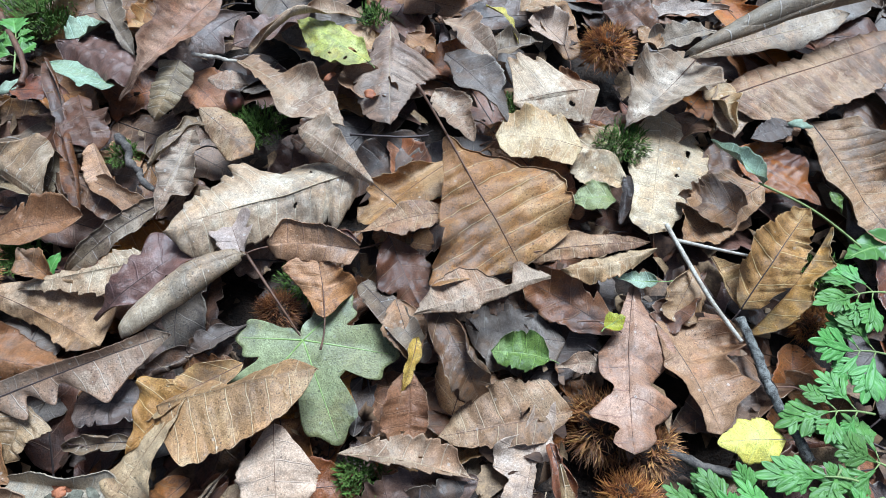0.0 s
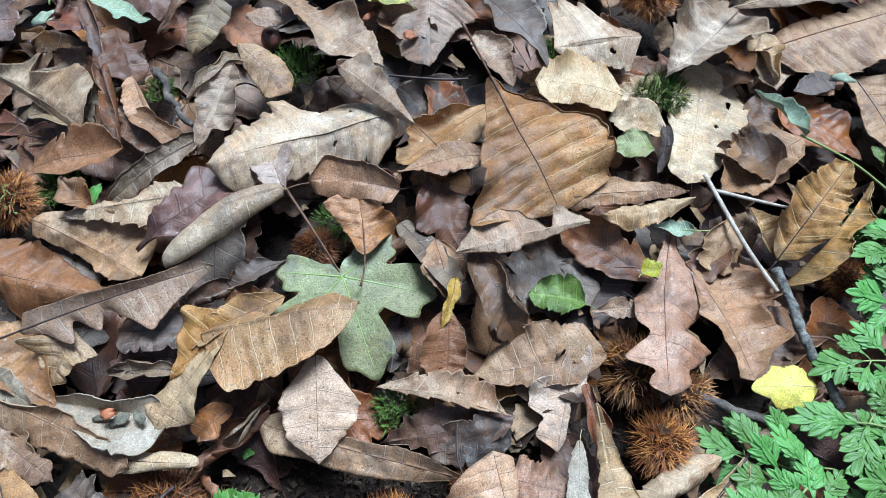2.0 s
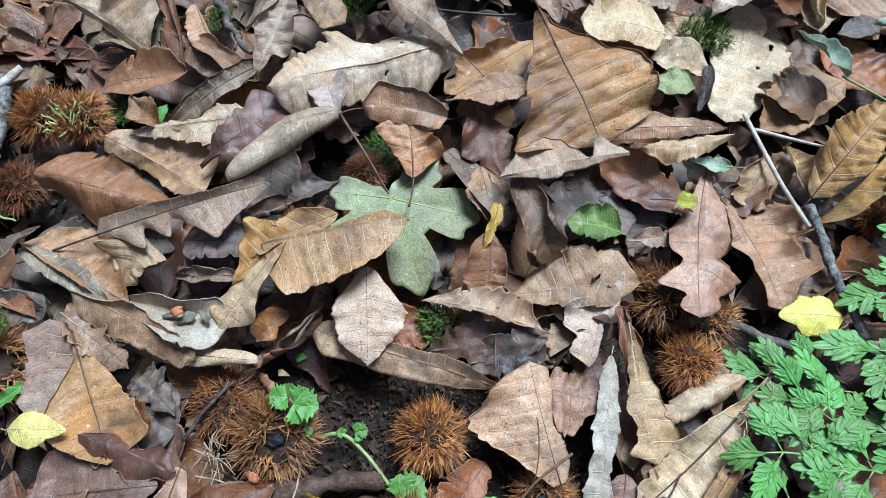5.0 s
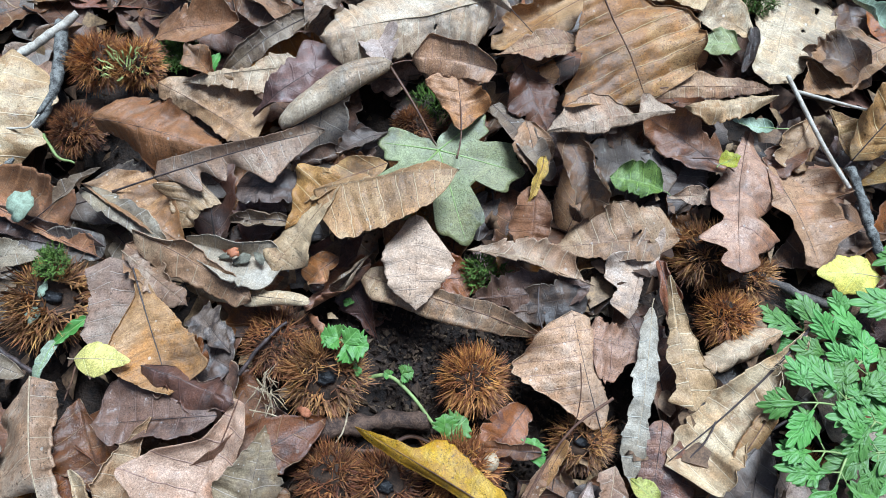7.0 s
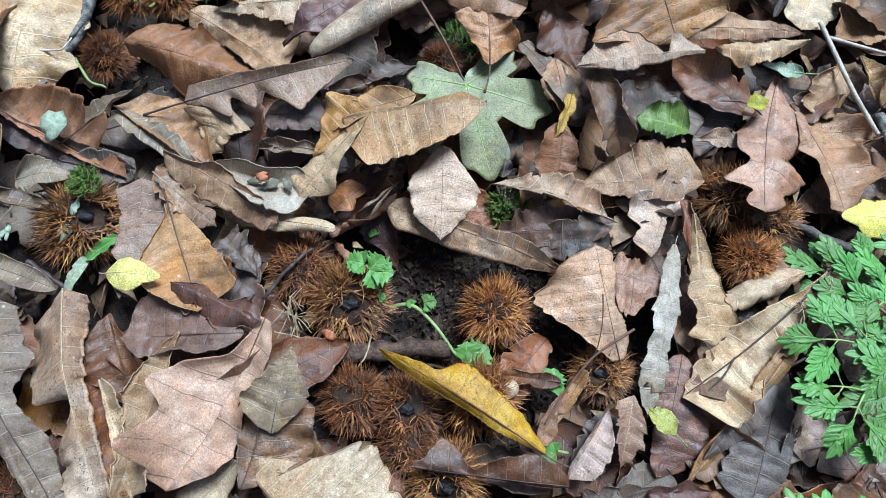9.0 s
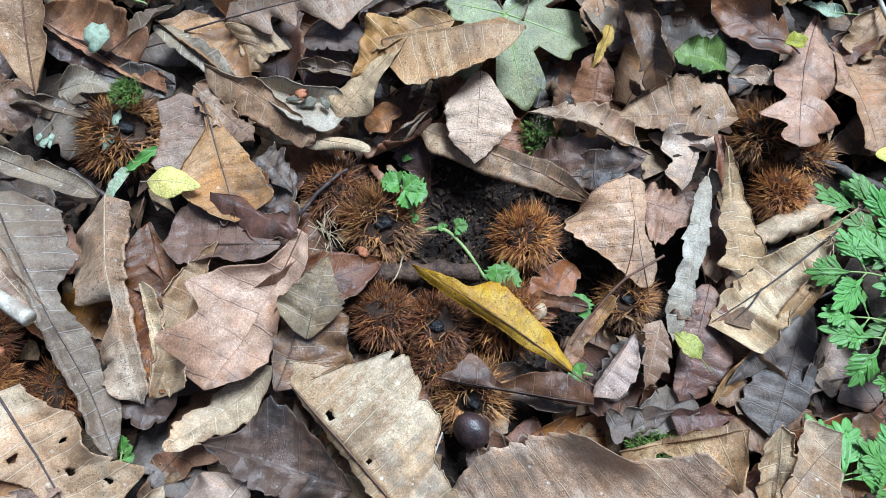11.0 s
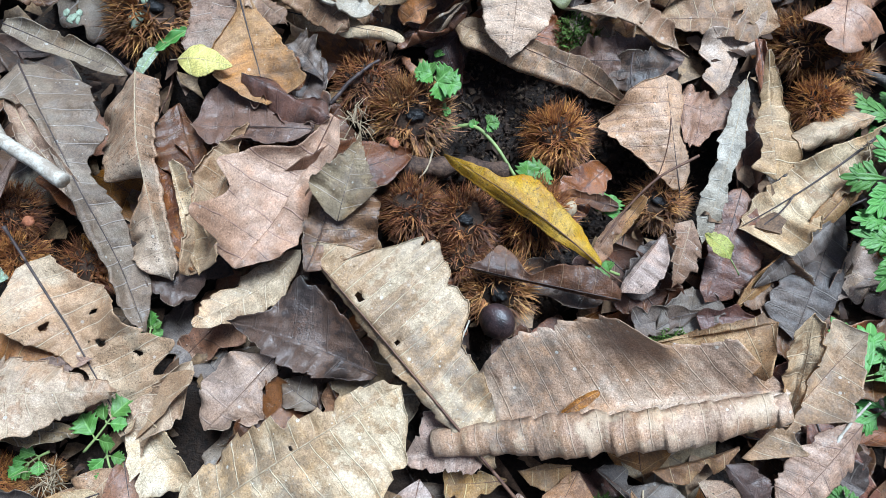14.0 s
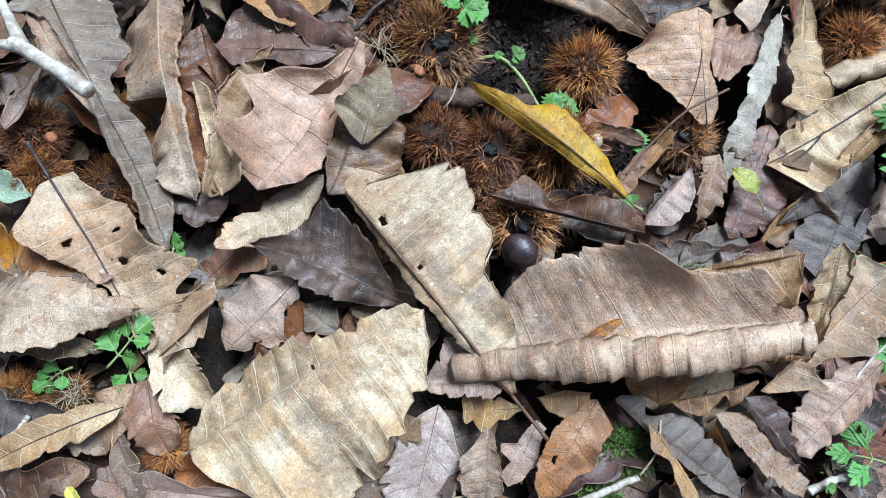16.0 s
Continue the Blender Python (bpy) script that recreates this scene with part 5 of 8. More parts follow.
shaped_leaf("oak", "fawn", (0.156, 0.204, -0.008), (0.190, 0.127, -0.002), (33.5, 36.0, 39.9, 43.8, 45.9, 43.4, 40.9, 38.4, 23.8, 26.1, 28.5, 30.8, 33.1, 33.6, 29.4, 15.7, 11.9, 8.1, 0.0), (2.1, 4.0, 5.9, 7.8, 9.8, 11.7, 13.6, 13.1, 12.4, 11.7, 11.0, 10.2, 9.0, 7.3, 5.9, 6.6, 7.3, 6.8, 0.0), lift=(3, 0), stalk=0.012, rib='dark', pleat=0.5, label='reddish fawn oak leaf half under another oak leaf')
shaped_leaf("ovate", "slate", (0.095, 0.187, -0.016), (0.024, 0.194, -0.012), (14.9, 17.3, 21.2, 25.1, 27.3, 27.3, 27.3, 26.6, 19.6, 12.6, 0.0), (2.8, 10.0, 17.1, 20.1, 21.6, 23.1, 22.5, 19.8, 17.1, 12.8, 0.0), pleat=0.8)
shaped_leaf("ovate", "green", (0.082, 0.171, -0.008), (0.042, 0.173, -0.004), (1.8, 6.4, 8.9, 11.4, 11.7, 11.6, 11.6, 11.5, 9.4, 7.0, 0.0), (4.4, 10.2, 12.8, 13.2, 13.6, 13.6, 12.0, 10.4, 8.8, 4.8, 0.0), lift=(3, 3), stalk=0.008, teeth=0.8, pleat=0.4, label='fresh green small oval leaf with yellowing edges')
shaped_leaf("oak", "lilac", (0.084, 0.155, -0.012), (0.065, 0.073, -0.014), (1.1, 2.9, 4.6, 6.3, 7.6, 8.1, 8.6, 9.1, 11.1, 13.2, 14.4, 3.2, 3.6, 4.0, 3.9, 3.7, 3.6, 2.3, 0.0), (2.2, 3.9, 5.7, 6.7, 7.3, 7.9, 8.5, 9.1, 11.5, 20.6, 24.3, 23.3, 22.4, 21.4, 12.6, 13.2, 13.7, 14.2, 0.0), lift=(0, 3), rib='brown', pleat=0.5, label='greyish lilac leaf with pointed lobes')
shaped_leaf("chestnut", "gold", (0.098, 0.139, -0.016), (0.010, 0.116, -0.012), (2.4, 8.0, 13.6, 15.5, 14.6, 13.8, 13.0, 12.1, 11.3, 10.5, 9.6, 5.6, 0.0), (22.6, 23.3, 24.2, 25.1, 26.0, 26.9, 24.9, 22.7, 20.5, 18.3, 13.6, 6.8, 0.0), lift=(3, -2), pleat=0.8, teeth=1.0)
shaped_leaf("ovate", "fawn", (-0.011, 0.154, 0.003), (-0.006, 0.099, -0.008), (1.6, 5.7, 9.9, 10.8, 10.9, 11.0, 10.5, 8.3, 6.2, 3.1, 0.0), (4.2, 12.2, 13.7, 15.2, 16.7, 18.2, 18.2, 14.4, 10.6, 6.3, 0.0), lift=(-2, 3), rib='brown', teeth=0.8)
shaped_leaf("chestnut", "tan", (-0.051, 0.100, -0.002), (0.038, 0.090, -0.006), (1.8, 5.3, 8.7, 12.1, 13.5, 14.9, 16.3, 16.5, 15.4, 14.2, 6.8, 0.9, 0.0), (0.5, 1.5, 2.5, 3.4, 3.6, 3.7, 3.9, 4.0, 3.3, 2.4, 1.6, 0.8, 0.0), lift=(-3, 3), teeth=2.2, holes=((0.55, -0.3, 1.4),))
shaped_leaf("chestnut", "mauve", (0.037, 0.092, -0.010), (-0.045, 0.068, -0.012), (4.1, 11.2, 12.2, 12.8, 13.5, 14.1, 11.9, 9.6, 7.3, 5.0, 3.3, 1.7, 0.0), (3.0, 5.8, 8.6, 10.4, 12.3, 14.2, 15.9, 14.4, 12.8, 11.3, 7.7, 3.8, 0.0), lift=(-3, 6), teeth=2.6, pleat=0.8, label='dark mauve wet chestnut leaf with sharp teeth')
shaped_leaf("lance", "gold", (0.006, 0.053, -0.018), (-0.121, 0.073, -0.006), (1.1, 4.2, 7.3, 8.5, 9.6, 9.7, 9.1, 9.1, 10.7, 12.2, 0.0), (1.2, 4.1, 7.0, 7.7, 7.0, 6.2, 6.2, 7.5, 8.8, 10.6, 0.0), lift=(-3, 6), rim=(-2.5, 0), pleat=0.5, label='golden tan leaf with a rolled edge over bare soil')
shaped_leaf("chestnut", "ochre", (0.215, 0.214, -0.002), (0.261, 0.282, 0.026), (5.7, 10.8, 16.0, 17.4, 18.5, 19.7, 20.7, 18.7, 16.7, 14.7, 12.7, 9.3, 0.0), (8.6, 10.3, 13.2, 15.9, 15.4, 14.9, 14.4, 13.9, 12.5, 9.4, 6.2, 3.1, 0.0), lift=(4, 12), stalk=0.02, rib='dark', thick=1.6, pleat=1.8, label='curled golden brown chestnut leaf with a dark stalk')
shaped_leaf("chestnut", "gold", (0.221, 0.199, -0.012), (0.283, 0.276, 0.012), (0.1, 0.4, 0.7, 0.8, 0.7, 0.6, 0.5, 0.4, 0.4, 0.3, 0.2, 0.1, 0.0), (3.9, 11.3, 11.9, 12.5, 12.9, 8.0, 6.0, 8.5, 11.1, 7.1, 2.7, 1.4, 0.0), lift=(0, 6), rim=(0, 1.5))
shaped_leaf("lance", "gold", (0.197, 0.251, 0.004), (0.216, 0.216, -0.004), (2.1, 5.8, 9.6, 13.3, 13.0, 12.1, 11.1, 10.2, 7.7, 3.9, 0.0), (0.3, 0.7, 1.1, 1.5, 1.9, 2.3, 2.6, 3.0, 3.0, 1.5, 0.0), label='small golden tan leaf flap beside a dry stem')
shaped_leaf("lance", "ochre", (0.045, 0.233, 0.016), (0.151, 0.255, 0.012), (1.7, 5.8, 9.9, 11.6, 11.6, 11.1, 9.3, 7.5, 5.2, 2.6, 0.0), (1.1, 3.9, 6.6, 7.5, 7.6, 7.7, 7.7, 6.5, 5.2, 3.8, 0.0), lift=(2, -3), pleat=1.0, label='outer part of a golden brown chestnut leaf')
shaped_leaf("ovate", "pink", (0.050, -0.003, -0.004), (0.023, 0.068, 0.006), (5.1, 10.5, 15.9, 21.7, 27.5, 35.8, 43.0, 43.1, 40.5, 32.1, 27.8, 18.4, 0.0), (3.8, 8.1, 10.9, 10.6, 10.3, 9.5, 8.5, 8.3, 9.9, 11.6, 11.7, 10.6, 0.0), lift=(4, -3), shear=0.1, stalk=0.016, rib='dark', thick=1.5, pleat=0.5, rim=(1, 0), label='folded pinkish brown leaf with a dark stalk')
shaped_leaf("chestnut", "pink", (0.035, 0.054, 0.000), (0.076, 0.048, 0.004), (14.9, 14.7, 14.4, 14.0, 13.6, 13.3, 12.9, 12.0, 9.3, 6.6, 4.4, 2.2, 0.0), (3.5, 11.5, 19.5, 23.7, 24.1, 24.6, 23.6, 16.3, 12.0, 8.9, 5.9, 2.9, 0.0), lift=(0, -2), shear=0.2, teeth=2.4, rib='brown')
shaped_leaf("chestnut", "silver", (0.075, 0.079, 0.006), (0.072, -0.034, -0.008), (1.9, 5.1, 6.1, 6.9, 7.7, 7.9, 7.0, 6.0, 6.0, 6.3, 5.3, 4.1, 0.0), (2.3, 6.7, 7.3, 8.0, 8.6, 8.7, 8.4, 8.6, 9.6, 10.6, 9.3, 6.2, 0.0), lift=(-2, 3), teeth=1.6, stalk=0.006, rib='pale', thick=0.6, pleat=0.5, label='silvery grey toothed chestnut leaf seen from below')
shaped_leaf("wedge", "tan", (0.084, 0.101, 0.010), (0.105, 0.016, 0.006), (0.6, 1.8, 2.9, 4.2, 6.1, 8.1, 10.0, 11.8, 13.5, 15.3, 17.0, 9.9, 0.0), (0.8, 1.7, 2.5, 3.4, 4.3, 5.1, 7.7, 10.6, 9.1, 6.9, 9.8, 14.2, 0.0), lift=(3, -3), teeth=1.2, pleat=0.5, label='tan wedge-shaped half of a torn chestnut leaf')
shaped_leaf("chestnut", "tan", (0.173, 0.077, 0.010), (0.091, -0.018, -0.006), (3.3, 6.6, 9.8, 12.2, 14.5, 14.6, 15.7, 18.1, 20.5, 25.3, 28.2, 27.4, 0.0), (1.9, 3.6, 5.2, 8.5, 11.8, 13.8, 15.1, 15.5, 13.3, 12.6, 11.6, 5.8, 0.0), lift=(3, 2), stalk=0.012, rib='dark', thick=2.0, teeth=1.4, pleat=0.7, rim=(1.2, 0), label='pinkish tan chestnut leaf with a dark purple midrib')
shaped_leaf("lance", "gold", (0.163, 0.047, 0.004), (0.099, -0.070, -0.008), (2.3, 5.0, 6.5, 6.0, 5.6, 6.6, 7.0, 6.0, 5.1, 2.7, 0.0), (1.6, 3.1, 4.6, 5.4, 6.2, 4.3, 2.9, 4.1, 5.2, 3.6, 0.0), lift=(-4, 4), rim=(-1.5, 1.5), label='narrow wavy golden leaf edge')
shaped_leaf("lance", "mustard", (0.009, -0.069, 0.010), (-0.101, -0.027, 0.012), (0.5, 1.5, 3.1, 4.3, 4.1, 3.8, 3.5, 3.9, 4.3, 4.3, 3.5, 2.8, 0.0), (2.7, 6.8, 11.6, 12.5, 14.8, 17.4, 19.8, 18.5, 7.3, 5.6, 3.9, 2.0, 0.0), lift=(-3, 2), stalk=0.022, droop=20, pleat=0.3, arch=0.04, rim=(-0.8, 0), label='mustard yellow lance-shaped leaf over spiny burs')
shaped_leaf("lance", "brown", (0.027, -0.084, 0.002), (-0.071, -0.091, 0.008), (0.7, 1.8, 1.6, 0.9, 0.5, 0.4, 0.3, 0.2, 0.2, 0.1, 0.0), (5.7, 12.1, 16.0, 14.8, 13.0, 8.4, 3.8, 14.7, 18.0, 6.2, 0.0), lift=(-4, 4), pleat=0.4, label='reddish fawn leaf edge lying over spiny burs')
shaped_leaf("ovate", "mauve", (-0.184, -0.034, 0.015), (-0.257, -0.051, 0.013), (2.9, 8.5, 10.4, 12.2, 10.9, 9.3, 11.0, 13.1, 13.6, 7.7, 0.0), (4.2, 9.1, 15.5, 23.9, 30.5, 33.0, 35.1, 30.7, 26.2, 21.8, 0.0), lift=(4, -2), teeth=0.8, pleat=0.2, rim=(0.8, 0), label='wet mauve-brown leaf with pale edges')
shaped_leaf("oak", "mauve", (-0.235, -0.013, 0.022), (-0.174, -0.026, 0.021), (1.0, 2.0, 2.9, 3.9, 4.8, 5.8, 6.7, 5.6, 4.5, 3.3, 2.2, 4.9, 8.6, 8.1, 7.7, 7.3, 6.8, 3.5, 0.0), (5.3, 8.2, 11.0, 13.9, 11.4, 5.1, 13.0, 13.2, 11.3, 12.9, 14.6, 16.2, 16.6, 12.5, 8.5, 6.4, 6.0, 5.7, 0.0), lift=(-3, 0), rim=(0, 1), label='wet mauve oak leaf curled on another leaf')
shaped_leaf("oak", "pink", (-0.173, -0.023, 0.018), (-0.201, -0.130, 0.016), (4.4, 6.9, 9.5, 12.0, 12.7, 12.9, 13.1, 13.3, 13.5, 13.7, 14.3, 15.3, 16.2, 17.2, 17.9, 17.9, 17.8, 20.3, 18.3, 16.4, 14.4, 11.4, 7.6, 4.3, 0.0), (1.7, 2.6, 3.5, 4.5, 5.8, 7.7, 9.6, 15.8, 22.7, 29.3, 32.8, 36.4, 39.5, 37.7, 31.2, 25.7, 26.2, 26.8, 27.4, 27.9, 26.3, 23.4, 11.3, 11.2, 0.0), lift=(-3, 2), shear=0.15, stalk=0.006, rib='brown', pleat=0.4, label='large pink oak leaf with rounded lobes')
shaped_leaf("chestnut", "tan", (-0.229, -0.141, 0.008), (-0.222, -0.041, 0.014), (0.7, 2.1, 3.5, 4.9, 6.7, 8.4, 10.1, 10.9, 10.6, 9.9, 6.6, 3.3, 0.0), (23.2, 20.7, 17.3, 13.9, 12.2, 10.6, 9.0, 7.3, 5.5, 3.8, 2.1, 1.1, 0.0), lift=(4, 4), rib='pale', rim=(1.5, 0), label='tan chestnut leaf standing half on edge')
shaped_leaf("ovate", "brown", (-0.274, -0.038, 0.006), (-0.238, -0.090, 0.004), (1.7, 3.3, 5.0, 6.7, 8.4, 10.1, 10.8, 10.2, 9.7, 6.4, 0.0), (6.2, 12.8, 18.0, 19.0, 20.0, 20.6, 16.8, 13.0, 9.2, 4.7, 0.0), stalk=0.0, label='glossy brown leaf with black dots')
shaped_leaf("lance", "tan", (-0.261, -0.078, 0.016), (-0.221, -0.139, 0.012), (3.3, 9.5, 9.4, 9.4, 9.6, 10.1, 10.6, 10.3, 8.8, 7.3, 0.0), (0.1, 0.5, 0.9, 1.3, 1.7, 2.1, 2.4, 2.5, 2.6, 1.5, 0.0), lift=(6, 0), label='narrow tan leaf strip with a curled edge')
shaped_leaf("chestnut", "pale", (-0.297, -0.030, 0.024), (-0.235, -0.146, 0.012), (12.8, 10.6, 7.7, 5.3, 4.8, 4.3, 3.8, 3.3, 2.8, 2.3, 2.9, 3.5, 0.0), (30.4, 28.4, 27.5, 26.6, 25.7, 24.8, 2.5, 8.6, 18.0, 19.3, 17.8, 13.5, 0.0), lift=(-10, -10), pleat=0.6, rim=(-1.5, -1.5), label='bleached chestnut leaf rolled at its sides')
shaped_leaf("chestnut", "grey", (-0.369, -0.044, 0.022), (-0.240, -0.179, 0.008), (10.4, 25.7, 28.0, 25.5, 23.0, 8.7, 8.7, 13.2, 12.3, 8.3, 12.4, 7.6, 0.0), (25.3, 16.8, 5.6, 1.5, 2.0, 2.4, 2.9, 3.3, 3.8, 4.2, 4.7, 5.1, 0.0), lift=(-4, 4), teeth=1.2, pleat=0.6, rim=(0, 2), label='large grey-brown chestnut leaf with a folded edge')
shaped_leaf("chestnut", "pale", (-0.025, -0.200, 0.012), (-0.168, -0.105, 0.016), (1.2, 2.1, 3.0, 3.9, 4.8, 5.7, 6.6, 7.5, 7.5, 6.8, 6.0, 5.3, 4.5, 3.8, 3.0, 2.3, 1.5, 0.8, 0.0), (2.9, 7.2, 20.8, 25.2, 28.3, 30.2, 32.1, 40.6, 49.4, 52.0, 54.6, 57.2, 59.7, 58.6, 39.5, 24.5, 17.6, 10.3, 0.0), lift=(-2, 9), shear=0.1, stalk=0.034, droop=0, rib='brown', thick=1.5, crumple=0.7, pleat=1.5, holes=((0.72, 0.12, 2.6), (0.52, 0.1, 1.2)), label='large folded tan chestnut leaf with a torn hole')
shaped_leaf("ovate", "brown", (-0.159, -0.121, 0.020), (-0.159, -0.059, 0.024), (1.4, 5.5, 9.4, 11.8, 14.3, 15.6, 14.2, 11.5, 0.0), (6.0, 23.0, 32.8, 31.9, 31.0, 30.1, 29.1, 23.1, 0.0), lift=(0, 4), label='mottled brown fold of a large chestnut leaf')
shaped_leaf("ovate", "grey", (-0.149, -0.088, 0.026), (-0.151, -0.035, 0.026), (7.5, 20.1, 15.3, 10.6, 6.7, 3.4, 0.0), (3.1, 14.2, 18.9, 14.3, 9.7, 4.8, 0.0), lift=(3, -4), teeth=1.2, label='crumpled mouldy leaf end')
shaped_leaf("chestnut", "pale", (-0.191, -0.283, 0.006), (-0.087, -0.168, 0.016), (7.0, 12.3, 17.6, 20.7, 21.8, 22.9, 24.1, 24.6, 24.0, 23.4, 22.8, 19.1, 16.1, 13.7, 11.4, 11.6, 12.8, 11.2, 9.6, 7.0, 0.0), (7.1, 28.8, 37.6, 45.8, 52.1, 58.5, 64.8, 66.6, 66.1, 67.1, 68.0, 61.2, 59.9, 52.3, 50.8, 44.2, 37.5, 39.8, 28.7, 17.3, 0.0), lift=(-2, 3), shear=0.25, teeth=2.8, stalk=0.004, rib='pale', thick=1.1, pleat=0.8, holes=((0.5, 0.06, 1.2), (0.56, -0.12, 1.6), (0.34, 0.14, 1.1)), label='broad tan chestnut leaf with sharp teeth')
shaped_leaf("chestnut", "tan", (0.128, -0.134, 0.018), (0.106, -0.076, 0.067), (3.5, 6.6, 9.7, 11.0, 12.3, 13.5, 14.7, 14.4, 14.1, 13.9, 12.5, 10.4, 0.0), (0.3, 0.7, 1.1, 1.5, 2.0, 2.8, 3.6, 4.3, 5.2, 6.0, 6.9, 5.1, 0.0), teeth=1.8, rim=(0, 1), label='tan chestnut leaf standing on end')
shaped_leaf("chestnut", "pale", (0.114, -0.156, 0.004), (0.165, -0.068, 0.020), (1.0, 2.2, 3.3, 4.4, 5.5, 6.7, 9.1, 11.7, 14.4, 16.1, 17.7, 18.4, 0.0), (3.7, 12.4, 21.0, 8.4, 7.8, 14.9, 21.5, 19.0, 16.4, 13.8, 9.2, 4.6, 0.0), lift=(3, 3), rib='brown', teeth=1.2, pleat=0.8, crumple=0.6, label='pale cream chestnut leaf with bold veins')
shaped_leaf("chestnut", "gold", (0.044, -0.108, 0.010), (0.104, -0.080, 0.040), (0.7, 1.3, 1.8, 2.3, 2.9, 3.4, 3.9, 4.5, 4.8, 4.8, 4.8, 4.8, 0.0), (3.9, 6.9, 10.0, 5.6, 3.9, 10.3, 16.7, 20.4, 23.8, 27.2, 22.0, 13.4, 0.0), lift=(-3, 3), label='golden tan leaf curled behind a standing leaf')
shaped_leaf("chestnut", "tan", (-0.318, -0.159, 0.018), (-0.230, -0.243, 0.000), (13.3, 16.1, 20.5, 26.7, 31.5, 31.3, 33.7, 41.8, 49.2, 30.1, 52.6, 46.2, 0.0), (6.5, 18.9, 26.4, 23.1, 19.9, 15.1, 9.4, 3.7, 2.0, 2.4, 2.8, 3.3, 0.0), lift=(4, 3), shear=0.2, teeth=1.6, stalk=0.024, rib='dark', thick=1.8, pleat=0.9, droop=-20, holes=((0.5, -0.35, 3.4), (0.3, 0.4, 2.4), (0.35, -0.5, 2.2), (0.62, -0.6, 2.0)), label='ragged tan chestnut leaf with dark midrib and holes')
shaped_leaf("chestnut", "pale", (-0.327, -0.240, 0.020), (-0.240, -0.214, 0.016), (7.5, 14.1, 20.8, 20.2, 19.0, 17.7, 16.2, 14.0, 11.8, 9.5, 7.4, 5.4, 0.0), (23.6, 23.8, 24.1, 24.4, 23.8, 22.4, 21.0, 17.9, 14.7, 11.4, 7.8, 3.9, 0.0), lift=(-4, -4), teeth=2.0, pleat=1.2, label='bleached toothed chestnut leaf over green shoots')
shaped_leaf("chestnut", "dark", (-0.104, -0.167, -0.006), (-0.199, -0.160, 0.004), (3.2, 8.8, 11.3, 13.7, 14.6, 14.8, 15.0, 13.3, 11.1, 8.7, 5.8, 2.9, 0.0), (3.7, 12.2, 20.6, 26.3, 29.3, 32.3, 33.2, 34.0, 24.7, 12.0, 8.0, 4.0, 0.0), lift=(-2, 6), rim=(0.8, 0), pleat=0.4, label='blackened wet chestnut leaf with a tan edge')
shaped_leaf("oak", "lilac", (-0.166, -0.174, 0.002), (-0.191, -0.224, 0.002), (2.7, 7.6, 7.1, 6.7, 6.2, 5.9, 8.9, 12.0, 15.1, 17.8, 16.8, 15.9, 14.9, 6.2, 6.7, 7.3, 6.0, 1.5, 0.0), (4.5, 9.0, 13.6, 19.5, 22.7, 24.4, 26.2, 25.7, 23.9, 22.1, 21.4, 20.7, 19.9, 17.8, 15.6, 13.4, 11.3, 7.4, 0.0), shear=0.15, pleat=0.4, label='greyish lilac oak leaf beside a blackened leaf')
shaped_leaf("ovate", "ochre", (0.113, -0.150, 0.002), (0.066, -0.177, 0.000), (1.6, 4.9, 8.1, 9.9, 2.3, 6.3, 10.3, 11.0, 8.5, 6.1, 0.0), (0.0, 0.0, 0.0, 0.0, 0.1, 0.1, 0.1, 0.1, 0.1, 0.0, 0.0), lift=(3, -3))
shaped_leaf("chestnut", "mouldy", (0.113, -0.116, 0.045), (-0.058, -0.194, -0.008), (6.6, 7.3, 8.5, 9.8, 11.1, 11.5, 11.1, 10.6, 10.1, 9.6, 8.7, 7.7, 6.7, 5.7, 4.6, 3.5, 2.3, 1.2, 0.0), (29.4, 29.8, 29.4, 29.6, 33.1, 49.5, 50.3, 50.8, 51.0, 51.1, 50.3, 47.9, 47.0, 44.0, 36.6, 29.3, 20.2, 10.1, 0.0), lift=(0, 6), shear=0.75, rim=(11, 0), roll=250, pleat=0.7, crumple=0.8, rib='pale', thick=0.4, stalk=0.0, label='huge bleached chestnut leaf with one side rolled over')
shaped_leaf("ovate", "lime", (-0.064, 0.397, 0.020), (-0.126, 0.435, 0.022), (11.5, 22.3, 22.3, 22.9, 21.3, 17.6, 12.0, 6.0, 0.0), (5.7, 12.6, 16.6, 17.6, 18.6, 15.0, 11.1, 6.3, 0.0), lift=(-3, -3), shear=0.15, stalk=0.008, teeth=0.7, pleat=0.3, holes=((0.25, 0.25, 3.2), (0.2, -0.35, 1.6), (0.38, -0.6, 1.4)), label='yellow-green oval leaf with insect holes')
shaped_leaf("chestnut", "taupe", (-0.166, 0.389, 0.020), (-0.073, 0.330, 0.020), (11.9, 11.9, 11.8, 11.7, 11.5, 19.1, 24.4, 22.4, 20.5, 18.6, 13.5, 6.7, 0.0), (2.3, 4.7, 6.9, 8.5, 10.2, 12.9, 18.5, 24.0, 22.4, 15.0, 8.0, 4.0, 0.0), lift=(-3, 3), teeth=1.6, label='torn bleached grey chestnut leaf')
shaped_leaf("chestnut", "taupe", (-0.051, 0.451, 0.010), (-0.041, 0.341, 0.014), (3.8, 7.6, 14.2, 43.7, 38.0, 32.2, 26.5, 20.8, 16.8, 13.2, 9.3, 4.7, 0.0), (4.4, 11.8, 14.1, 15.8, 17.5, 21.9, 29.2, 28.9, 25.9, 22.8, 19.8, 15.1, 0.0), lift=(-3, 3), teeth=1.4)
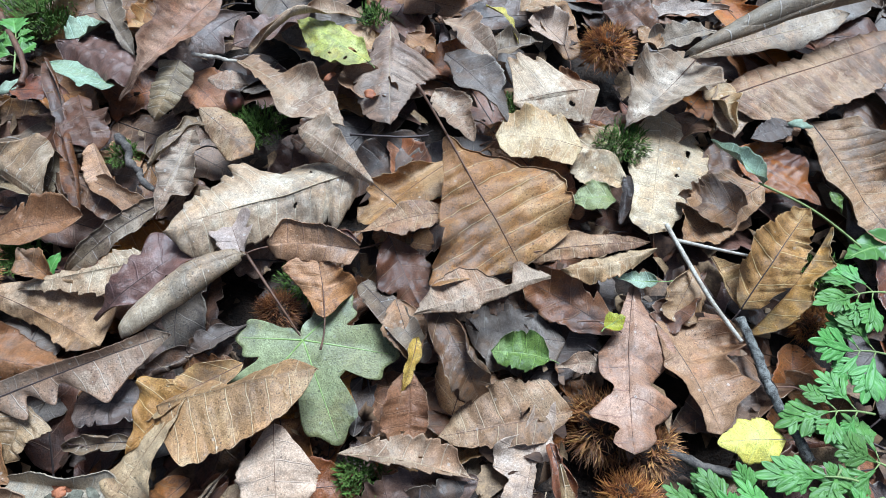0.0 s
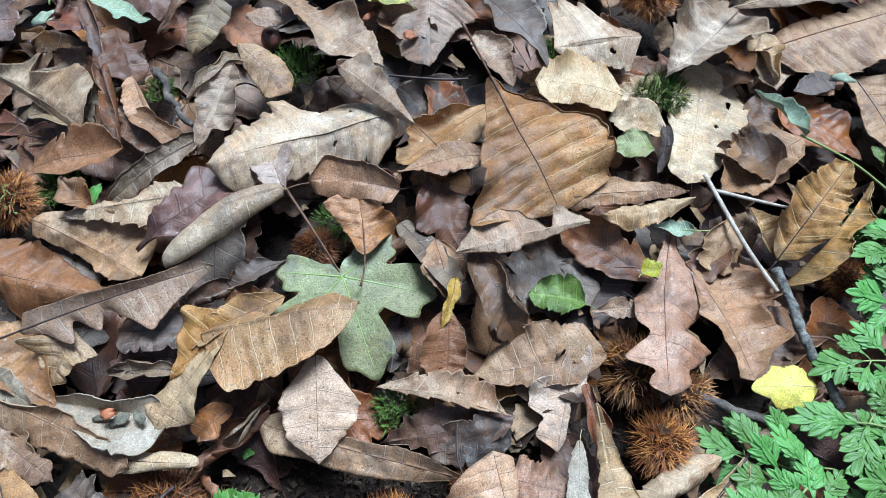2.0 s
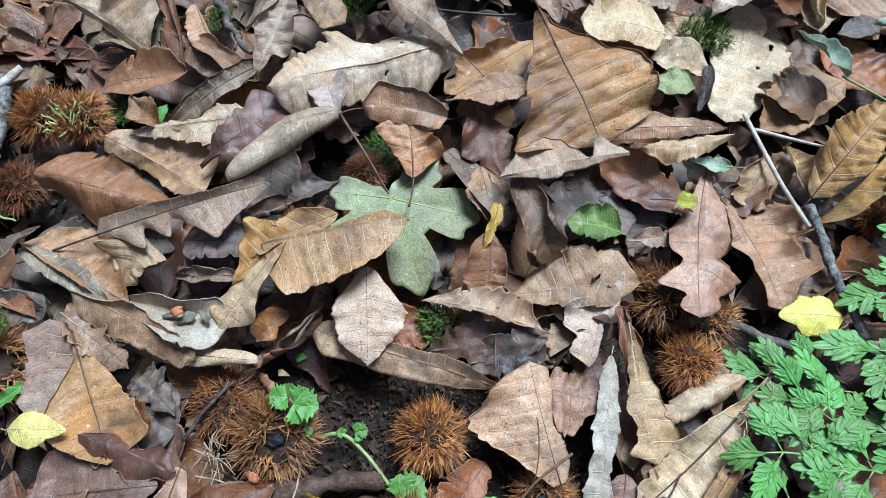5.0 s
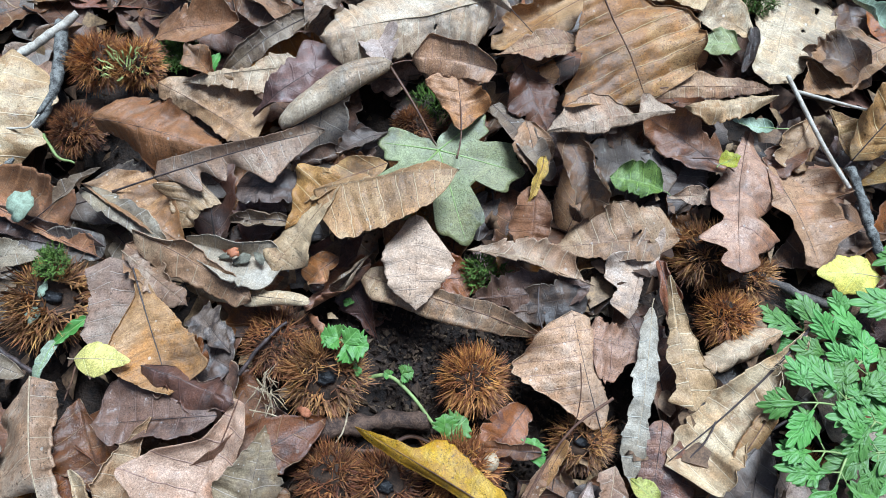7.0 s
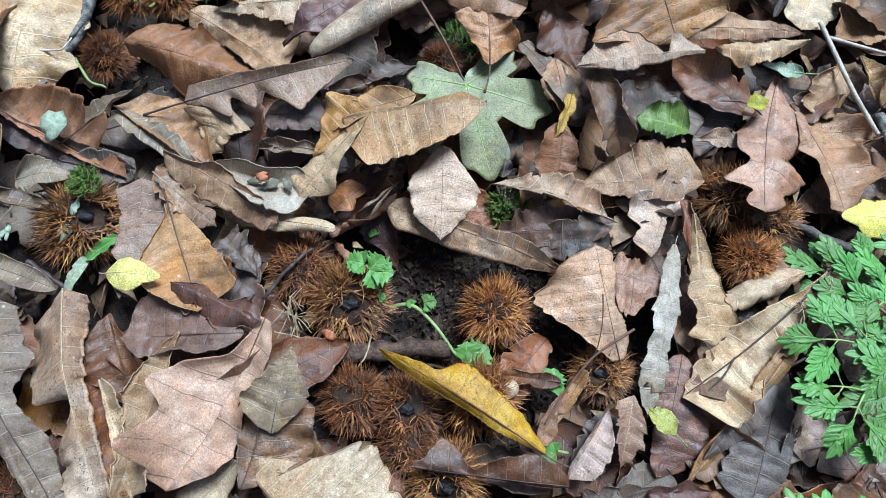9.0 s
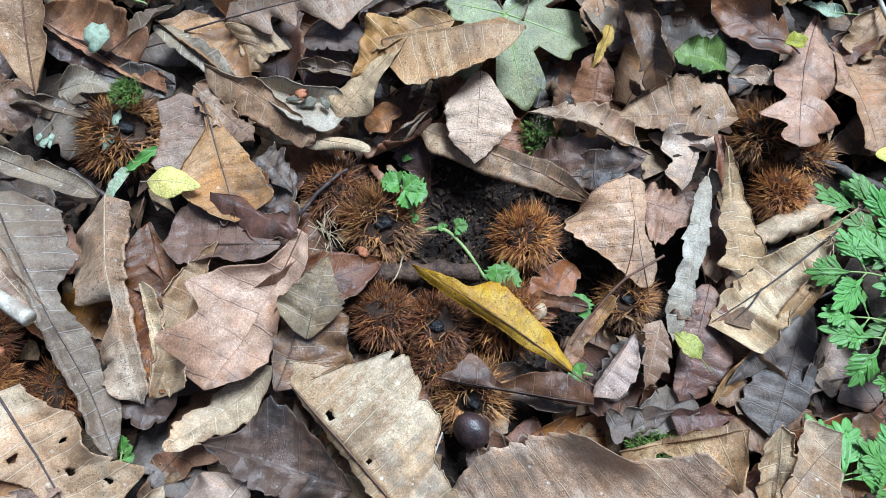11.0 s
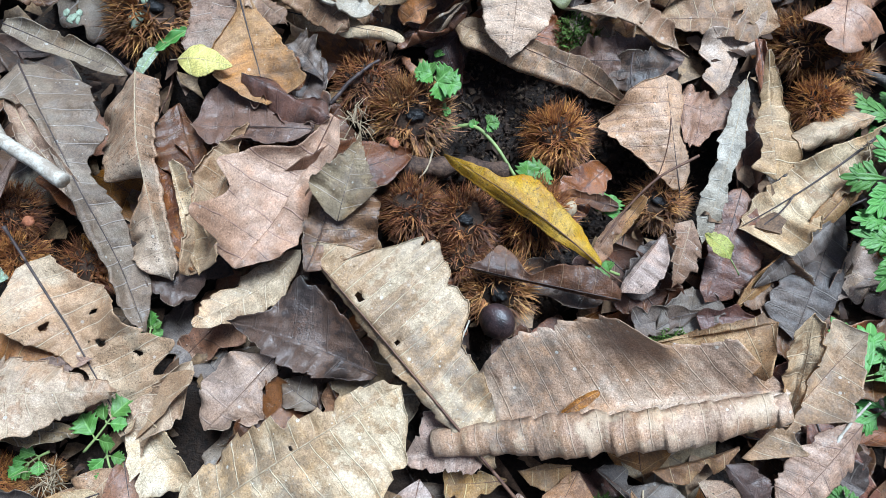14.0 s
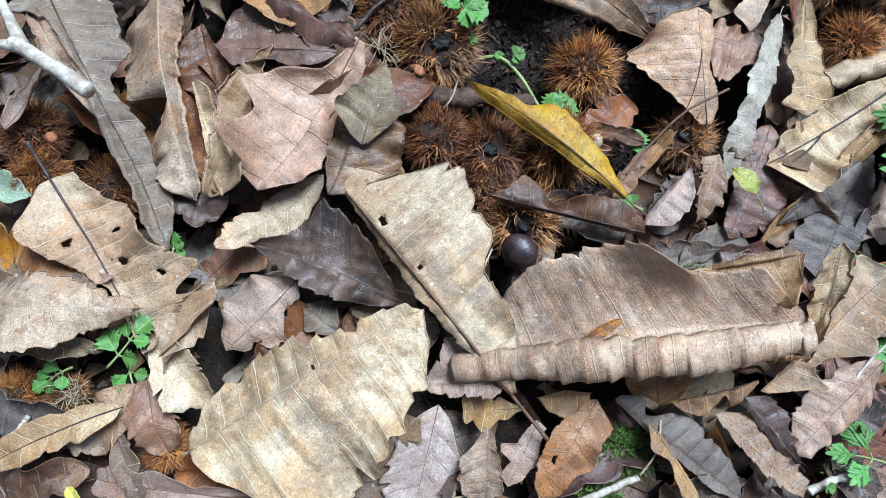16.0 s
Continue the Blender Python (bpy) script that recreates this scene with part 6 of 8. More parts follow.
shaped_leaf("chestnut", "tan", (0.122, 0.390, 0.014), (0.053, 0.370, 0.014), (27.0, 25.4, 22.7, 19.9, 17.1, 14.9, 14.0, 13.0, 12.0, 11.1, 10.1, 6.8, 0.0), (2.8, 8.9, 15.1, 30.6, 40.5, 43.1, 45.7, 48.3, 50.9, 51.9, 34.6, 17.3, 0.0), lift=(-4, 3), rib='brown', holes=((0.3, -0.5, 2.4),), teeth=1.0, crumple=0.45)
shaped_leaf("ovate", "tan", (0.108, 0.337, 0.006), (0.040, 0.342, 0.008), (21.6, 21.2, 20.7, 20.2, 19.7, 19.5, 19.5, 19.5, 19.4, 13.8, 0.0), (8.0, 23.0, 23.9, 24.8, 25.7, 26.6, 25.4, 22.6, 19.8, 17.0, 0.0), lift=(-3, 0), rib='brown', teeth=0.8, crumple=0.45)
shaped_leaf("chestnut", "pale", (0.175, 0.383, 0.002), (0.155, 0.268, -0.002), (9.2, 23.0, 31.0, 37.1, 38.3, 37.1, 36.0, 32.6, 28.2, 23.8, 19.4, 15.1, 0.0), (7.4, 13.5, 19.7, 21.3, 21.7, 22.0, 22.0, 20.7, 19.4, 18.1, 16.4, 14.7, 0.0), shear=0.2, teeth=1.0, pleat=0.7, crumple=0.5, holes=((0.3, -0.6, 3.0), (0.35, 0.5, 2.4), (0.5, -0.5, 2.0)), label='bleached chestnut leaf full of holes')
shaped_leaf("chestnut", "taupe", (0.205, 0.431, 0.012), (0.141, 0.356, 0.006), (22.2, 27.1, 33.6, 35.8, 32.3, 28.7, 25.2, 21.6, 17.5, 13.1, 8.7, 4.4, 0.0), (11.3, 16.3, 22.8, 29.3, 30.0, 29.9, 29.8, 27.6, 22.0, 16.4, 10.9, 5.4, 0.0), lift=(6, -2), teeth=1.0, rib='brown', label='greyish torn chestnut leaf end')
shaped_leaf("ovate", "red", (0.229, 0.347, 0.006), (0.282, 0.296, 0.010), (20.4, 33.8, 31.6, 29.4, 27.3, 25.1, 21.4, 16.1, 10.7, 5.4, 0.0), (4.3, 12.2, 13.9, 15.6, 17.3, 15.9, 13.8, 11.6, 8.2, 4.1, 0.0))
shaped_leaf("chestnut", "gold", (0.243, 0.314, 0.006), (0.178, 0.262, 0.000), (4.5, 13.0, 13.8, 14.7, 15.6, 16.4, 17.3, 17.3, 17.3, 17.3, 12.3, 6.2, 0.0), (23.6, 25.1, 27.1, 29.1, 28.0, 26.2, 24.3, 22.5, 20.6, 17.8, 11.9, 5.9, 0.0), lift=(3, 2), holes=((0.4, 0.4, 1.6), (0.6, -0.3, 1.2)), rib='brown')
shaped_leaf("ovate", "fawn", (-0.191, 0.449, 0.030), (-0.244, 0.340, 0.020), (4.5, 11.1, 13.3, 14.1, 13.6, 9.8, 6.1, 2.6, 1.4, 1.2, 0.0), (5.7, 15.6, 18.7, 20.5, 15.6, 14.2, 12.8, 5.7, 2.1, 1.1, 0.0), lift=(-3, 3), pleat=0.3, label='pinkish fawn oval leaf lying flat on the litter')
shaped_leaf("ovate", "mint", (-0.260, 0.364, 0.010), (-0.318, 0.380, 0.012), (9.9, 13.1, 15.0, 14.0, 13.1, 12.1, 11.2, 9.6, 6.4, 3.2, 0.0), (0.8, 2.8, 4.8, 6.0, 6.9, 7.8, 8.3, 6.2, 4.1, 2.1, 0.0), lift=(4, 0), teeth=0.8)
shaped_leaf("ovate", "mauve", (-0.241, 0.377, 0.012), (-0.319, 0.403, 0.012), (16.4, 18.0, 20.0, 22.0, 20.7, 18.5, 16.2, 14.0, 11.7, 5.9, 0.0), (3.0, 9.2, 11.7, 14.2, 16.3, 15.2, 14.1, 11.0, 7.3, 3.7, 0.0))
shaped_leaf("chestnut", "gold", (0.217, 0.386, 0.016), (0.377, 0.456, 0.030), (12.4, 15.4, 21.1, 22.2, 22.0, 21.8, 21.5, 20.8, 20.2, 18.8, 16.8, 14.8, 0.0), (24.1, 36.5, 40.5, 40.5, 39.9, 39.0, 38.1, 37.1, 35.7, 29.8, 19.9, 9.9, 0.0), lift=(-3, -4), pleat=1.2, rib='brown', crumple=0.7, label='broad golden tan chestnut leaf with bold side veins')
shaped_leaf("ovate", "gold", (0.287, 0.374, 0.012), (0.334, 0.266, 0.006), (31.9, 34.9, 38.6, 38.7, 37.2, 35.8, 32.3, 24.2, 16.2, 8.1, 0.0), (5.2, 14.9, 18.0, 21.0, 24.0, 24.8, 25.5, 24.3, 21.7, 16.9, 0.0), lift=(-2, -3), rib='dark', pleat=0.6)
shaped_leaf("ovate", "silver", (-0.237, 0.072, 0.008), (-0.168, 0.069, 0.004), (1.6, 3.2, 4.7, 4.0, 3.4, 2.7, 4.7, 7.2, 9.8, 6.2, 0.0), (4.6, 9.4, 13.7, 16.5, 19.3, 21.5, 22.2, 22.9, 22.9, 17.7, 0.0), lift=(9, 12), crumple=0.5, pleat=0.3, rim=(1, 1.5), rib='pale', label='silvery cupped leaf filled with dark rot')
shaped_leaf("oak", "tan", (-0.388, 0.095, 0.014), (-0.394, 0.189, 0.020), (11.0, 22.9, 31.8, 32.9, 34.0, 34.2, 31.6, 29.0, 20.2, 10.1, 0.0), (13.5, 19.7, 31.1, 28.0, 22.4, 24.6, 29.9, 30.1, 26.3, 16.8, 0.0), label='pale tan lobed leaf at the edge of the litter')
shaped_leaf("lance", "dark", (-0.398, 0.077, 0.006), (-0.290, 0.060, 0.004), (0.7, 2.2, 3.7, 4.8, 4.7, 4.6, 4.8, 5.4, 6.0, 3.4, 0.0), (4.4, 8.9, 12.6, 11.8, 10.9, 10.1, 8.4, 6.0, 3.6, 1.7, 0.0), lift=(4, -4), label='dark bark-like strip of rotten leaf')
shaped_leaf("chestnut", "rust", (-0.401, 0.085, 0.012), (-0.285, 0.051, 0.004), (7.6, 22.3, 26.7, 31.1, 32.5, 31.6, 30.6, 29.7, 8.3, 9.4, 10.5, 1.0, 0.0), (1.2, 2.3, 3.3, 3.8, 4.3, 4.4, 3.8, 3.1, 2.5, 1.9, 1.3, 0.6, 0.0), label='orange brown leaf with a pale film on it')
shaped_leaf("chestnut", "mouldy", (-0.028, -0.181, 0.002), (-0.076, -0.213, -0.006), (5.6, 16.1, 14.7, 13.2, 11.8, 10.4, 7.7, 3.9, 0.0), (21.1, 21.8, 22.6, 23.5, 22.5, 16.9, 11.2, 5.6, 0.0), label='flat bleached end of a huge chestnut leaf')
shaped_leaf("ovate", "lilac", (0.045, -0.035, 0.000), (0.025, -0.080, 0.004), (1.6, 6.3, 10.8, 13.6, 15.2, 14.4, 13.7, 10.4, 0.0), (0.2, 0.6, 0.9, 1.3, 1.6, 1.9, 2.0, 2.0, 0.0), lift=(3, -3), teeth=0, pleat=1.2, crumple=0.4, shear=0.3, label='pinkish grey wing-shaped leaf scrap with fine veins')
shaped_leaf("chestnut", "taupe", (0.058, -0.024, 0.006), (0.056, -0.069, 0.000), (1.6, 5.0, 8.5, 10.7, 10.9, 11.0, 11.1, 9.8, 8.4, 7.1, 5.0, 2.5, 0.0), (9.8, 9.3, 8.6, 7.9, 7.2, 6.6, 6.0, 5.3, 4.7, 3.7, 2.4, 1.2, 0.0), lift=(-2, 3), teeth=1.8, crumple=0.5, rim=(0, 1))
shaped_leaf("ovate", "red", (0.089, 0.009, -0.004), (0.082, -0.069, -0.010), (4.5, 14.5, 18.0, 21.4, 24.9, 24.7, 23.7, 22.7, 18.8, 13.9, 0.0), (4.5, 11.2, 12.1, 11.1, 10.1, 9.4, 8.7, 8.0, 7.0, 5.8, 0.0), pleat=0.4, crumple=0.4, rib='dark', label='wet reddish brown leaf under a pale strip')
shaped_leaf("lance", "slate", (0.147, 0.002, 0.000), (0.107, -0.053, -0.004), (3.7, 7.3, 10.6, 10.6, 10.6, 10.7, 9.4, 7.7, 5.9, 3.2, 0.0), (0.8, 2.1, 3.4, 4.7, 4.9, 4.6, 4.2, 3.9, 2.9, 1.5, 0.0), lift=(-3, 3), pleat=0.8, crumple=0.5, label='mottled dark grey leaf strip beside a pale leaf')
shaped_leaf("chestnut", "slate", (0.153, 0.017, -0.008), (0.140, -0.077, -0.012), (3.4, 6.7, 9.9, 11.5, 13.1, 14.8, 16.0, 16.4, 16.7, 15.6, 11.0, 6.5, 0.0), (2.0, 5.1, 8.2, 11.3, 14.2, 16.7, 19.2, 21.4, 22.3, 23.2, 23.9, 17.0, 0.0), lift=(4, 4), shear=0.5, teeth=0.3, rib='dark', thick=1.2, pleat=1.0, crumple=0.4, label='dark slate grey chestnut leaf folded along its midrib')
shaped_leaf("oak", "lilac", (0.195, -0.008, -0.010), (0.160, -0.034, -0.010), (3.2, 6.3, 9.2, 9.1, 8.9, 8.7, 8.5, 10.8, 13.6, 16.5, 16.2, 11.4, 0.0), (3.7, 12.2, 15.2, 14.1, 13.0, 11.9, 11.3, 14.8, 16.1, 13.2, 10.3, 5.6, 0.0), pleat=0.2, crumple=0.4, rib='brown', label='greyish lilac oak leaf under green herbs')
shaped_leaf("oak", "mauve", (0.077, -0.079, -0.008), (0.116, -0.070, -0.008), (1.7, 4.5, 4.4, 3.7, 3.5, 4.9, 6.3, 7.7, 5.3, 2.8, 1.5, 0.8, 0.0), (13.6, 14.1, 14.0, 9.1, 8.4, 8.8, 9.2, 8.9, 7.0, 5.2, 3.4, 1.7, 0.0), lift=(3, 3), pleat=0.4, crumple=0.4, rib='dark', label='dark mauve leaf with pointed lobes')
shaped_leaf("ovate", "grey", (-0.210, 0.384, 0.022), (-0.218, 0.329, 0.016), (12.3, 12.7, 13.2, 12.5, 11.8, 11.1, 9.5, 6.8, 4.1, 2.0, 0.0), (14.1, 14.2, 14.5, 14.7, 14.9, 14.8, 13.8, 12.8, 11.8, 6.3, 0.0), lift=(-9, -9), pleat=1.2, crumple=0.6, label='dull brown leaf bent like a roof')
shaped_leaf("ovate", "gold", (-0.185, 0.340, 0.020), (-0.139, 0.306, 0.014), (4.0, 11.7, 13.3, 14.9, 16.0, 14.9, 13.8, 12.7, 11.5, 5.7, 0.0), (1.4, 5.2, 9.0, 10.5, 11.8, 13.1, 14.2, 15.2, 16.3, 10.4, 0.0), lift=(-4, -4), pleat=0.8, crumple=0.5, rib='dark', label='golden brown leaf with a dark midrib')
shaped_leaf("oak", "brown", (-0.279, 0.346, 0.018), (-0.254, 0.301, 0.012), (2.4, 6.3, 6.3, 5.5, 4.8, 16.5, 14.1, 11.6, 11.4, 12.6, 11.4, 8.6, 0.0), (4.4, 11.3, 11.8, 11.0, 12.7, 17.2, 18.6, 18.0, 17.3, 16.6, 11.6, 5.8, 0.0), lift=(-6, -3), pleat=0.5, crumple=0.6, label='dark brown crumpled oak leaf')
shaped_leaf("lance", "pink", (-0.252, 0.301, 0.022), (-0.228, 0.263, 0.014), (0.3, 0.7, 1.2, 1.6, 1.7, 1.7, 1.7, 1.7, 1.3, 0.7, 0.0), (3.7, 8.8, 11.3, 12.3, 13.3, 14.3, 14.1, 13.1, 12.2, 7.3, 0.0), lift=(-6, -3), teeth=1.0, crumple=0.5, label='small pinkish leaf flap')
shaped_leaf("chestnut", "brown", (-0.277, 0.280, 0.012), (-0.204, 0.244, 0.008), (2.2, 6.1, 5.6, 5.2, 4.8, 4.3, 6.0, 8.0, 9.9, 7.6, 5.0, 2.5, 0.0), (4.6, 12.4, 12.7, 12.4, 12.0, 12.2, 13.1, 13.9, 13.0, 11.2, 9.5, 4.9, 0.0), lift=(-3, -4), pleat=0.6, crumple=0.6, holes=((0.3, 0.4, 2.0),))
shaped_leaf("ovate", "ochre", (-0.219, 0.448, 0.018), (-0.260, 0.413, 0.014), (2.7, 9.3, 15.9, 17.7, 17.3, 16.9, 16.0, 13.7, 0.0), (8.5, 22.1, 24.2, 24.1, 24.0, 23.8, 21.3, 15.9, 0.0), pleat=0.3, crumple=0.4, holes=((0.55, 0.1, 2.4),), label='golden brown leaf with a round hole under a fawn leaf')
shaped_leaf("lance", "taupe", (-0.186, 0.370, 0.018), (-0.156, 0.372, 0.012), (3.7, 7.2, 10.6, 11.2, 11.9, 12.6, 12.3, 11.1, 9.8, 5.7, 0.0), (1.1, 3.8, 6.6, 7.9, 8.5, 8.4, 6.5, 4.7, 2.8, 1.4, 0.0), lift=(-4, -3), crumple=0.4, label='small curved leaf flap over a nut')
shaped_leaf("ovate", "taupe", (-0.280, 0.052, 0.014), (-0.261, -0.009, 0.008), (14.4, 16.2, 19.0, 19.4, 17.5, 15.5, 13.6, 11.5, 9.4, 7.2, 0.0), (15.1, 14.6, 13.9, 13.3, 13.0, 15.0, 16.9, 17.2, 17.2, 11.8, 0.0), lift=(0, -2), pleat=0.6, crumple=0.4, rib='pale', thick=0.4, label='grey-brown bleached leaf with a square end')
shaped_leaf("ovate", "fawn", (-0.260, 0.046, 0.020), (-0.215, -0.027, 0.016), (1.9, 5.1, 8.4, 11.6, 15.6, 19.7, 23.1, 24.7, 26.1, 26.1, 0.0), (0.6, 1.9, 3.2, 13.2, 22.5, 27.5, 27.4, 24.3, 18.3, 11.5, 0.0), lift=(-3, -2), rib='dark', thick=2.0, pleat=0.8, crumple=0.5, rim=(0, 0.8), label='tan-brown leaf with a thick dark midrib')
shaped_leaf("chestnut", "taupe", (-0.271, 0.056, 0.020), (-0.220, 0.028, 0.018), (2.8, 7.7, 6.3, 5.0, 3.7, 2.3, 2.6, 3.5, 4.5, 5.4, 6.3, 3.2, 0.0), (0.9, 2.8, 4.7, 6.5, 7.7, 8.9, 10.1, 10.0, 9.4, 8.9, 8.3, 4.1, 0.0), lift=(-3, -2), teeth=2.0, crumple=0.5, label='torn grey-brown strip of leaf')
shaped_leaf("lance", "fawn", (0.018, -0.028, 0.002), (0.004, -0.066, -0.004), (1.0, 3.0, 5.0, 5.7, 3.5, 5.0, 7.5, 8.2, 7.0, 5.7, 0.0), (0.6, 1.8, 3.0, 4.0, 3.9, 3.8, 3.7, 3.4, 2.3, 1.1, 0.0), lift=(-2, 0), crumple=0.4, label='small fawn leaf with a long bent stalk')
shaped_leaf("chestnut", "taupe", (-0.032, -0.222, 0.000), (-0.022, -0.263, -0.002), (1.6, 3.0, 4.3, 5.4, 6.3, 7.3, 8.1, 8.6, 9.1, 9.6, 8.6, 4.3, 0.0), (2.1, 5.1, 9.8, 15.2, 15.6, 15.6, 15.6, 15.6, 15.1, 13.7, 12.4, 11.0, 0.0), lift=(2, 0), teeth=1.4, crumple=0.5)
shaped_leaf("oak", "lilac", (-0.004, -0.210, -0.004), (-0.011, -0.251, -0.004), (5.1, 5.3, 5.5, 5.8, 6.0, 6.3, 7.1, 8.0, 8.9, 9.8, 8.8, 7.4, 6.6, 6.3, 6.1, 5.5, 3.7, 1.8, 0.0), (1.6, 2.5, 3.4, 4.2, 4.8, 5.3, 5.7, 6.3, 13.7, 13.4, 13.0, 8.3, 4.8, 5.5, 6.2, 6.9, 7.5, 4.5, 0.0), pleat=0.2, crumple=0.35, rib='brown', label='greyish lilac lobed oak leaf on the litter')
shaped_leaf("chestnut", "fawn", (0.024, -0.188, 0.004), (0.008, -0.254, 0.000), (16.2, 15.7, 15.1, 15.0, 16.3, 17.6, 15.5, 12.1, 9.2, 9.4, 8.7, 4.3, 0.0), (3.3, 6.6, 9.9, 12.7, 14.1, 13.7, 13.3, 12.9, 12.1, 10.9, 9.7, 4.9, 0.0), lift=(-3, 2), teeth=0.8, crumple=0.5, rib='brown', holes=((0.6, 0.4, 2.4),))
shaped_leaf("lance", "gold", (0.019, -0.186, 0.006), (-0.010, -0.197, 0.006), (9.1, 10.2, 11.5, 12.8, 13.9, 12.6, 11.2, 9.9, 8.2, 4.1, 0.0), (0.6, 1.2, 1.9, 2.5, 3.2, 3.8, 3.0, 2.3, 1.5, 0.8, 0.0), lift=(-4, 4), crumple=0.4, label='small golden curl of leaf under a rolled leaf')
shaped_leaf("chestnut", "taupe", (0.093, -0.176, 0.002), (0.156, -0.208, -0.004), (3.8, 9.7, 11.1, 11.4, 11.7, 11.5, 11.0, 10.5, 10.0, 9.6, 9.3, 9.0, 0.0), (1.8, 3.7, 5.4, 6.0, 6.6, 7.2, 7.8, 7.1, 6.5, 5.9, 4.6, 2.3, 0.0), lift=(-4, 3), teeth=1.6, crumple=0.5)
shaped_leaf("chestnut", "dark", (0.106, -0.162, 0.004), (0.151, -0.193, 0.000), (10.7, 11.2, 12.3, 13.4, 12.5, 9.6, 6.8, 5.6, 4.4, 3.2, 2.1, 1.1, 0.0), (1.3, 2.3, 3.4, 3.7, 3.6, 3.5, 3.5, 3.4, 2.9, 2.1, 1.4, 0.7, 0.0), lift=(2, -2), teeth=2.2, crumple=0.5, label='dark wet toothed leaf beside a pale leaf')
shaped_leaf("ovate", "slate", (0.036, -0.185, -0.004), (0.122, -0.219, -0.006), (5.2, 11.8, 4.4, 15.2, 19.5, 18.3, 17.2, 15.5, 13.1, 7.8, 0.0), (0.6, 1.4, 2.2, 3.0, 3.8, 4.6, 5.4, 5.8, 5.9, 3.5, 0.0), lift=(2, 3), pleat=0.8, crumple=0.4, rib='brown', label='slate grey leaf with a brown midrib')
shaped_leaf("lance", "gold", (0.056, -0.191, 0.004), (0.097, -0.227, 0.000), (0.5, 1.0, 1.4, 1.5, 1.6, 1.7, 1.8, 1.8, 1.9, 1.3, 0.0), (1.4, 5.1, 8.7, 6.8, 3.7, 4.0, 6.5, 7.1, 7.8, 4.5, 0.0), lift=(-3, 3), crumple=0.4)
shaped_leaf("chestnut", "pink", (0.179, -0.118, 0.006), (0.142, -0.186, 0.000), (2.1, 6.5, 10.9, 14.1, 13.6, 13.1, 12.6, 12.1, 11.2, 10.3, 9.3, 8.5, 0.0), (4.4, 10.7, 13.7, 15.4, 17.1, 18.3, 17.6, 17.0, 16.3, 14.7, 10.2, 5.8, 0.0), lift=(-3, -2), teeth=1.0, crumple=0.5, pleat=1.0, rib='brown')
shaped_leaf("ovate", "tan", (0.221, 0.406, 0.012), (0.227, 0.354, 0.008), (2.0, 7.0, 12.1, 13.2, 13.1, 13.0, 12.9, 12.6, 8.4, 4.2, 0.0), (2.0, 5.8, 9.6, 13.3, 13.9, 14.4, 15.0, 15.5, 12.0, 6.0, 0.0), lift=(-3, 3), crumple=0.5, rim=(1, 0), label='small tan leaf curled at its edge')
shaped_leaf("chestnut", "tan", (0.147, 0.363, 0.000), (0.098, 0.319, 0.000), (2.5, 7.6, 12.7, 17.0, 17.7, 18.4, 19.1, 19.8, 20.5, 21.2, 14.3, 7.1, 0.0), (6.4, 18.3, 18.0, 17.8, 17.6, 17.3, 17.1, 16.0, 12.8, 9.6, 6.4, 3.2, 0.0), lift=(-2, 0), teeth=1.6, crumple=0.5, label='torn tan leaf under bleached leaves')
shaped_leaf("ovate", "slate", (0.272, 0.368, 0.014), (0.236, 0.350, 0.014), (1.6, 5.8, 10.0, 10.8, 10.9, 11.0, 11.1, 11.1, 8.9, 4.5, 0.0), (1.3, 4.2, 7.0, 8.8, 8.5, 8.2, 7.9, 7.3, 4.9, 2.4, 0.0), crumple=0.4)
shaped_leaf("ovate", "brown", (0.358, 0.419, 0.010), (0.315, 0.370, 0.006), (2.6, 8.1, 13.5, 17.8, 18.4, 19.0, 19.6, 20.2, 19.5, 14.7, 0.0), (2.0, 6.0, 10.1, 13.4, 12.5, 11.7, 10.8, 8.5, 5.7, 2.8, 0.0), crumple=0.4, pleat=0.4)
shaped_leaf("chestnut", "taupe", (0.199, 0.430, 0.014), (0.339, 0.484, 0.022), (2.0, 5.3, 8.6, 12.0, 15.1, 18.0, 21.0, 23.9, 22.2, 19.6, 15.7, 7.8, 0.0), (1.4, 4.3, 7.2, 10.1, 13.0, 15.9, 18.7, 18.1, 16.3, 14.6, 12.8, 7.7, 0.0), lift=(3, -3), crumple=0.5, teeth=0.4, rib='pale', label='broad grey-brown leaf with one side rolled up')

# upper ground: leaves round the golden leaf and the maple leaf
leaf("ovate", "ochre", (0.008, 0.261, 0.024), (-0.054, 0.241, 0.023), 0.0132, fold=10, curl=10, stalk=0.0)
leaf("chestnut", "fawn", (0.008, 0.316, 0.008), (-0.053, 0.255, 0.008), 0.0256, fold=4, curl=10, stalk=0.0)
leaf("ovate", "brown", (-0.033, 0.245, 0.016), (-0.007, 0.197, 0.005), 0.0201, fold=-14, curl=-20, stalk=0.0039)
leaf("lance", "lilac", (-0.126, 0.216, 0.026), (-0.146, 0.25, 0.02), 0.0152, stalk=0.0)
palm_leaf("maple", (-0.082, 0.169, 0.004), (-0.051, 0.106, -0.008), 1.0, (-0.129, 0.225, 0.020), "dull green field maple leaf with dark specks and five blunt lobes")
leaf("chestnut", "red", (0.132, 0.193, -0.009), (0.063, 0.226, -0.002), 0.0189, fold=6, curl=10, stalk=0.0, pleat=0.6)
leaf("chestnut", "brown", (0.001, 0.197, 0.016), (0.036, 0.14, -0.008), 0.0204, fold=10, curl=(50, 20), stalk=0.0)
leaf("ovate", "pale", (0.122, 0.171, -0.009), (0.086, 0.166, -0.009), 0.0084, fold=10, curl=40, stalk=0.0038)
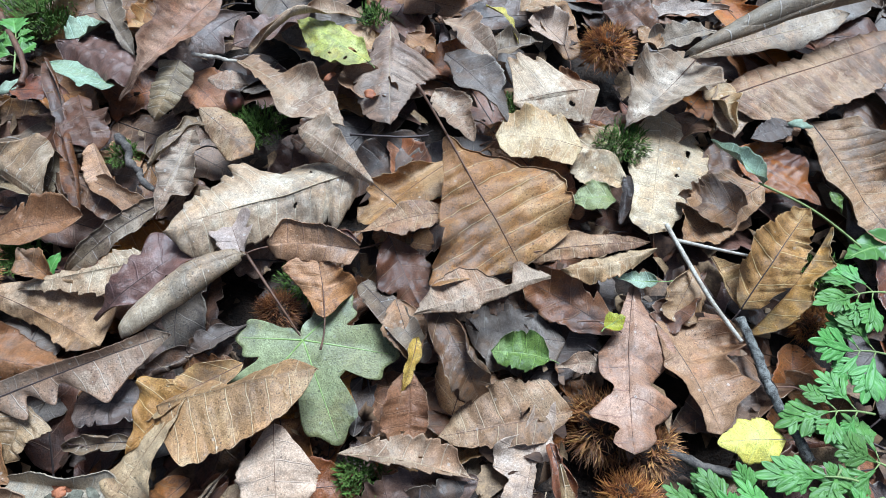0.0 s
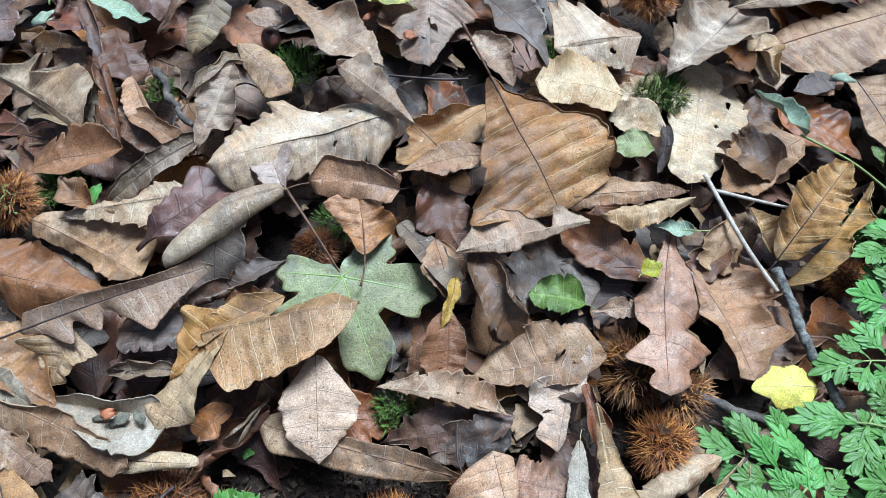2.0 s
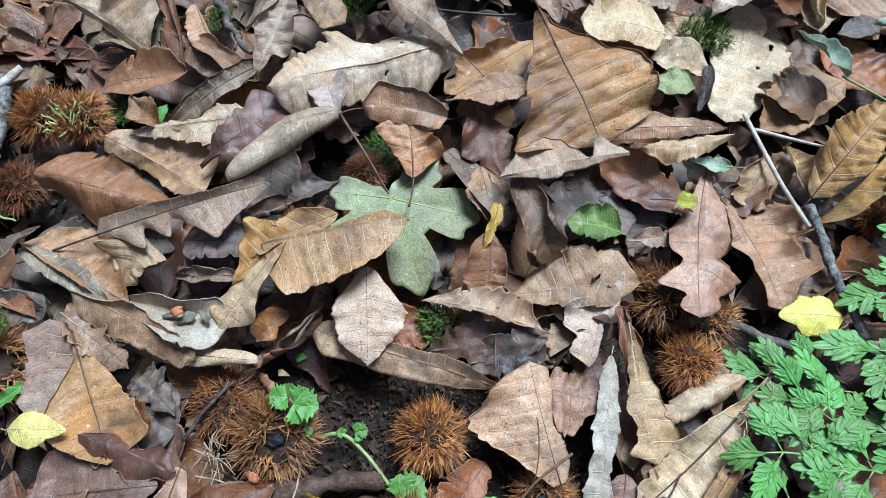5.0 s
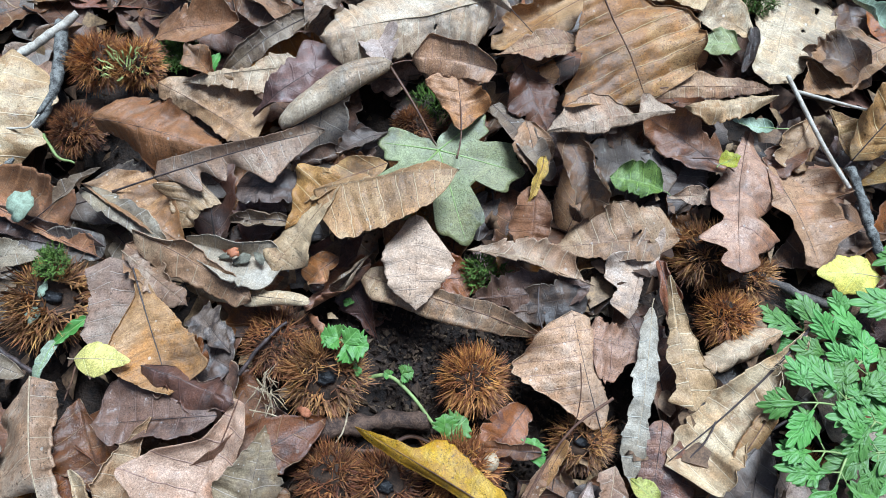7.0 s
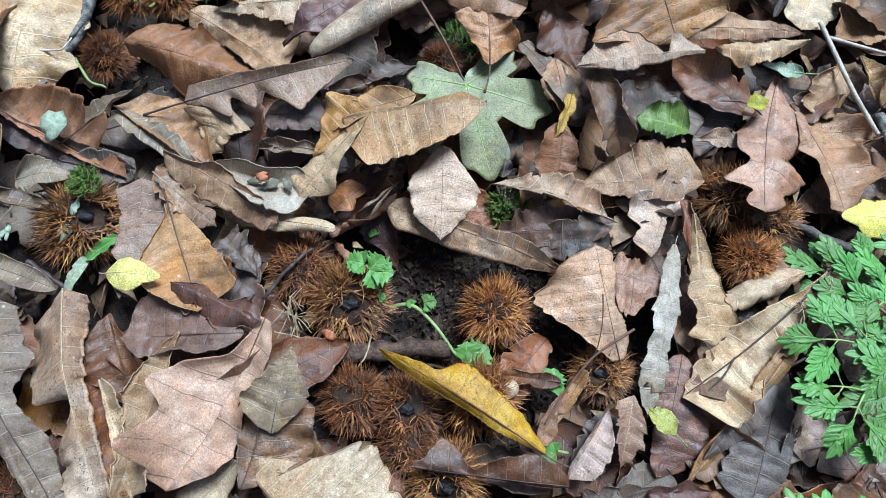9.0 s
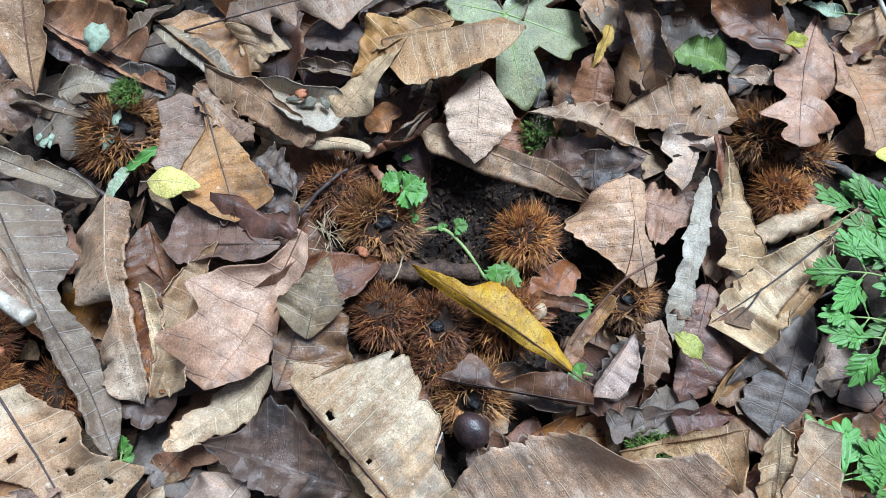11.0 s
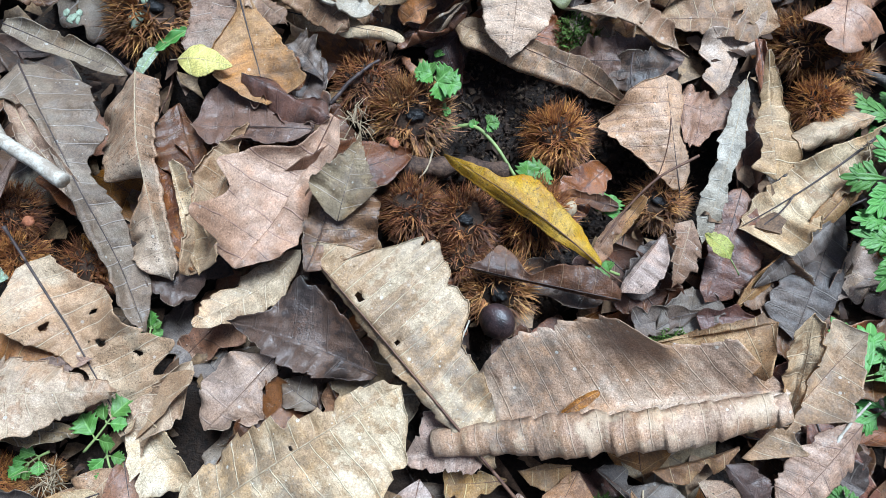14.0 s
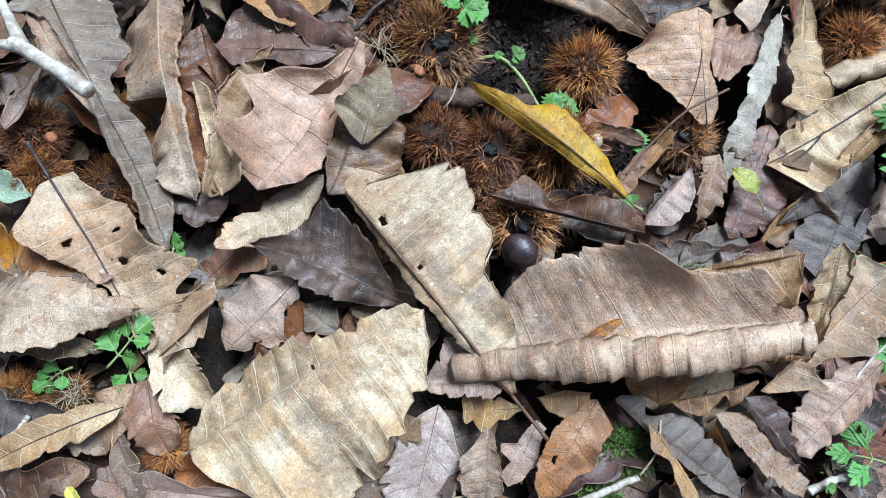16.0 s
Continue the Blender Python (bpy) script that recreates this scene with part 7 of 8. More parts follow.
leaf("ovate", "yellow", (0.229, 0.126, 0.002), (0.182, 0.12, 0.006), 0.0148, fold=-8, curl=-20, stalk=0.0077, pleat=0.05, rib='pale', crumple=0.45)
leaf("ovate", "lime", (0.117, 0.191, 0.006), (0.131, 0.2, 0.006), 0.0076, fold=-10, stalk=0.0038, pleat=0.05)
leaf("ovate", "mint", (0.158, 0.23, 0.001), (0.127, 0.231, 0.001), 0.0072, fold=4, stalk=0.0103, pleat=0.3)
leaf("ovate", "mustard", (-0.008, 0.175, 0.009), (-0.017, 0.135, 0.004), 0.0054, tilt=35, stalk=0.0)
leaf("lance", "grey", (-0.049, 0.214, 0.002), (0.001, 0.162, 0), 0.0106, fold=8, curl=20, stalk=0.0, rib='dark')
leaf("ovate", "fawn", (-0.024, 0.2, 0.01), (-0.006, 0.159, 0.006), 0.0156, fold=8, curl=20, stalk=0.0, rib='dark')
leaf("chestnut", "brown", (-0.053, 0.252, 0.004), (-0.08, 0.218, 0.008), 0.0158, stalk=0.0)
leaf("ovate", "red", (-0.051, 0.237, 0.016), (-0.082, 0.238, 0.018), 0.0155, fold=20, curl=50, stalk=0.0)

# upper ground, far right
leaf("chestnut", "brown", (0.237, 0.286, -0.008), (0.179, 0.299, -0.004), 0.0235, stalk=0.0)
leaf("lance", "grey", (0.188, 0.417, 0.026), (0.396, 0.499, 0.04), 0.0306, fold=15, curl=(230, 200), stalk=0.0, pleat=0.3, ruffle=0.4, crumple=0.2)
leaf("oak", "silver", (0.237, 0.471, 0.002), (0.171, 0.453, 0.002), 0.0147, stalk=0.0039, fold=4)
leaf("oak", "lilac", (0.245, 0.499, 0.004), (0.174, 0.487, 0.002), 0.0150, stalk=0.004)
leaf("ovate", "mint", (0.233, 0.302, 0.025), (0.196, 0.333, 0.03), 0.0107, fold=35, curl=40, stalk=0.0, pleat=0.3, ruffle=2)
leaf("lance", "tan", (0.213, 0.404, 0.012), (0.227, 0.36, 0.008), 0.0153, fold=20, curl=60, stalk=0.0)
leaf("ovate", "brown", (0.218, 0.358, -0.002), (0.222, 0.312, -0.004), 0.0199, stalk=0.0)
leaf("lance", "dark", (0.348, 0.428, 0.005), (0.364, 0.36, 0.004), 0.0184, stalk=0.0)
leaf("ovate", "green", (0.284, 0.302, 0.02), (0.289, 0.285, 0.018), 0.0053, stalk=0.0, pleat=0.2)
leaf("ovate", "herb", (0.337, 0.274, 0.01), (0.284, 0.249, 0.015), 0.0120, stalk=0.0, pleat=0.4, label='fresh green broad leaf of a herb', rib='green')
leaf("ovate", "fawn", (0.281, 0.371, 0.013), (0.238, 0.351, 0.013), 0.0132, stalk=0.0)
leaf("chestnut", "fawn", (0.189, 0.248, -0.006), (0.168, 0.204, -0.008), 0.0181, stalk=0.0)
leaf("oak", "mauve", (0.198, 0.246, -0.01), (0.161, 0.2, -0.01), 0.0161, stalk=0.0)

# upper ground, far middle
leaf("ovate", "slate", (-0.003, 0.42, 0.01), (0.05, 0.353, 0.009), 0.0199, fold=4, curl=10, stalk=0.0, pleat=0.6)
leaf("ovate", "pale", (-0.007, 0.463, 0.005), (0.04, 0.419, 0.005), 0.0172, stalk=0.0, holes=1)
leaf("ovate", "yellow", (0.029, 0.483, 0.006), (0.058, 0.44, 0.005), 0.0078, tilt=40, stalk=0.0, holes=3)
leaf("ovate", "grey", (0.031, 0.428, 0.002), (0.079, 0.448, 0.002), 0.0134, stalk=0.0)
leaf("chestnut", "pale", (0.143, 0.31, -0.002), (0.099, 0.319, 0.002), 0.0173, stalk=0.0, holes=4)
leaf("ovate", "maple", (0.132, 0.294, 0.002), (0.098, 0.291, 0.002), 0.0143, stalk=0.0, pleat=0.5)
leaf("lance", "dark", (0.142, 0.317, 0.002), (0.134, 0.275, -0.002), 0.0059, stalk=0.0, curl=60)
leaf("ovate", "pale", (-0.009, 0.377, 0.014), (0.024, 0.334, 0.01), 0.0175, stalk=0.0)
leaf("lance", "fawn", (-0.087, 0.392, 0.01), (-0.04, 0.372, 0.01), 0.0180, stalk=0.0)
leaf("chestnut", "mauve", (-0.178, 0.414, 0.01), (-0.115, 0.458, 0.01), 0.0213, stalk=0.0)
leaf("lance", "pale", (-0.162, 0.404, 0.012), (-0.076, 0.453, 0.012), 0.0103, stalk=0.0, curl=80)
leaf("ovate", "fawn", (-0.037, 0.444, 0.005), (-0.012, 0.424, 0.005), 0.0124, stalk=0.0)
leaf("chestnut", "brown", (-0.061, 0.486, 0.002), (0.013, 0.514, 0.002), 0.0227, stalk=0.0)
leaf("ovate", "lilac", (0.098, 0.446, 0.002), (0.074, 0.491, 0.002), 0.0197, stalk=0.0)
leaf("oak", "fawn", (0.12, 0.404, 0.003), (0.083, 0.401, 0.003), 0.0167, stalk=0.0)
leaf("ovate", "tan", (0.059, 0.481, 0.004), (0.105, 0.513, 0.004), 0.0181, stalk=0.0)
leaf("lance", "brown", (0.173, 0.466, 0.002), (0.141, 0.519, 0.002), 0.0201, stalk=0.0)
leaf("lance", "tan", (0.179, 0.442, 0.004), (0.162, 0.47, 0.004), 0.0097, stalk=0.0, curl=40)
leaf("ovate", "brown", (0.209, 0.383, -0.005), (0.183, 0.352, -0.005), 0.0183, stalk=0.0)
leaf("ovate", "ochre", (-0.22, 0.453, 0.024), (-0.261, 0.412, 0.02), 0.0212, holes=2, stalk=0.0)
leaf("ovate", "grey", (-0.292, 0.451, 0.02), (-0.249, 0.391, 0.016), 0.0138, fold=15, curl=50, stalk=0.0)
leaf("ovate", "mint", (-0.312, 0.402, 0.004), (-0.29, 0.436, 0.004), 0.0188, stalk=0.0)
leaf("ovate", "red", (-0.337, 0.353, 0.01), (-0.292, 0.352, 0.012), 0.0149, stalk=0.0)
leaf("lance", "brown", (-0.309, 0.373, 0.022), (-0.248, 0.246, 0.016), 0.0124, fold=20, curl=(100, 60), stalk=0.0)
leaf("chestnut", "grey", (-0.211, 0.285, 0.016), (-0.178, 0.34, 0.012), 0.0109, fold=20, curl=80, stalk=0.0)
leaf("chestnut", "fawn", (-0.305, 0.222, 0.01), (-0.245, 0.245, 0.012), 0.0172, stalk=0.0)
leaf("chestnut", "grey", (-0.325, 0.268, 0.006), (-0.274, 0.287, 0.006), 0.0206, stalk=0.0)
leaf("lance", "fawn", (-0.248, 0.273, 0.016), (-0.199, 0.25, 0.006), 0.0104, stalk=0.0, curl=40)

# left of the maple leaf
leaf("ovate", "rust", (-0.252, 0.197, 0.01), (-0.274, 0.213, 0.024), 0.0147, fold=30, curl=20, stalk=0.0, pleat=0.6)
leaf("ovate", "herb", (-0.258, 0.2, 0.006), (-0.253, 0.217, 0.012), 0.0058, stalk=0.0, label='small fresh green leaf tip', rib='green')
leaf("oak", "mauve", (-0.216, 0.171, 0.009), (-0.162, 0.224, 0.018), 0.0217, fold=6, curl=20, stalk=0.0, rib='dark', label='dark mauve wet oak leaf among tan leaves')
leaf("lance", "taupe", (-0.122, 0.216, 0.032), (-0.19, 0.159, 0.022), 0.0352, fold=25, curl=(330, 270), stalk=0.0144, rib='brown', ruffle=0.3, pleat=0.3, crumple=0.15, taper=0.2, label='grey-brown leaf rolled into a tube')
leaf("chestnut", "grey", (-0.313, 0.094, 0.018), (-0.246, 0.067, 0.012), 0.0098, fold=10, stalk=0.0, rib='dark')
leaf("ovate", "grey", (-0.323, 0.078, 0.024), (-0.301, 0.109, 0.024), 0.0067, fold=20, curl=40, stalk=0.0224, rib='dark')
leaf("lance", "tan", (-0.232, 0.045, 0.002), (-0.148, 0.046, 0), 0.0097, fold=-20, curl=-40, stalk=0.0112, rib='dark')
leaf("lance", "grey", (-0.173, 0.098, 0.006), (-0.212, 0.091, 0.008), 0.0092, fold=15, curl=60, stalk=0.0)
leaf("chestnut", "ochre", (-0.114, 0.148, 0.016), (-0.171, 0.11, 0.01), 0.0131, fold=14, curl=30, stalk=0.0, holes=3)
leaf("lance", "brown", (-0.117, 0.144, 0.012), (-0.153, 0.144, 0.01), 0.0094, stalk=0.0, curl=40)
leaf("lance", "mauve", (-0.179, 0.107, -0.002), (-0.214, 0.103, -0.002), 0.0158, stalk=0.0, curl=30)
leaf("lance", "dark", (-0.217, 0.119, 0.002), (-0.166, 0.123, 0.002), 0.0158, stalk=0.0)
leaf("chestnut", "red", (-0.12, 0.074, -0.014), (-0.035, 0.086, -0.018), 0.0200, fold=-6, stalk=0.0)
leaf("lance", "dark", (0.037, 0.083, -0.016), (-0.016, 0.069, -0.018), 0.0157, stalk=0.0)
leaf("lance", "red", (-0.115, 0.083, -0.002), (-0.152, 0.043, -0.008), 0.0145, fold=20, curl=60, stalk=0.0)
leaf("lance", "rust", (-0.136, 0.08, 0.002), (-0.154, 0.061, -0.004), 0.0115, fold=10, curl=50, stalk=0.0)
leaf("oak", "grey", (-0.114, 0.087, 0.004), (-0.135, 0.056, -0.004), 0.0099, fold=20, curl=60, stalk=0.0)
leaf("oak", "dark", (-0.154, 0.123, -0.002), (-0.131, 0.174, 0.002), 0.0161, stalk=0.0)
leaf("oak", "slate", (-0.119, 0.177, 0.004), (-0.151, 0.153, 0.006), 0.0129, fold=15, curl=40, stalk=0.0)
leaf("lance", "brown", (-0.136, 0.164, 0.01), (-0.178, 0.135, 0.01), 0.0126, fold=10, curl=50, stalk=0.0)

# round the bare hollow
leaf("lance", "red", (0.08, 0.115, -0.002), (0.093, 0.067, -0.006), 0.0107, stalk=0.0, curl=50)
leaf("chestnut", "tan", (0.161, 0.077, 0.004), (0.11, 0.044, -0.004), 0.0125, fold=-14, curl=-30, stalk=0.0)
leaf("oak", "lilac", (0.151, -0.057, -0.014), (0.176, 0, -0.012), 0.0180, stalk=0.0)
leaf("lance", "slate", (0.054, -0.037, -0.014), (0.035, -0.077, -0.016), 0.0145, stalk=0.0)
leaf("lance", "fawn", (0.03, -0.013, -0.004), (0.008, -0.058, -0.008), 0.0045, fold=10, curl=40, stalk=0.0465, droop=0)
leaf("ovate", "lime", (0.086, -0.042, 0.006), (0.068, -0.030, 0.006), 0.0092, fold=14, stalk=0.0134, pleat=0.4, label='small yellow-green heart-shaped leaf')
leaf("lance", "brown", (0.016, -0.023, -0.01), (-0.024, -0.026, -0.012), 0.0058, stalk=0.0, curl=60)
leaf("lance", "dark", (0.021, -0.082, -0.014), (-0.036, -0.08, -0.016), 0.0144, stalk=0.0)
leaf("lance", "red", (0.004, 0.005, -0.018), (-0.023, -0.039, -0.02), 0.0149, stalk=0.0)
leaf("oak", "slate", (0.084, -0.074, -0.012), (0.042, -0.095, -0.012), 0.0142, stalk=0.0)
leaf("chestnut", "slate", (0.056, -0.094, -0.012), (0.09, -0.065, -0.012), 0.0142, stalk=0.0)

# left bank
leaf("ovate", "yellow", (-0.275, -0.016, 0.024), (-0.24, -0.012, 0.026), 0.0102, fold=-8, curl=-15, stalk=0.0068, rib='pale', pleat=0.4, crumple=0.35)
leaf("lance", "mint", (-0.3, -0.005, 0.006), (-0.305, -0.034, 0.004), 0.0050, curl=30, stalk=0.0)
leaf("lance", "herb", (-0.284, 0.012, 0.008), (-0.301, -0.008, 0.006), 0.0047, stalk=0.0, label='dark green withered blade', rib='green', curl=40)
leaf("ovate", "brown", (-0.228, -0.006, 0.01), (-0.2, -0.001, 0.008), 0.0163, stalk=0.0)
leaf("lance", "red", (-0.271, -0.065, 0.004), (-0.224, -0.136, 0.001), 0.0187, fold=14, curl=40, stalk=0.0)
leaf("chestnut", "tan", (-0.17, -0.107, 0.004), (-0.217, -0.168, 0.004), 0.0137, fold=-8, curl=-20, stalk=0.0)
leaf("lance", "pale", (-0.358, -0.068, 0.03), (-0.29, -0.119, 0.018), 0.0089, curl=50, stalk=0.0)
leaf("chestnut", "brown", (-0.429, 0.013, 0.01), (-0.368, 0.015, 0.012), 0.0226, stalk=0.0)
leaf("lance", "grey", (-0.396, -0.019, 0.014), (-0.309, -0.03, 0.008), 0.0103, curl=60, stalk=0.0)
leaf("lance", "grey", (-0.391, 0.019, 0.016), (-0.335, 0.023, 0.012), 0.0097, curl=60, stalk=0.0)
leaf("ovate", "fawn", (-0.38, 0.03, 0.006), (-0.418, 0.194, 0.006), 0.0238, stalk=0.0)
leaf("lance", "pink", (-0.38, 0.159, 0.01), (-0.369, 0.188, 0.012), 0.0106, stalk=0.0)
leaf("lance", "slate", (-0.355, 0.043, 0.004), (-0.293, 0.063, 0.002), 0.0152, stalk=0.0)
leaf("ovate", "grey", (-0.365, 0.036, 0.008), (-0.328, 0.047, 0.006), 0.0150, stalk=0.0, holes=2)
leaf("oak", "dark", (-0.192, 0.006, -0.004), (-0.219, 0.028, -0.002), 0.0152, stalk=0.0)
leaf("lance", "dark", (-0.203, 0.025, -0.006), (-0.207, -0.022, -0.006), 0.0137, stalk=0.0)
leaf("lance", "dark", (-0.254, -0.14, 0.002), (-0.223, -0.149, -0.002), 0.0174, stalk=0.0)
leaf("ovate", "fawn", (-0.276, 0.064, 0.008), (-0.235, 0.033, 0.004), 0.0153, stalk=0.0)

# near ground
leaf("ovate", "brown", (0.107, -0.14, 0.014), (0.126, -0.118, 0.024), 0.0141, fold=30, curl=70, stalk=0.0)
leaf("chestnut", "tan", (-0.211, -0.188, 0.004), (-0.228, -0.248, 0.002), 0.0166, fold=10, curl=20, stalk=0.0, holes=2)
leaf("chestnut", "grey", (-0.333, -0.26, 0.01), (-0.259, -0.244, 0.006), 0.0110, stalk=0.0)
leaf("ovate", "lilac", (-0.3, -0.218, 0.01), (-0.263, -0.201, 0.012), 0.0072, stalk=0.0118, rib='brown')
leaf("ovate", "ochre", (-0.33, -0.19, 0.006), (-0.284, -0.21, 0.004), 0.0201, stalk=0.0)
leaf("lance", "rust", (-0.342, -0.107, 0.004), (-0.288, -0.119, 0.002), 0.0105, fold=10, curl=50, stalk=0.0)
leaf("ovate", "rust", (-0.303, -0.133, 0.002), (-0.288, -0.142, 0), 0.0090, stalk=0.0, fold=25, curl=40)
leaf("lance", "lilac", (-0.354, -0.139, 0.018), (-0.344, -0.087, 0.016), 0.0067, stalk=0.0, fold=20, curl=40)
leaf("lance", "lilac", (-0.362, -0.054, 0.01), (-0.338, -0.086, 0.01), 0.0126, stalk=0.0)
leaf("ovate", "mint", (-0.368, -0.173, 0.008), (-0.333, -0.172, 0.008), 0.0142, stalk=0.0)
leaf("chestnut", "tan", (-0.232, -0.269, 0.014), (-0.296, -0.325, 0.006), 0.0114, fold=10, curl=30, stalk=0.0, rib='dark', thick=1.4)
leaf("chestnut", "pale", (-0.231, -0.256, 0.004), (-0.256, -0.303, 0), 0.0162, stalk=0.0, fold=10, curl=20)
leaf("chestnut", "red", (-0.232, -0.25, 0), (-0.205, -0.289, -0.004), 0.0165, stalk=0.0)
leaf("chestnut", "pale", (-0.233, -0.226, 0.002), (-0.19, -0.257, 0), 0.0165, stalk=0.0, holes=3)
leaf("oak", "lilac", (-0.143, -0.296, -0.004), (-0.239, -0.315, -0.004), 0.0150, stalk=0.0)
leaf("lance", "grey", (-0.236, -0.284, 0.004), (-0.205, -0.317, 0.002), 0.0083, stalk=0.0, curl=40)
leaf("lance", "brown", (-0.284, -0.335, 0), (-0.243, -0.309, 0), 0.0129, stalk=0.0)
leaf("lance", "slate", (-0.314, -0.285, -0.002), (-0.249, -0.292, -0.004), 0.0165, stalk=0.0)
leaf("ovate", "yellow", (-0.249, -0.32, 0.006), (-0.237, -0.328, 0.006), 0.0063, stalk=0.0)
leaf("chestnut", "lilac", (-0.063, -0.218, -0.006), (-0.06, -0.284, -0.01), 0.0233, fold=8, curl=12, stalk=0.0, rib='brown')
leaf("oak", "ochre", (-0.013, -0.205, -0.008), (-0.048, -0.217, -0.008), 0.0121, stalk=0.0)
leaf("ovate", "dark", (0.165, -0.186, -0.012), (0.204, -0.188, -0.012), 0.0169, stalk=0.0)
leaf("lance", "slate", (0.196, -0.155, -0.01), (0.174, -0.148, -0.01), 0.0136, stalk=0.0)
leaf("ovate", "dark", (0.083, -0.228, -0.016), (0.127, -0.208, -0.016), 0.0136, stalk=0.0)
leaf("oak", "brown", (-0.182, -0.246, -0.014), (-0.15, -0.19, -0.014), 0.0207, stalk=0.0)
leaf("oak", "mauve", (-0.151, -0.208, -0.012), (-0.179, -0.191, -0.012), 0.0138, stalk=0.0)
leaf("ovate", "grey", (-0.133, -0.195, -0.008), (-0.158, -0.185, -0.008), 0.0123, stalk=0.0)

# chestnut burs and chestnuts
bur((0.133, 0.442, 0.006), 0.0249)
bur((-0.105, 0.192, -0.008), 0.0179, spine=SPINE_DARK)
bur((0.27, 0.211, -0.014), 0.0177)
bur((-0.338, 0.196, 0.01), 0.0249)
bur((-0.312, 0.2, 0.008), 0.0225)
bur((-0.341, 0.142, 0.002), 0.0211, spine=SPINE_DARK)
bur((0.119, 0.131, -0.018), 0.0291, spine=SPINE_DULL)
bur((0.148, 0.118, -0.016), 0.0215, spine=SPINE_DULL)
bur((0.13, 0.083, -0.008), 0.0214, sharp=1.1)
bur((-0.033, 0.016, -0.016), 0.0270)
bur((-0.168, 0.02, -0.018), 0.0283, spine=SPINE_DARK, squash=0.55)
bur((-0.131, 0.003, -0.014), 0.0315, spine=SPINE_DULL, open_dir=(0.2, -0.3, 0.9), label='weathered open chestnut bur with dark kernel')
bur((-0.112, -0.059, -0.014), 0.0245, spine=SPINE_DARK)
bur((-0.078, -0.057, -0.015), 0.0267, spine=SPINE_DARK, open_dir=(0, -0.2, 1), label='open chestnut bur blackened inside')
bur((-0.034, -0.042, -0.012), 0.0281)
bur((-0.046, -0.094, -0.016), 0.0283, spine=SPINE_DULL, open_dir=(0, -0.5, 0.8), label='split chestnut bur with a nut beside it')
bur((-0.074, -0.079, -0.018), 0.0221, spine=SPINE_DARK)
bur((-0.316, 0.019, 0), 0.0346, spine=SPINE_DULL, open_dir=(0.5, 0.1, 0.85), label='large weathered open bur with moss and lichen')
bur((0.042, -0.011, -0.016), 0.0225, spine=SPINE_DULL, open_dir=(-0.2, -0.2, 0.9))
bur((0.016, 0.054, -0.022), 0.0174, spine=SPINE_DARK)
bur((-0.352, -0.133, -0.002), 0.0232, spine=SPINE_DARK)
bur((-0.34, -0.157, -0.004), 0.0210)
bur((-0.295, -0.153, -0.004), 0.0230, spine=SPINE_DARK)
bur((-0.303, -0.285, -0.008), 0.0174)
bur((-0.277, -0.276, -0.008), 0.0141, spine=SPINE_DULL)
bur((-0.21, -0.288, -0.012), 0.0167)
bur((0.184, -0.004, -0.016), 0.0145)
nut((-0.042, -0.116, -0.004), 0.0118, (0.3, 0.5, 0.6))
nut((-0.170, 0.367, -0.003), 0.0095, (0.3, 0.2, 0.8), mat=NUTRED, label='reddish brown chestnut among dry leaves')
nut((-0.016, -0.034, -0.008), 0.0066, (0.3, -0.2, 0.8), label='small pale grey acorn-like nut', name='small_nut', mat=RIB['pale'])

# twigs and stalks
twig([(0.168, 0.276, 0.002), (0.189, 0.221, 0.006), (0.209, 0.188, 0.004)], 0.0017, 0.0015, mat=PALEWOOD, knots=0.04, label='thin silvery dry stem with a side branch', forks=[[(0.173, 0.263, 0.003), (0.208, 0.253, 0.009), (0.236, 0.246, 0.014)]])
twig([(0.211, 0.205, 0.002), (0.218, 0.175, 0.003), (0.227, 0.146, 0.003), (0.242, 0.114, -0.001)], 0.0034, 0.0030, label='mottled grey twig with a dark knot', knots=0.22, mat=GREYBARK, sides=12)
twig([(0.156, 0.117, -0.01), (0.175, 0.108, -0.006), (0.208, 0.103, -0.008)], 0.0032, 0.0029)
twig([(-0.244, 0.316, 0.012), (-0.226, 0.293, 0.01), (-0.206, 0.274, 0.008)], 0.0034, 0.0021, knots=0.3)
twig([(-0.204, 0.394, 0.018), (-0.184, 0.394, 0.016), (-0.164, 0.392, 0.014)], 0.0018, 0.0013, mat=PALEWOOD, label='short pale leaf stalk')
twig([(0.23, 0.303, 0.024), (0.267, 0.284, 0.022), (0.299, 0.26, 0.016)], 0.0009, 0.0008, mat=STEMGREEN, knots=0.05, label='pale green leaf stalk')
twig([(-0.071, 0.332, 0.01), (-0.036, 0.331, 0.012), (-0.011, 0.336, 0.01)], 0.0010, 0.0009, mat=RIB['dark'], label='thin dark curved leaf stalk')
twig([(-0.375, 0.431, 0.01), (-0.335, 0.378, 0.014), (-0.329, 0.356, 0.014)], 0.0024, 0.0024, mat=RIB['brown'], label='short brown broken stalk')
twig([(-0.375, 0.221, 0.014), (-0.362, 0.169, 0.01), (-0.369, 0.127, 0.008), (-0.379, 0.094, 0.008)], 0.0042, 0.0029, knots=0.16, mat=GREYBARK, sides=12, label='rough dark twig with lichen', forks=[[(-0.362, 0.169, 0.01), (-0.364, 0.145, 0.014)]])
twig([(-0.4, 0.18, 0.014), (-0.384, 0.2, 0.016), (-0.364, 0.229, 0.016)], 0.0033, 0.0029, mat=PALEWOOD, label='pale peeled stick among leaves')
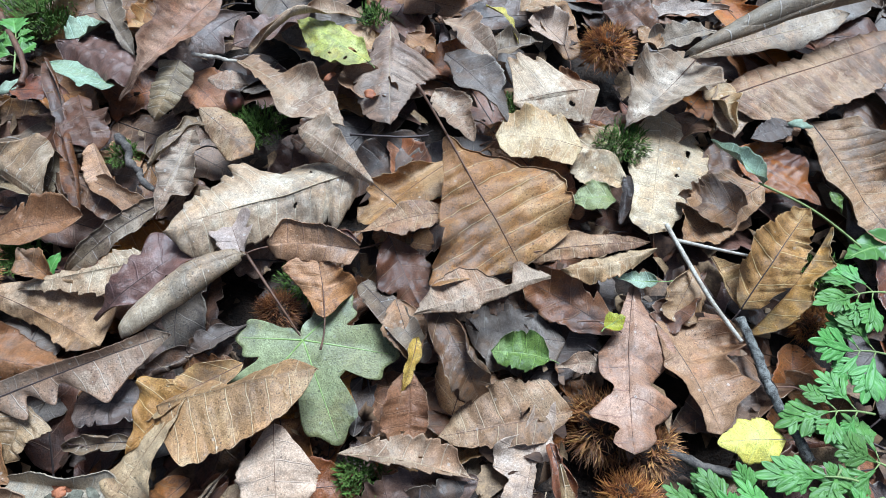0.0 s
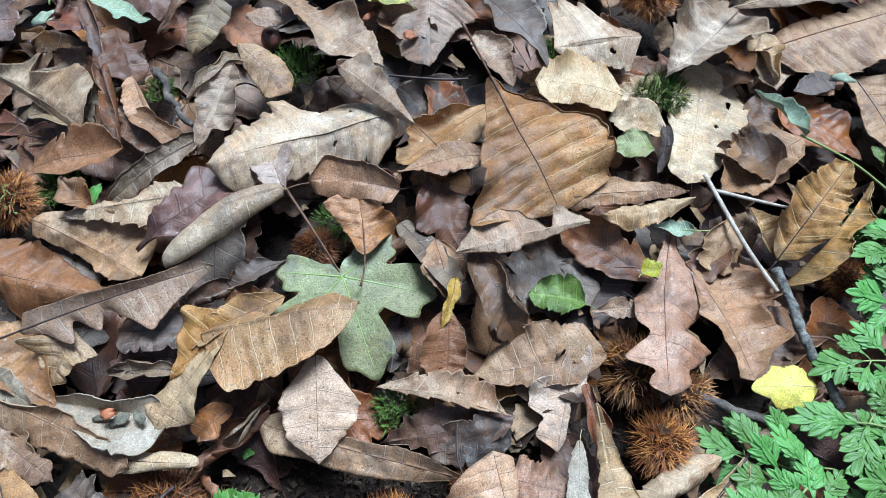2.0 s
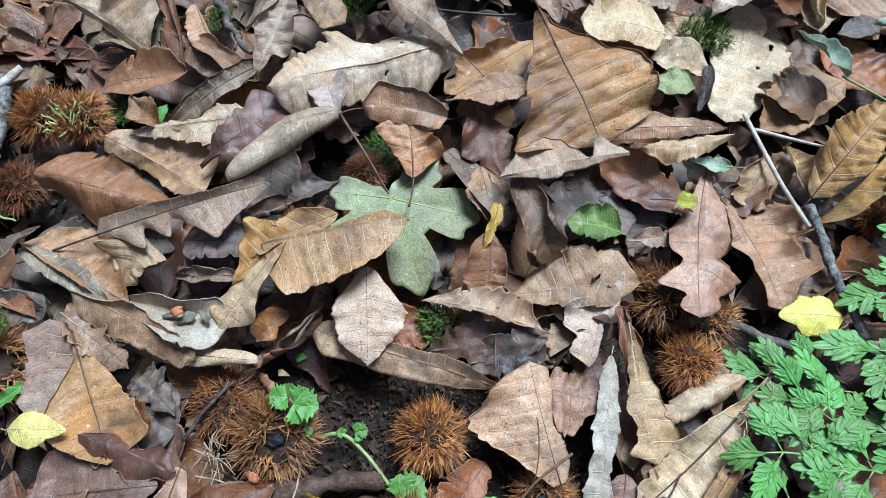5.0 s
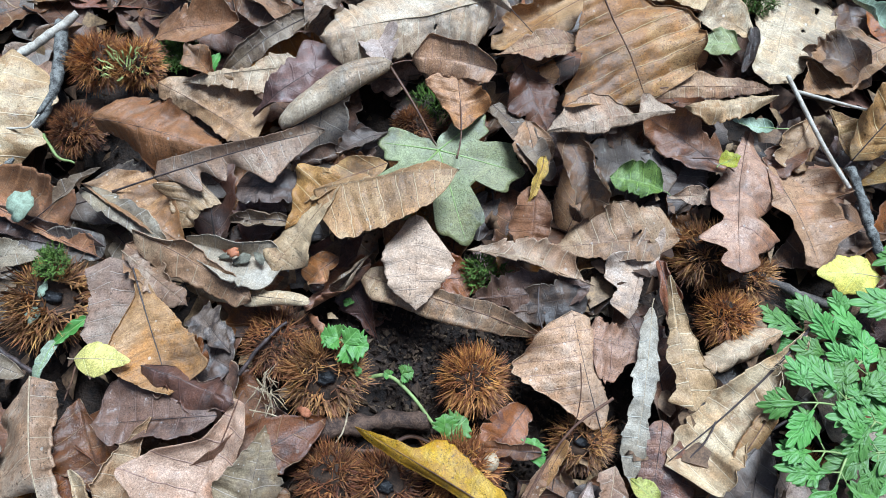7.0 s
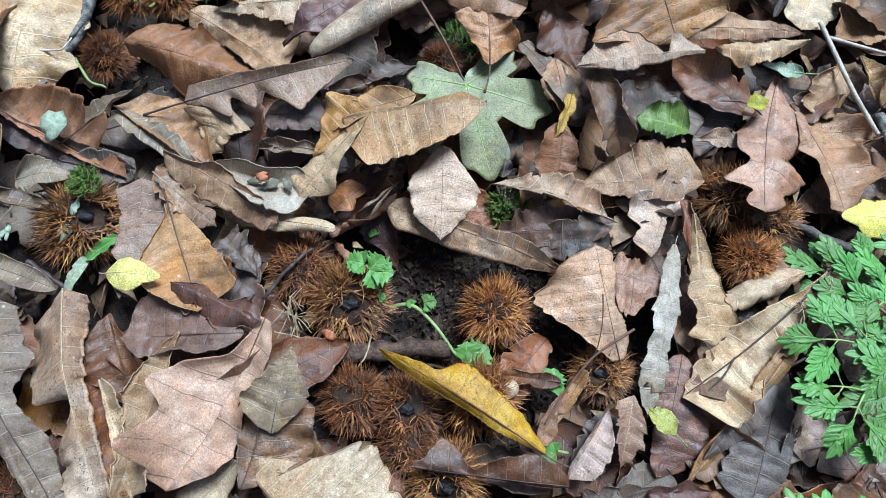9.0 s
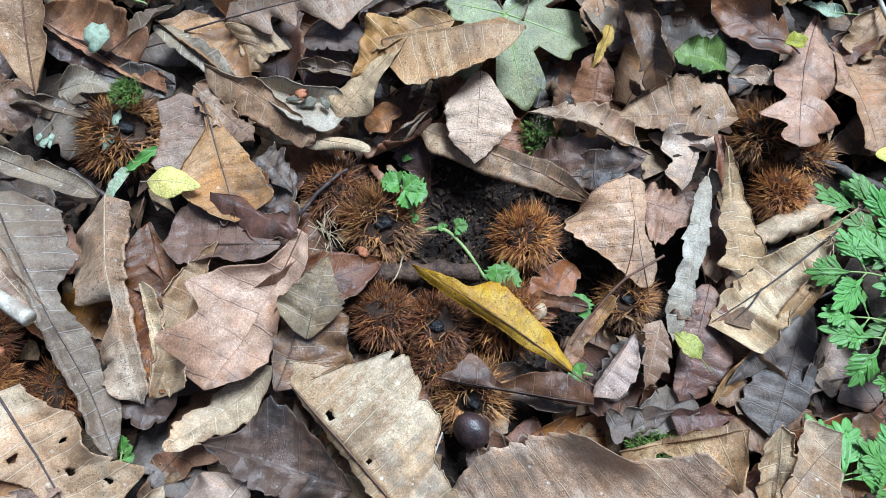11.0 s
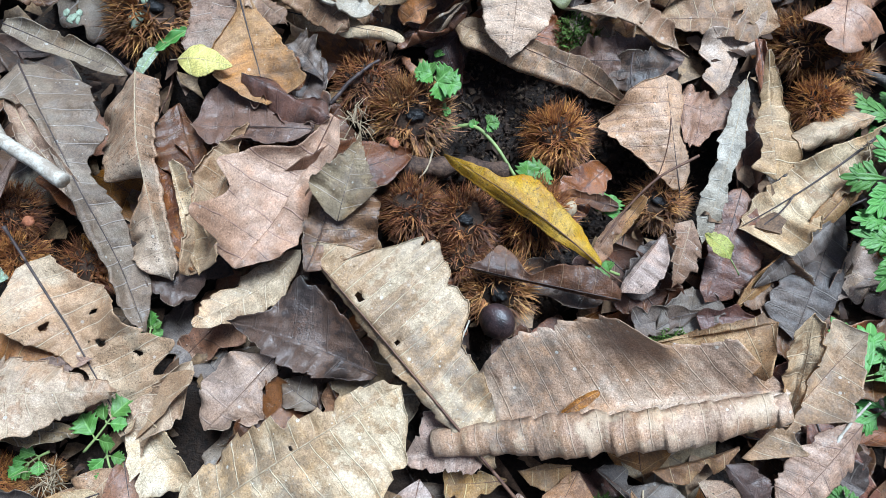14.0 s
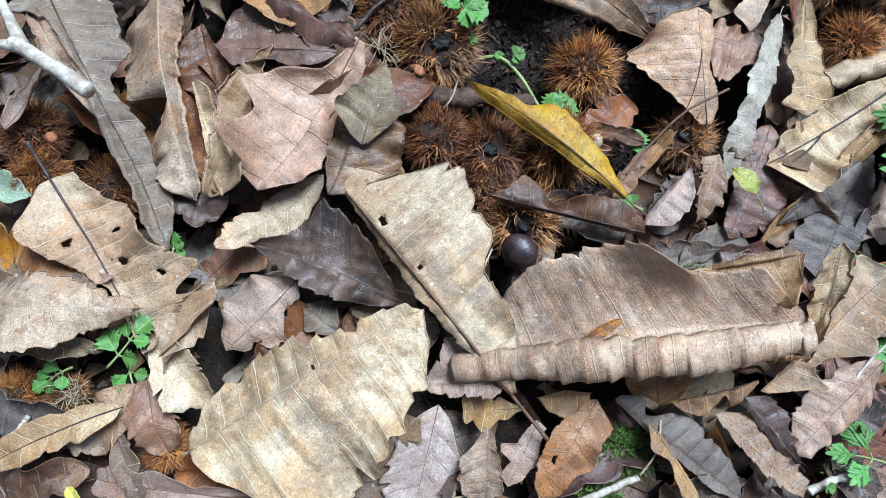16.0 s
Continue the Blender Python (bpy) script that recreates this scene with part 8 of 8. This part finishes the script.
twig([(-0.387, 0.127, 0.018), (-0.371, 0.129, 0.02), (-0.362, 0.132, 0.02), (-0.36, 0.143, 0.018)], 0.0008, 0.0005, mat=PALEWOOD, label='thin white root thread')
twig([(-0.361, 0.134, 0.006), (-0.345, 0.119, 0.006), (-0.333, 0.117, 0.004)], 0.0012, 0.0008, mat=STEMGREEN, label='thin curved green stem')
twig([(-0.336, -0.099, 0.062), (-0.309, -0.106, 0.066), (-0.283, -0.114, 0.068)], 0.0036, 0.0044, mat=PALEWOOD, knots=0.03, label='broken pale stick with black marks', forks=[[(-0.329, -0.101, 0.062), (-0.346, -0.087, 0.056), (-0.367, -0.069, 0.05)], [(-0.33, -0.1, 0.062), (-0.346, -0.102, 0.06)], ], sides=9)
twig([(-0.184, -0.007, -0.006), (-0.173, 0.016, -0.004), (-0.162, 0.032, -0.006)], 0.0015, 0.0011, mat=RIB['dark'], label='thin dark stalk across a bur')
twig([(-0.335, -0.016, 0.008), (-0.308, -0.027, 0.006)], 0.0019, 0.0015, mat=RIB['dark'], label='thin dark stalk on the litter')
twig([(0.03, -0.249, -0.006), (0.047, -0.235, -0.006), (0.062, -0.224, -0.008)], 0.0023, 0.0020, mat=PALEWOOD, label='short pale stick on the litter')
twig([(0.159, -0.203, -0.006), (0.172, -0.192, -0.004), (0.187, -0.183, -0.004)], 0.0026, 0.0023, mat=PALEWOOD, label='short pale stick on the litter')
twig([(-0.29, -0.311, 0.01), (-0.285, -0.299, 0.01), (-0.282, -0.289, 0.01)], 0.0016, 0.0016, mat=PALEWOOD, label='short pale stick end')
twig([(-0.057, -0.171, 0.006), (-0.061, -0.143, 0.004), (-0.059, -0.121, 0.004)], 0.0008, 0.0005, mat=PALEWOOD, label='thin pale straw beside a nut')
twig([(-0.117, -0.041, -0.032), (-0.088, -0.038, -0.034), (-0.069, -0.026, -0.034), (-0.05, -0.029, -0.036)], 0.0015, 0.0012, mat=RIB['brown'], label='old brown root on the soil')
twig([(-0.159, -0.04, -0.024), (-0.112, -0.027, -0.02), (-0.058, -0.012, -0.024)], 0.0070, 0.0059, mat=ROTWOOD, knots=0.2, sides=14, label='dark rotten stick on the soil')
twig([(0.163, -0.14, 0.004), (0.17, -0.121, 0.008), (0.179, -0.105, 0.01)], 0.0010, 0.0007, mat=PALEWOOD, label='thin pale straw across dead leaves')
twig([(-0.178, -0.012, -0.01), (-0.159, -0.016, -0.006), (-0.149, -0.023, -0.01)], 0.0005, 0.0003, mat=RIB['pale'], label='thin straw-coloured fibre over a bur')
twig([(-0.173, -0.007, -0.01), (-0.16, -0.019, -0.006), (-0.155, -0.035, -0.01)], 0.0005, 0.0003, mat=RIB['pale'], label='thin straw-coloured fibre over a bur')
twig([(-0.169, -0.002, -0.01), (-0.166, -0.014, -0.006), (-0.17, -0.031, -0.01)], 0.0005, 0.0003, mat=RIB['pale'], label='thin straw-coloured fibre over a bur')
twig([(-0.162, -0.012, -0.01), (-0.16, -0.025, -0.006), (-0.165, -0.042, -0.01)], 0.0005, 0.0003, mat=RIB['pale'], label='thin straw-coloured fibre over a bur')
twig([(-0.173, -0.027, -0.01), (-0.155, -0.028, -0.006), (-0.144, -0.032, -0.01)], 0.0005, 0.0003, mat=RIB['pale'], label='thin straw-coloured fibre over a bur')

spine_tuft((0.157, 0.050, 0.012), 0.009, 26, RIB["pale"], "straw-coloured bunch of bur spines on a fawn leaf")
spine_tuft((-0.162, -0.013, -0.006), 0.011, 26, RIB["pale"], "straw-coloured bunch of loose bur spines beside a bur", 0.9)
spine_tuft((-0.269, -0.274, -0.002), 0.012, 50, RIB["pale"], "straw-coloured bur spines under torn leaves", 0.9)
twig([(0.052, 0.015, 0.014), (0.031, -0.005, 0.010), (0.017, -0.029, 0.003), (0.008, -0.051, 0.000)], 0.0009, 0.0006, mat=RIB["brown"], knots=0.03, label='thin bent stalk of a small fawn leaf')
twig([(0.163, 0.020, 0.004), (0.144, 0.005, 0.000), (0.124, -0.013, -0.004)], 0.0010, 0.0008, mat=RIB["dark"], knots=0.03, label='thin dark stalk across a slate grey leaf')

# green herbs and seedlings
frond((0.192, 0.032, 0.016), 94, 0.028, size=0.0272, pitch=12, pairs=1)
frond((0.192, 0.004, 0.016), 94, 0.022, size=0.0237, pitch=12, pairs=1)
frond((0.193, 0.005, 0.016), 157, 0.021, size=0.0297, pitch=12, pairs=1)
frond((0.19, 0.032, 0.018), -11, 0.008, size=0.0281, pitch=12, pairs=1)
frond((0.214, 0.009, 0.018), 103, 0.007, size=0.0256, pitch=12, pairs=1)
frond((0.211, 0.025, 0.02), 82, 0.006, size=0.0258, pitch=12, pairs=1)
frond((0.21, -0.028, 0.014), 52, 0.004, size=0.0232, pitch=12, pairs=1)
frond((0.307, 0.226, 0.016), 101, 0.024, size=0.0290, pitch=12, pairs=2)
frond((0.3, 0.182, 0.014), 89, 0.025, size=0.0278, pitch=12, pairs=2)
frond((0.282, 0.143, 0.012), 92, 0.031, size=0.0268, pitch=12, pairs=2)
frond((0.195, 0.069, -0.006), 64, 0.030, size=0.0238, pitch=12, pairs=1)
frond((0.206, 0.073, 0.001), 78, 0.032, size=0.0227, pitch=12, pairs=1)
frond((0.209, 0.067, 0.008), 95, 0.023, size=0.0262, pitch=12, pairs=1)
frond((0.216, 0.065, 0.012), 44, 0.013, size=0.0279, pitch=12, pairs=0)
frond((0.202, 0.088, 0.006), 21, 0.004, size=0.0176, pitch=12, pairs=0)
frond((0.208, 0.051, 0.014), 6, 0.006, size=0.0274, pitch=12, pairs=1)
frond((0.205, 0.063, 0.014), 139, 0.007, size=0.0317, pitch=12, pairs=0)
frond((0.262, 0.102, 0.012), 87, 0.021, size=0.0349, pitch=12, pairs=0)
frond((0.253, 0.108, 0.012), 143, 0.007, size=0.0289, pitch=12, pairs=0)
frond((0.226, 0.063, 0.012), 164, 0.005, size=0.0258, pitch=12, pairs=0)
frond((0.234, 0.028, 0.014), 83, 0.008, size=0.0306, pitch=12, pairs=1)
frond((0.278, 0.094, 0.008), 111, 0.017, size=0.0309, pitch=12, pairs=1)
frond((0.266, 0.048, 0.01), 76, 0.009, size=0.0294, pitch=12, pairs=1)
frond((0.233, 0.075, 0.004), 84, 0.011, size=0.0266, pitch=12, pairs=0)
frond((0.276, 0.066, 0.01), 82, 0.008, size=0.0299, pitch=12, pairs=1)
frond((0.283, 0.112, 0.01), 70, 0.007, size=0.0312, pitch=12, pairs=1)
frond((0.173, -0.097, 0.008), -14, 0.008, size=0.0289, pitch=12, pairs=2)
frond((0.178, -0.105, -0.006), 64, 0.003, size=0.0139, pitch=12, pairs=0)
frond((0.199, -0.106, -0.004), 69, 0.003, size=0.0177, pitch=12, pairs=1)
frond((0.217, -0.086, 0.004), 77, 0.008, size=0.0273, pitch=12, pairs=1)
frond((0.206, -0.175, -0.004), 91, 0.028, size=0.0192, pairs=1)
frond((-0.241, -0.185, 0.002), 6, 0.010, size=0.0078, pairs=2, meshes=SPROUTS, name='seedling', label='small bright green seedling between dry leaves', group='seedlings')
frond((-0.253, -0.253, 0.004), -21, 0.025, size=0.0124, pairs=2, meshes=SPROUTS, name='seedling', label='small bright green seedling between dry leaves', group='seedlings')
frond((-0.243, -0.246, 0.002), -145, 0.017, size=0.0097, pairs=2, meshes=SPROUTS, name='seedling', label='small bright green seedling between dry leaves', group='seedlings')
frond((-0.274, -0.259, 0), 139, 0.015, size=0.0097, pairs=2, meshes=SPROUTS, name='seedling', label='small bright green seedling between dry leaves', group='seedlings')
frond((-0.343, 0.371, 0.008), 16, 0.041, size=0.0169, pairs=3, meshes=SPROUTS, name='seedling', label='small bright green seedling between dry leaves', group='seedlings')
sprout([(-0.111, -0.004, -0.016), (-0.11, 0.008, -0.006), (-0.115, 0.019, 0.003), (-0.122, 0.025, 0.006)], 0.0015, [((-0.123, 0.025, 0.007), 90, 0.0119), ((-0.119, 0.022, 0.006), -89, 0.0160), ((-0.11, 0.007, -0.004), -53, 0.0046)], "pale-stemmed seedling with a scalloped green leaf")
sprout([(-0.118, 0, -0.034), (-0.093, 0.01, -0.022), (-0.074, 0.001, -0.018), (-0.052, -0.019, -0.02)], 0.0016, [((-0.081, 0.012, -0.016), -70, 0.0083), ((-0.089, 0.01, -0.02), 58, 0.0049)], "creeping seedling with round scalloped leaves")
sprout([(-0.054, -0.015, -0.028), (-0.046, -0.016, -0.018)], 0.0011, [((-0.046, -0.023, -0.01), -42, 0.0178)], "dark green scalloped seedling leaf")
sprout([(0.01, -0.026, -0.024), (0.01, -0.019, -0.018)], 0.0011, [((0.009, -0.028, -0.014), -12, 0.0137)], "dark green scalloped seedling leaf")
sprout([(0.027, -0.065, -0.016), (0.015, -0.065, -0.01)], 0.0011, [((0.018, -0.067, -0.006), 83, 0.0093)], "small green seedling leaf")
sprout([(0.162, -0.199, -0.008), (0.167, -0.198, 0)], 0.0010, [((0.164, -0.197, 0.002), -101, 0.0050)], "green scalloped seedling leaf")
sprout([(-0.126, 0.054, -0.03), (-0.126, 0.056, -0.024)], 0.0012, [((-0.126, 0.054, -0.022), 37, 0.0052)], "dark green seedling under a leaf")

# moss, lichen and chips
moss_tuft((-0.351, 0.438, 0.006), 0.0333, n=700)
moss_tuft((0.141, 0.348, 0.004), 0.0203, n=300)
moss_tuft((-0.15, 0.344, -0.004), 0.0223, n=400)
moss_tuft((0.052, 0.374, 0.01), 0.0116, n=150)
moss_tuft((-0.069, 0.468, 0.002), 0.0147, n=160)
moss_tuft((-0.291, 0.221, 0), 0.0158, n=260)
moss_tuft((0.288, 0.248, -0.01), 0.0207, n=300)
moss_tuft((-0.09, 0.216, -0.01), 0.0200, n=260)
moss_tuft((-0.035, 0.087, -0.01), 0.0139, n=140)
moss_tuft((-0.324, 0.042, 0.006), 0.0135, n=260, label='green moss growing on a bur')
moss_tuft((-0.31, 0.186, 0.026), 0.0167, n=32, mat=PALEMOSS, label='pale moss strands across a bur')
moss_tuft((-0.288, 0.214, 0.004), 0.0127, n=160)
moss_tuft((0.05, -0.213, -0.012), 0.0169, n=420)
moss_tuft((0.043, -0.239, -0.012), 0.0120, n=200)
moss_tuft((0.07, -0.103, -0.008), 0.0139, n=260)
moss_tuft((0.182, -0.19, -0.01), 0.0134, n=200)
moss_tuft((-0.242, 0.307, 0.002), 0.0111, n=160)
moss_tuft((-0.04, 0.092, -0.004), 0.0101, n=90)
flake((-0.361, 0, 0.012), 0.0033, -70, LICHEN, "pale mint green lichen flake on a bur")
flake((-0.356, -0.002, 0.012), 0.0041, 38, LICHEN, "pale mint green lichen flake on a bur")
flake((-0.353, 0.002, 0.012), 0.0030, 128, LICHEN, "pale mint green lichen flake on a bur")
flake((-0.352, -0.003, 0.012), 0.0026, 101, LICHEN, "pale mint green lichen flake on a bur")
flake((-0.357, -0.005, 0.012), 0.0022, -16, LICHEN, "pale mint green lichen flake on a bur")
flake((-0.315, 0.007, 0.014), 0.0067, 60, LICHEN, "pale mint green lichen flake on a bur")
flake((-0.315, 0.024, 0.014), 0.0052, 100, LICHEN, "pale mint green lichen flake on a bur")
flake((-0.344, 0.074, 0.022), 0.0126, 70, LICHEN, "pale mint film on a brown leaf")
flake((-0.338, 0.356, 0.01), 0.0114, 10, LICHEN, "small grey-green lichen chip")
flake((0.275, 0.364, 0.018), 0.0079, 10, LICHEN, "small grey-green lichen chip")
leaf("lance", "rust", (0.004, -0.16, 0.02), (0.021, -0.142, 0.024), 0.0035, stalk=0.0, crumple=0.6, label='curled orange scrap lying on a big bleached leaf')
flake((-0.206, 0.069, 0.008), 0.0056, -20, CORAL, "orange chip of dry leaf")
flake((-0.324, -0.136, 0.022), 0.0046, 40, CORAL, "coral red chip of bark")
flake((-0.093, 0.382, 0.016), 0.0053, 40, CORAL, "small coral red chip of bark")
flake((-0.059, 0.367, 0.016), 0.0057, 0, CORAL, "small coral red chip of bark")
flake((0.164, 0.301, -0.002), 0.0047, 0, CORAL, "small coral red chip of bark")
flake((-0.136, -0.023, -0.002), 0.0052, 0, CORAL, "reddish chip of kernel")
flake((-0.142, 0.035, -0.008), 0.0068, -30, MAT['rust'], "small tan curled leaf chip")
flake((-0.205, 0.065, 0.0145), 0.0043, 10, SLUDGE, "grey-green rotten scrap in a silvery leaf")
flake((-0.194, 0.065, 0.0145), 0.0052, 60, SLUDGE, "grey-green rotten scrap in a silvery leaf")
flake((-0.184, 0.067, 0.0145), 0.0047, 120, SLUDGE, "grey-green rotten scrap in a silvery leaf")
flake((-0.198, 0.062, 0.0145), 0.0030, 80, SLUDGE, "grey-green rotten scrap in a silvery leaf")
flake((-0.199, 0.066, 0.022), 0.0045, 40, CORAL, "orange scrap of leaf in a silvery cup")
moss_tuft((-0.31, 0.039, 0.025), 0.0093, n=150, label='fresh green moss on an old bur')


# ---- the lower layer of old leaves ----
SIZES = []


def lower_layer():
    """Dull, half-rotted leaves that fill the gaps under the upper ones; few in the bare hollow."""
    g = random.Random(11)
    stock = []
    # mostly dark colours, so that the shade in the gaps is painted deeper
    choice = ["brown", "mauve", "grey", "brown", "dark", "fawn", "red", "slate", "brown", "rust", "dark"]
    kinds = ["chestnut", "oak", "ovate", "chestnut", "lance", "oak"]
    for i in range(24):
        kind = kinds[i % len(kinds)]
        ln = {"chestnut": 0.13, "oak": 0.085, "ovate": 0.07, "lance": 0.09}[kind] * g.uniform(0.8, 1.15)
        SIZES.append(ln)
        w = ln * {"chestnut": 0.2, "oak": 0.3, "ovate": 0.32, "lance": 0.2}[kind]
        stock.append(leaf(kind, choice[i % len(choice)], (0, 0, 0), (0, ln, 0), w, g.uniform(-8, 8), g.uniform(-20, 20), g.uniform(-8, 15),
                          (g.uniform(0, 50), g.uniform(0, 50)), arch=g.uniform(0.0, 0.1), stalk=0.014, cols=7, crumple=0.6, seed=5000 + 13 * i, holes=g.choice((0, 0, 2)),
                          state="below others", group="older leaves below"))
    used = set()
    done = 0
    for i in range(9000):
        if done >= 720:
            break
        x, y, turn = g.uniform(-0.52, 0.48), g.uniform(-0.42, 0.62), g.uniform(0, 360)
        a = stock[done % len(stock)]
        ln = SIZES[done % len(stock)]
        if ((x + 0.03) / (0.075 + 0.3 * ln)) ** 2 + ((y - 0.02) / (0.05 + 0.3 * ln)) ** 2 < 1.0:
            continue
        if any((x - bx) ** 2 + (y - by) ** 2 < (br * 0.8 + 0.3 * ln) ** 2 for bx, by, br in BURS):
            continue
        floor_z = float(soil_height(x, y))
        z = floor_z + g.uniform(0.006, 0.030)
        ca, sa = -math.sin(radians(turn)), math.cos(radians(turn))
        over = [p[2] for p in PLACED for q in (-0.4, 0.0, 0.4) if (p[0] - x - q * ln * ca) ** 2 + (p[1] - y - q * ln * sa) ** 2 < 0.0009]
        if over:
            z = max(floor_z + 0.002, min(z, min(over) - 0.016))
        m = pose(x, y, z, g.uniform(-9, 9), g.uniform(-12, 12), turn) @ Matrix.Translation((0, -0.5 * ln, 0))
        if done % len(stock) in used:
            copy_thing(a, m)
        else:
            a.matrix_world = m
            used.add(done % len(stock))
        done += 1


lower_layer()


def leaf_fragments(n=2400):
    """Torn, curled scraps of leaf that fill the gaps; too many and too small to count."""
    g = np.random.RandomState(77)
    pieces = []
    for _ in range(n):
        x, y = g.uniform(-0.48, 0.42), g.uniform(-0.36, 0.56)
        if ((x + 0.03) / 0.08) ** 2 + ((y - 0.02) / 0.06) ** 2 < 1.3 and g.uniform() < 0.98:
            continue
        size = 0.004 + 0.014 * g.uniform() ** 2
        k = g.randint(5, 9)
        a = np.sort(g.uniform(0, 2 * np.pi, k))
        rr = g.uniform(0.6, 1.2, k)
        P = [(0.0, 0.0)] + [(math.cos(t) * q, math.sin(t) * q * 0.6) for t, q in zip(a, rr)]
        bend = g.uniform(-0.6, 0.6)
        V = np.array([(px, py, bend * px * px) for px, py in P]) * size
        rot = np.array(Euler((g.uniform(-0.6, 0.6), g.uniform(-0.6, 0.6), g.uniform(0, 6.28))).to_matrix())
        z = float(soil_height(x, y)) + g.uniform(0.006, 0.034)
        pieces.append((V @ rot.T + np.array((x, y, z)), [(0, 1 + i, 1 + (i + 1) % k) for i in range(k)]))
    v, f = join(pieces)
    ob = new("leaf_fragments", mesh_of("leaf_fragments", v, f, SCRAP))
    return tagged(ob, "torn brown scraps of dry leaf in the gaps", "leaf scraps", "", "stuff")


leaf_fragments()


def loose_stalks():
    """Fallen leaf stalks, dark and thin, lying across the litter."""
    g = random.Random(23)
    for i in range(46):
        x, y, a = g.uniform(-0.40, 0.36), g.uniform(-0.30, 0.50), g.uniform(0, 6.28)
        ln, z = g.uniform(0.02, 0.05), g.uniform(-0.018, 0.004)
        d = (math.cos(a) * ln, math.sin(a) * ln)
        twig([(x, y, z), (x + d[0] * 0.5 - d[1] * 0.1, y + d[1] * 0.5 + d[0] * 0.1, z + 0.003), (x + d[0], y + d[1], z)], 0.0008, 0.0005,
             mat=RIB[g.choice(("dark", "brown", "pale"))], label="thin fallen leaf stalk on the litter", name="leaf_stalk", sides=6)


loose_stalks()


def far_litter(n=5200):
    """The same litter going on all round, far from the eye: one sheet of bent leaves."""
    g = np.random.RandomState(91)
    base = np.array([(0, -1, 0), (0.42, -0.45, 0.1), (0.5, 0.1, 0.14), (0.3, 0.65, 0.06), (0, 1, -0.06), (-0.3, 0.65, 0.06), (-0.5, 0.1, 0.14), (-0.42, -0.45, 0.1), (0, 0, 0)])
    tri = [(8, i, (i + 1) % 8) for i in range(8)]
    pieces = []
    while len(pieces) < n:
        x, y = g.uniform(-2.6, 2.5, 2)
        if -0.50 < x < 0.46 and -0.40 < y < 0.60:
            continue
        rot = np.array(Euler((g.uniform(-0.5, 0.5), g.uniform(-0.5, 0.5), g.uniform(0, 6.28))).to_matrix())
        b = base * np.array((g.uniform(0.6, 1.1), 1, g.uniform(-2, 3))) * g.uniform(0.03, 0.075)
        pieces.append((b @ rot.T + np.array((x, y, -0.022 + g.uniform(-0.01, 0.02))), tri))
    v, f = join(pieces)
    return tagged(new("far_leaf_litter", mesh_of("far_leaf_litter", v, f, SCRAP)), "brown leaf litter spreading over the woodland floor", "leaf litter", "", "stuff")


far_litter()
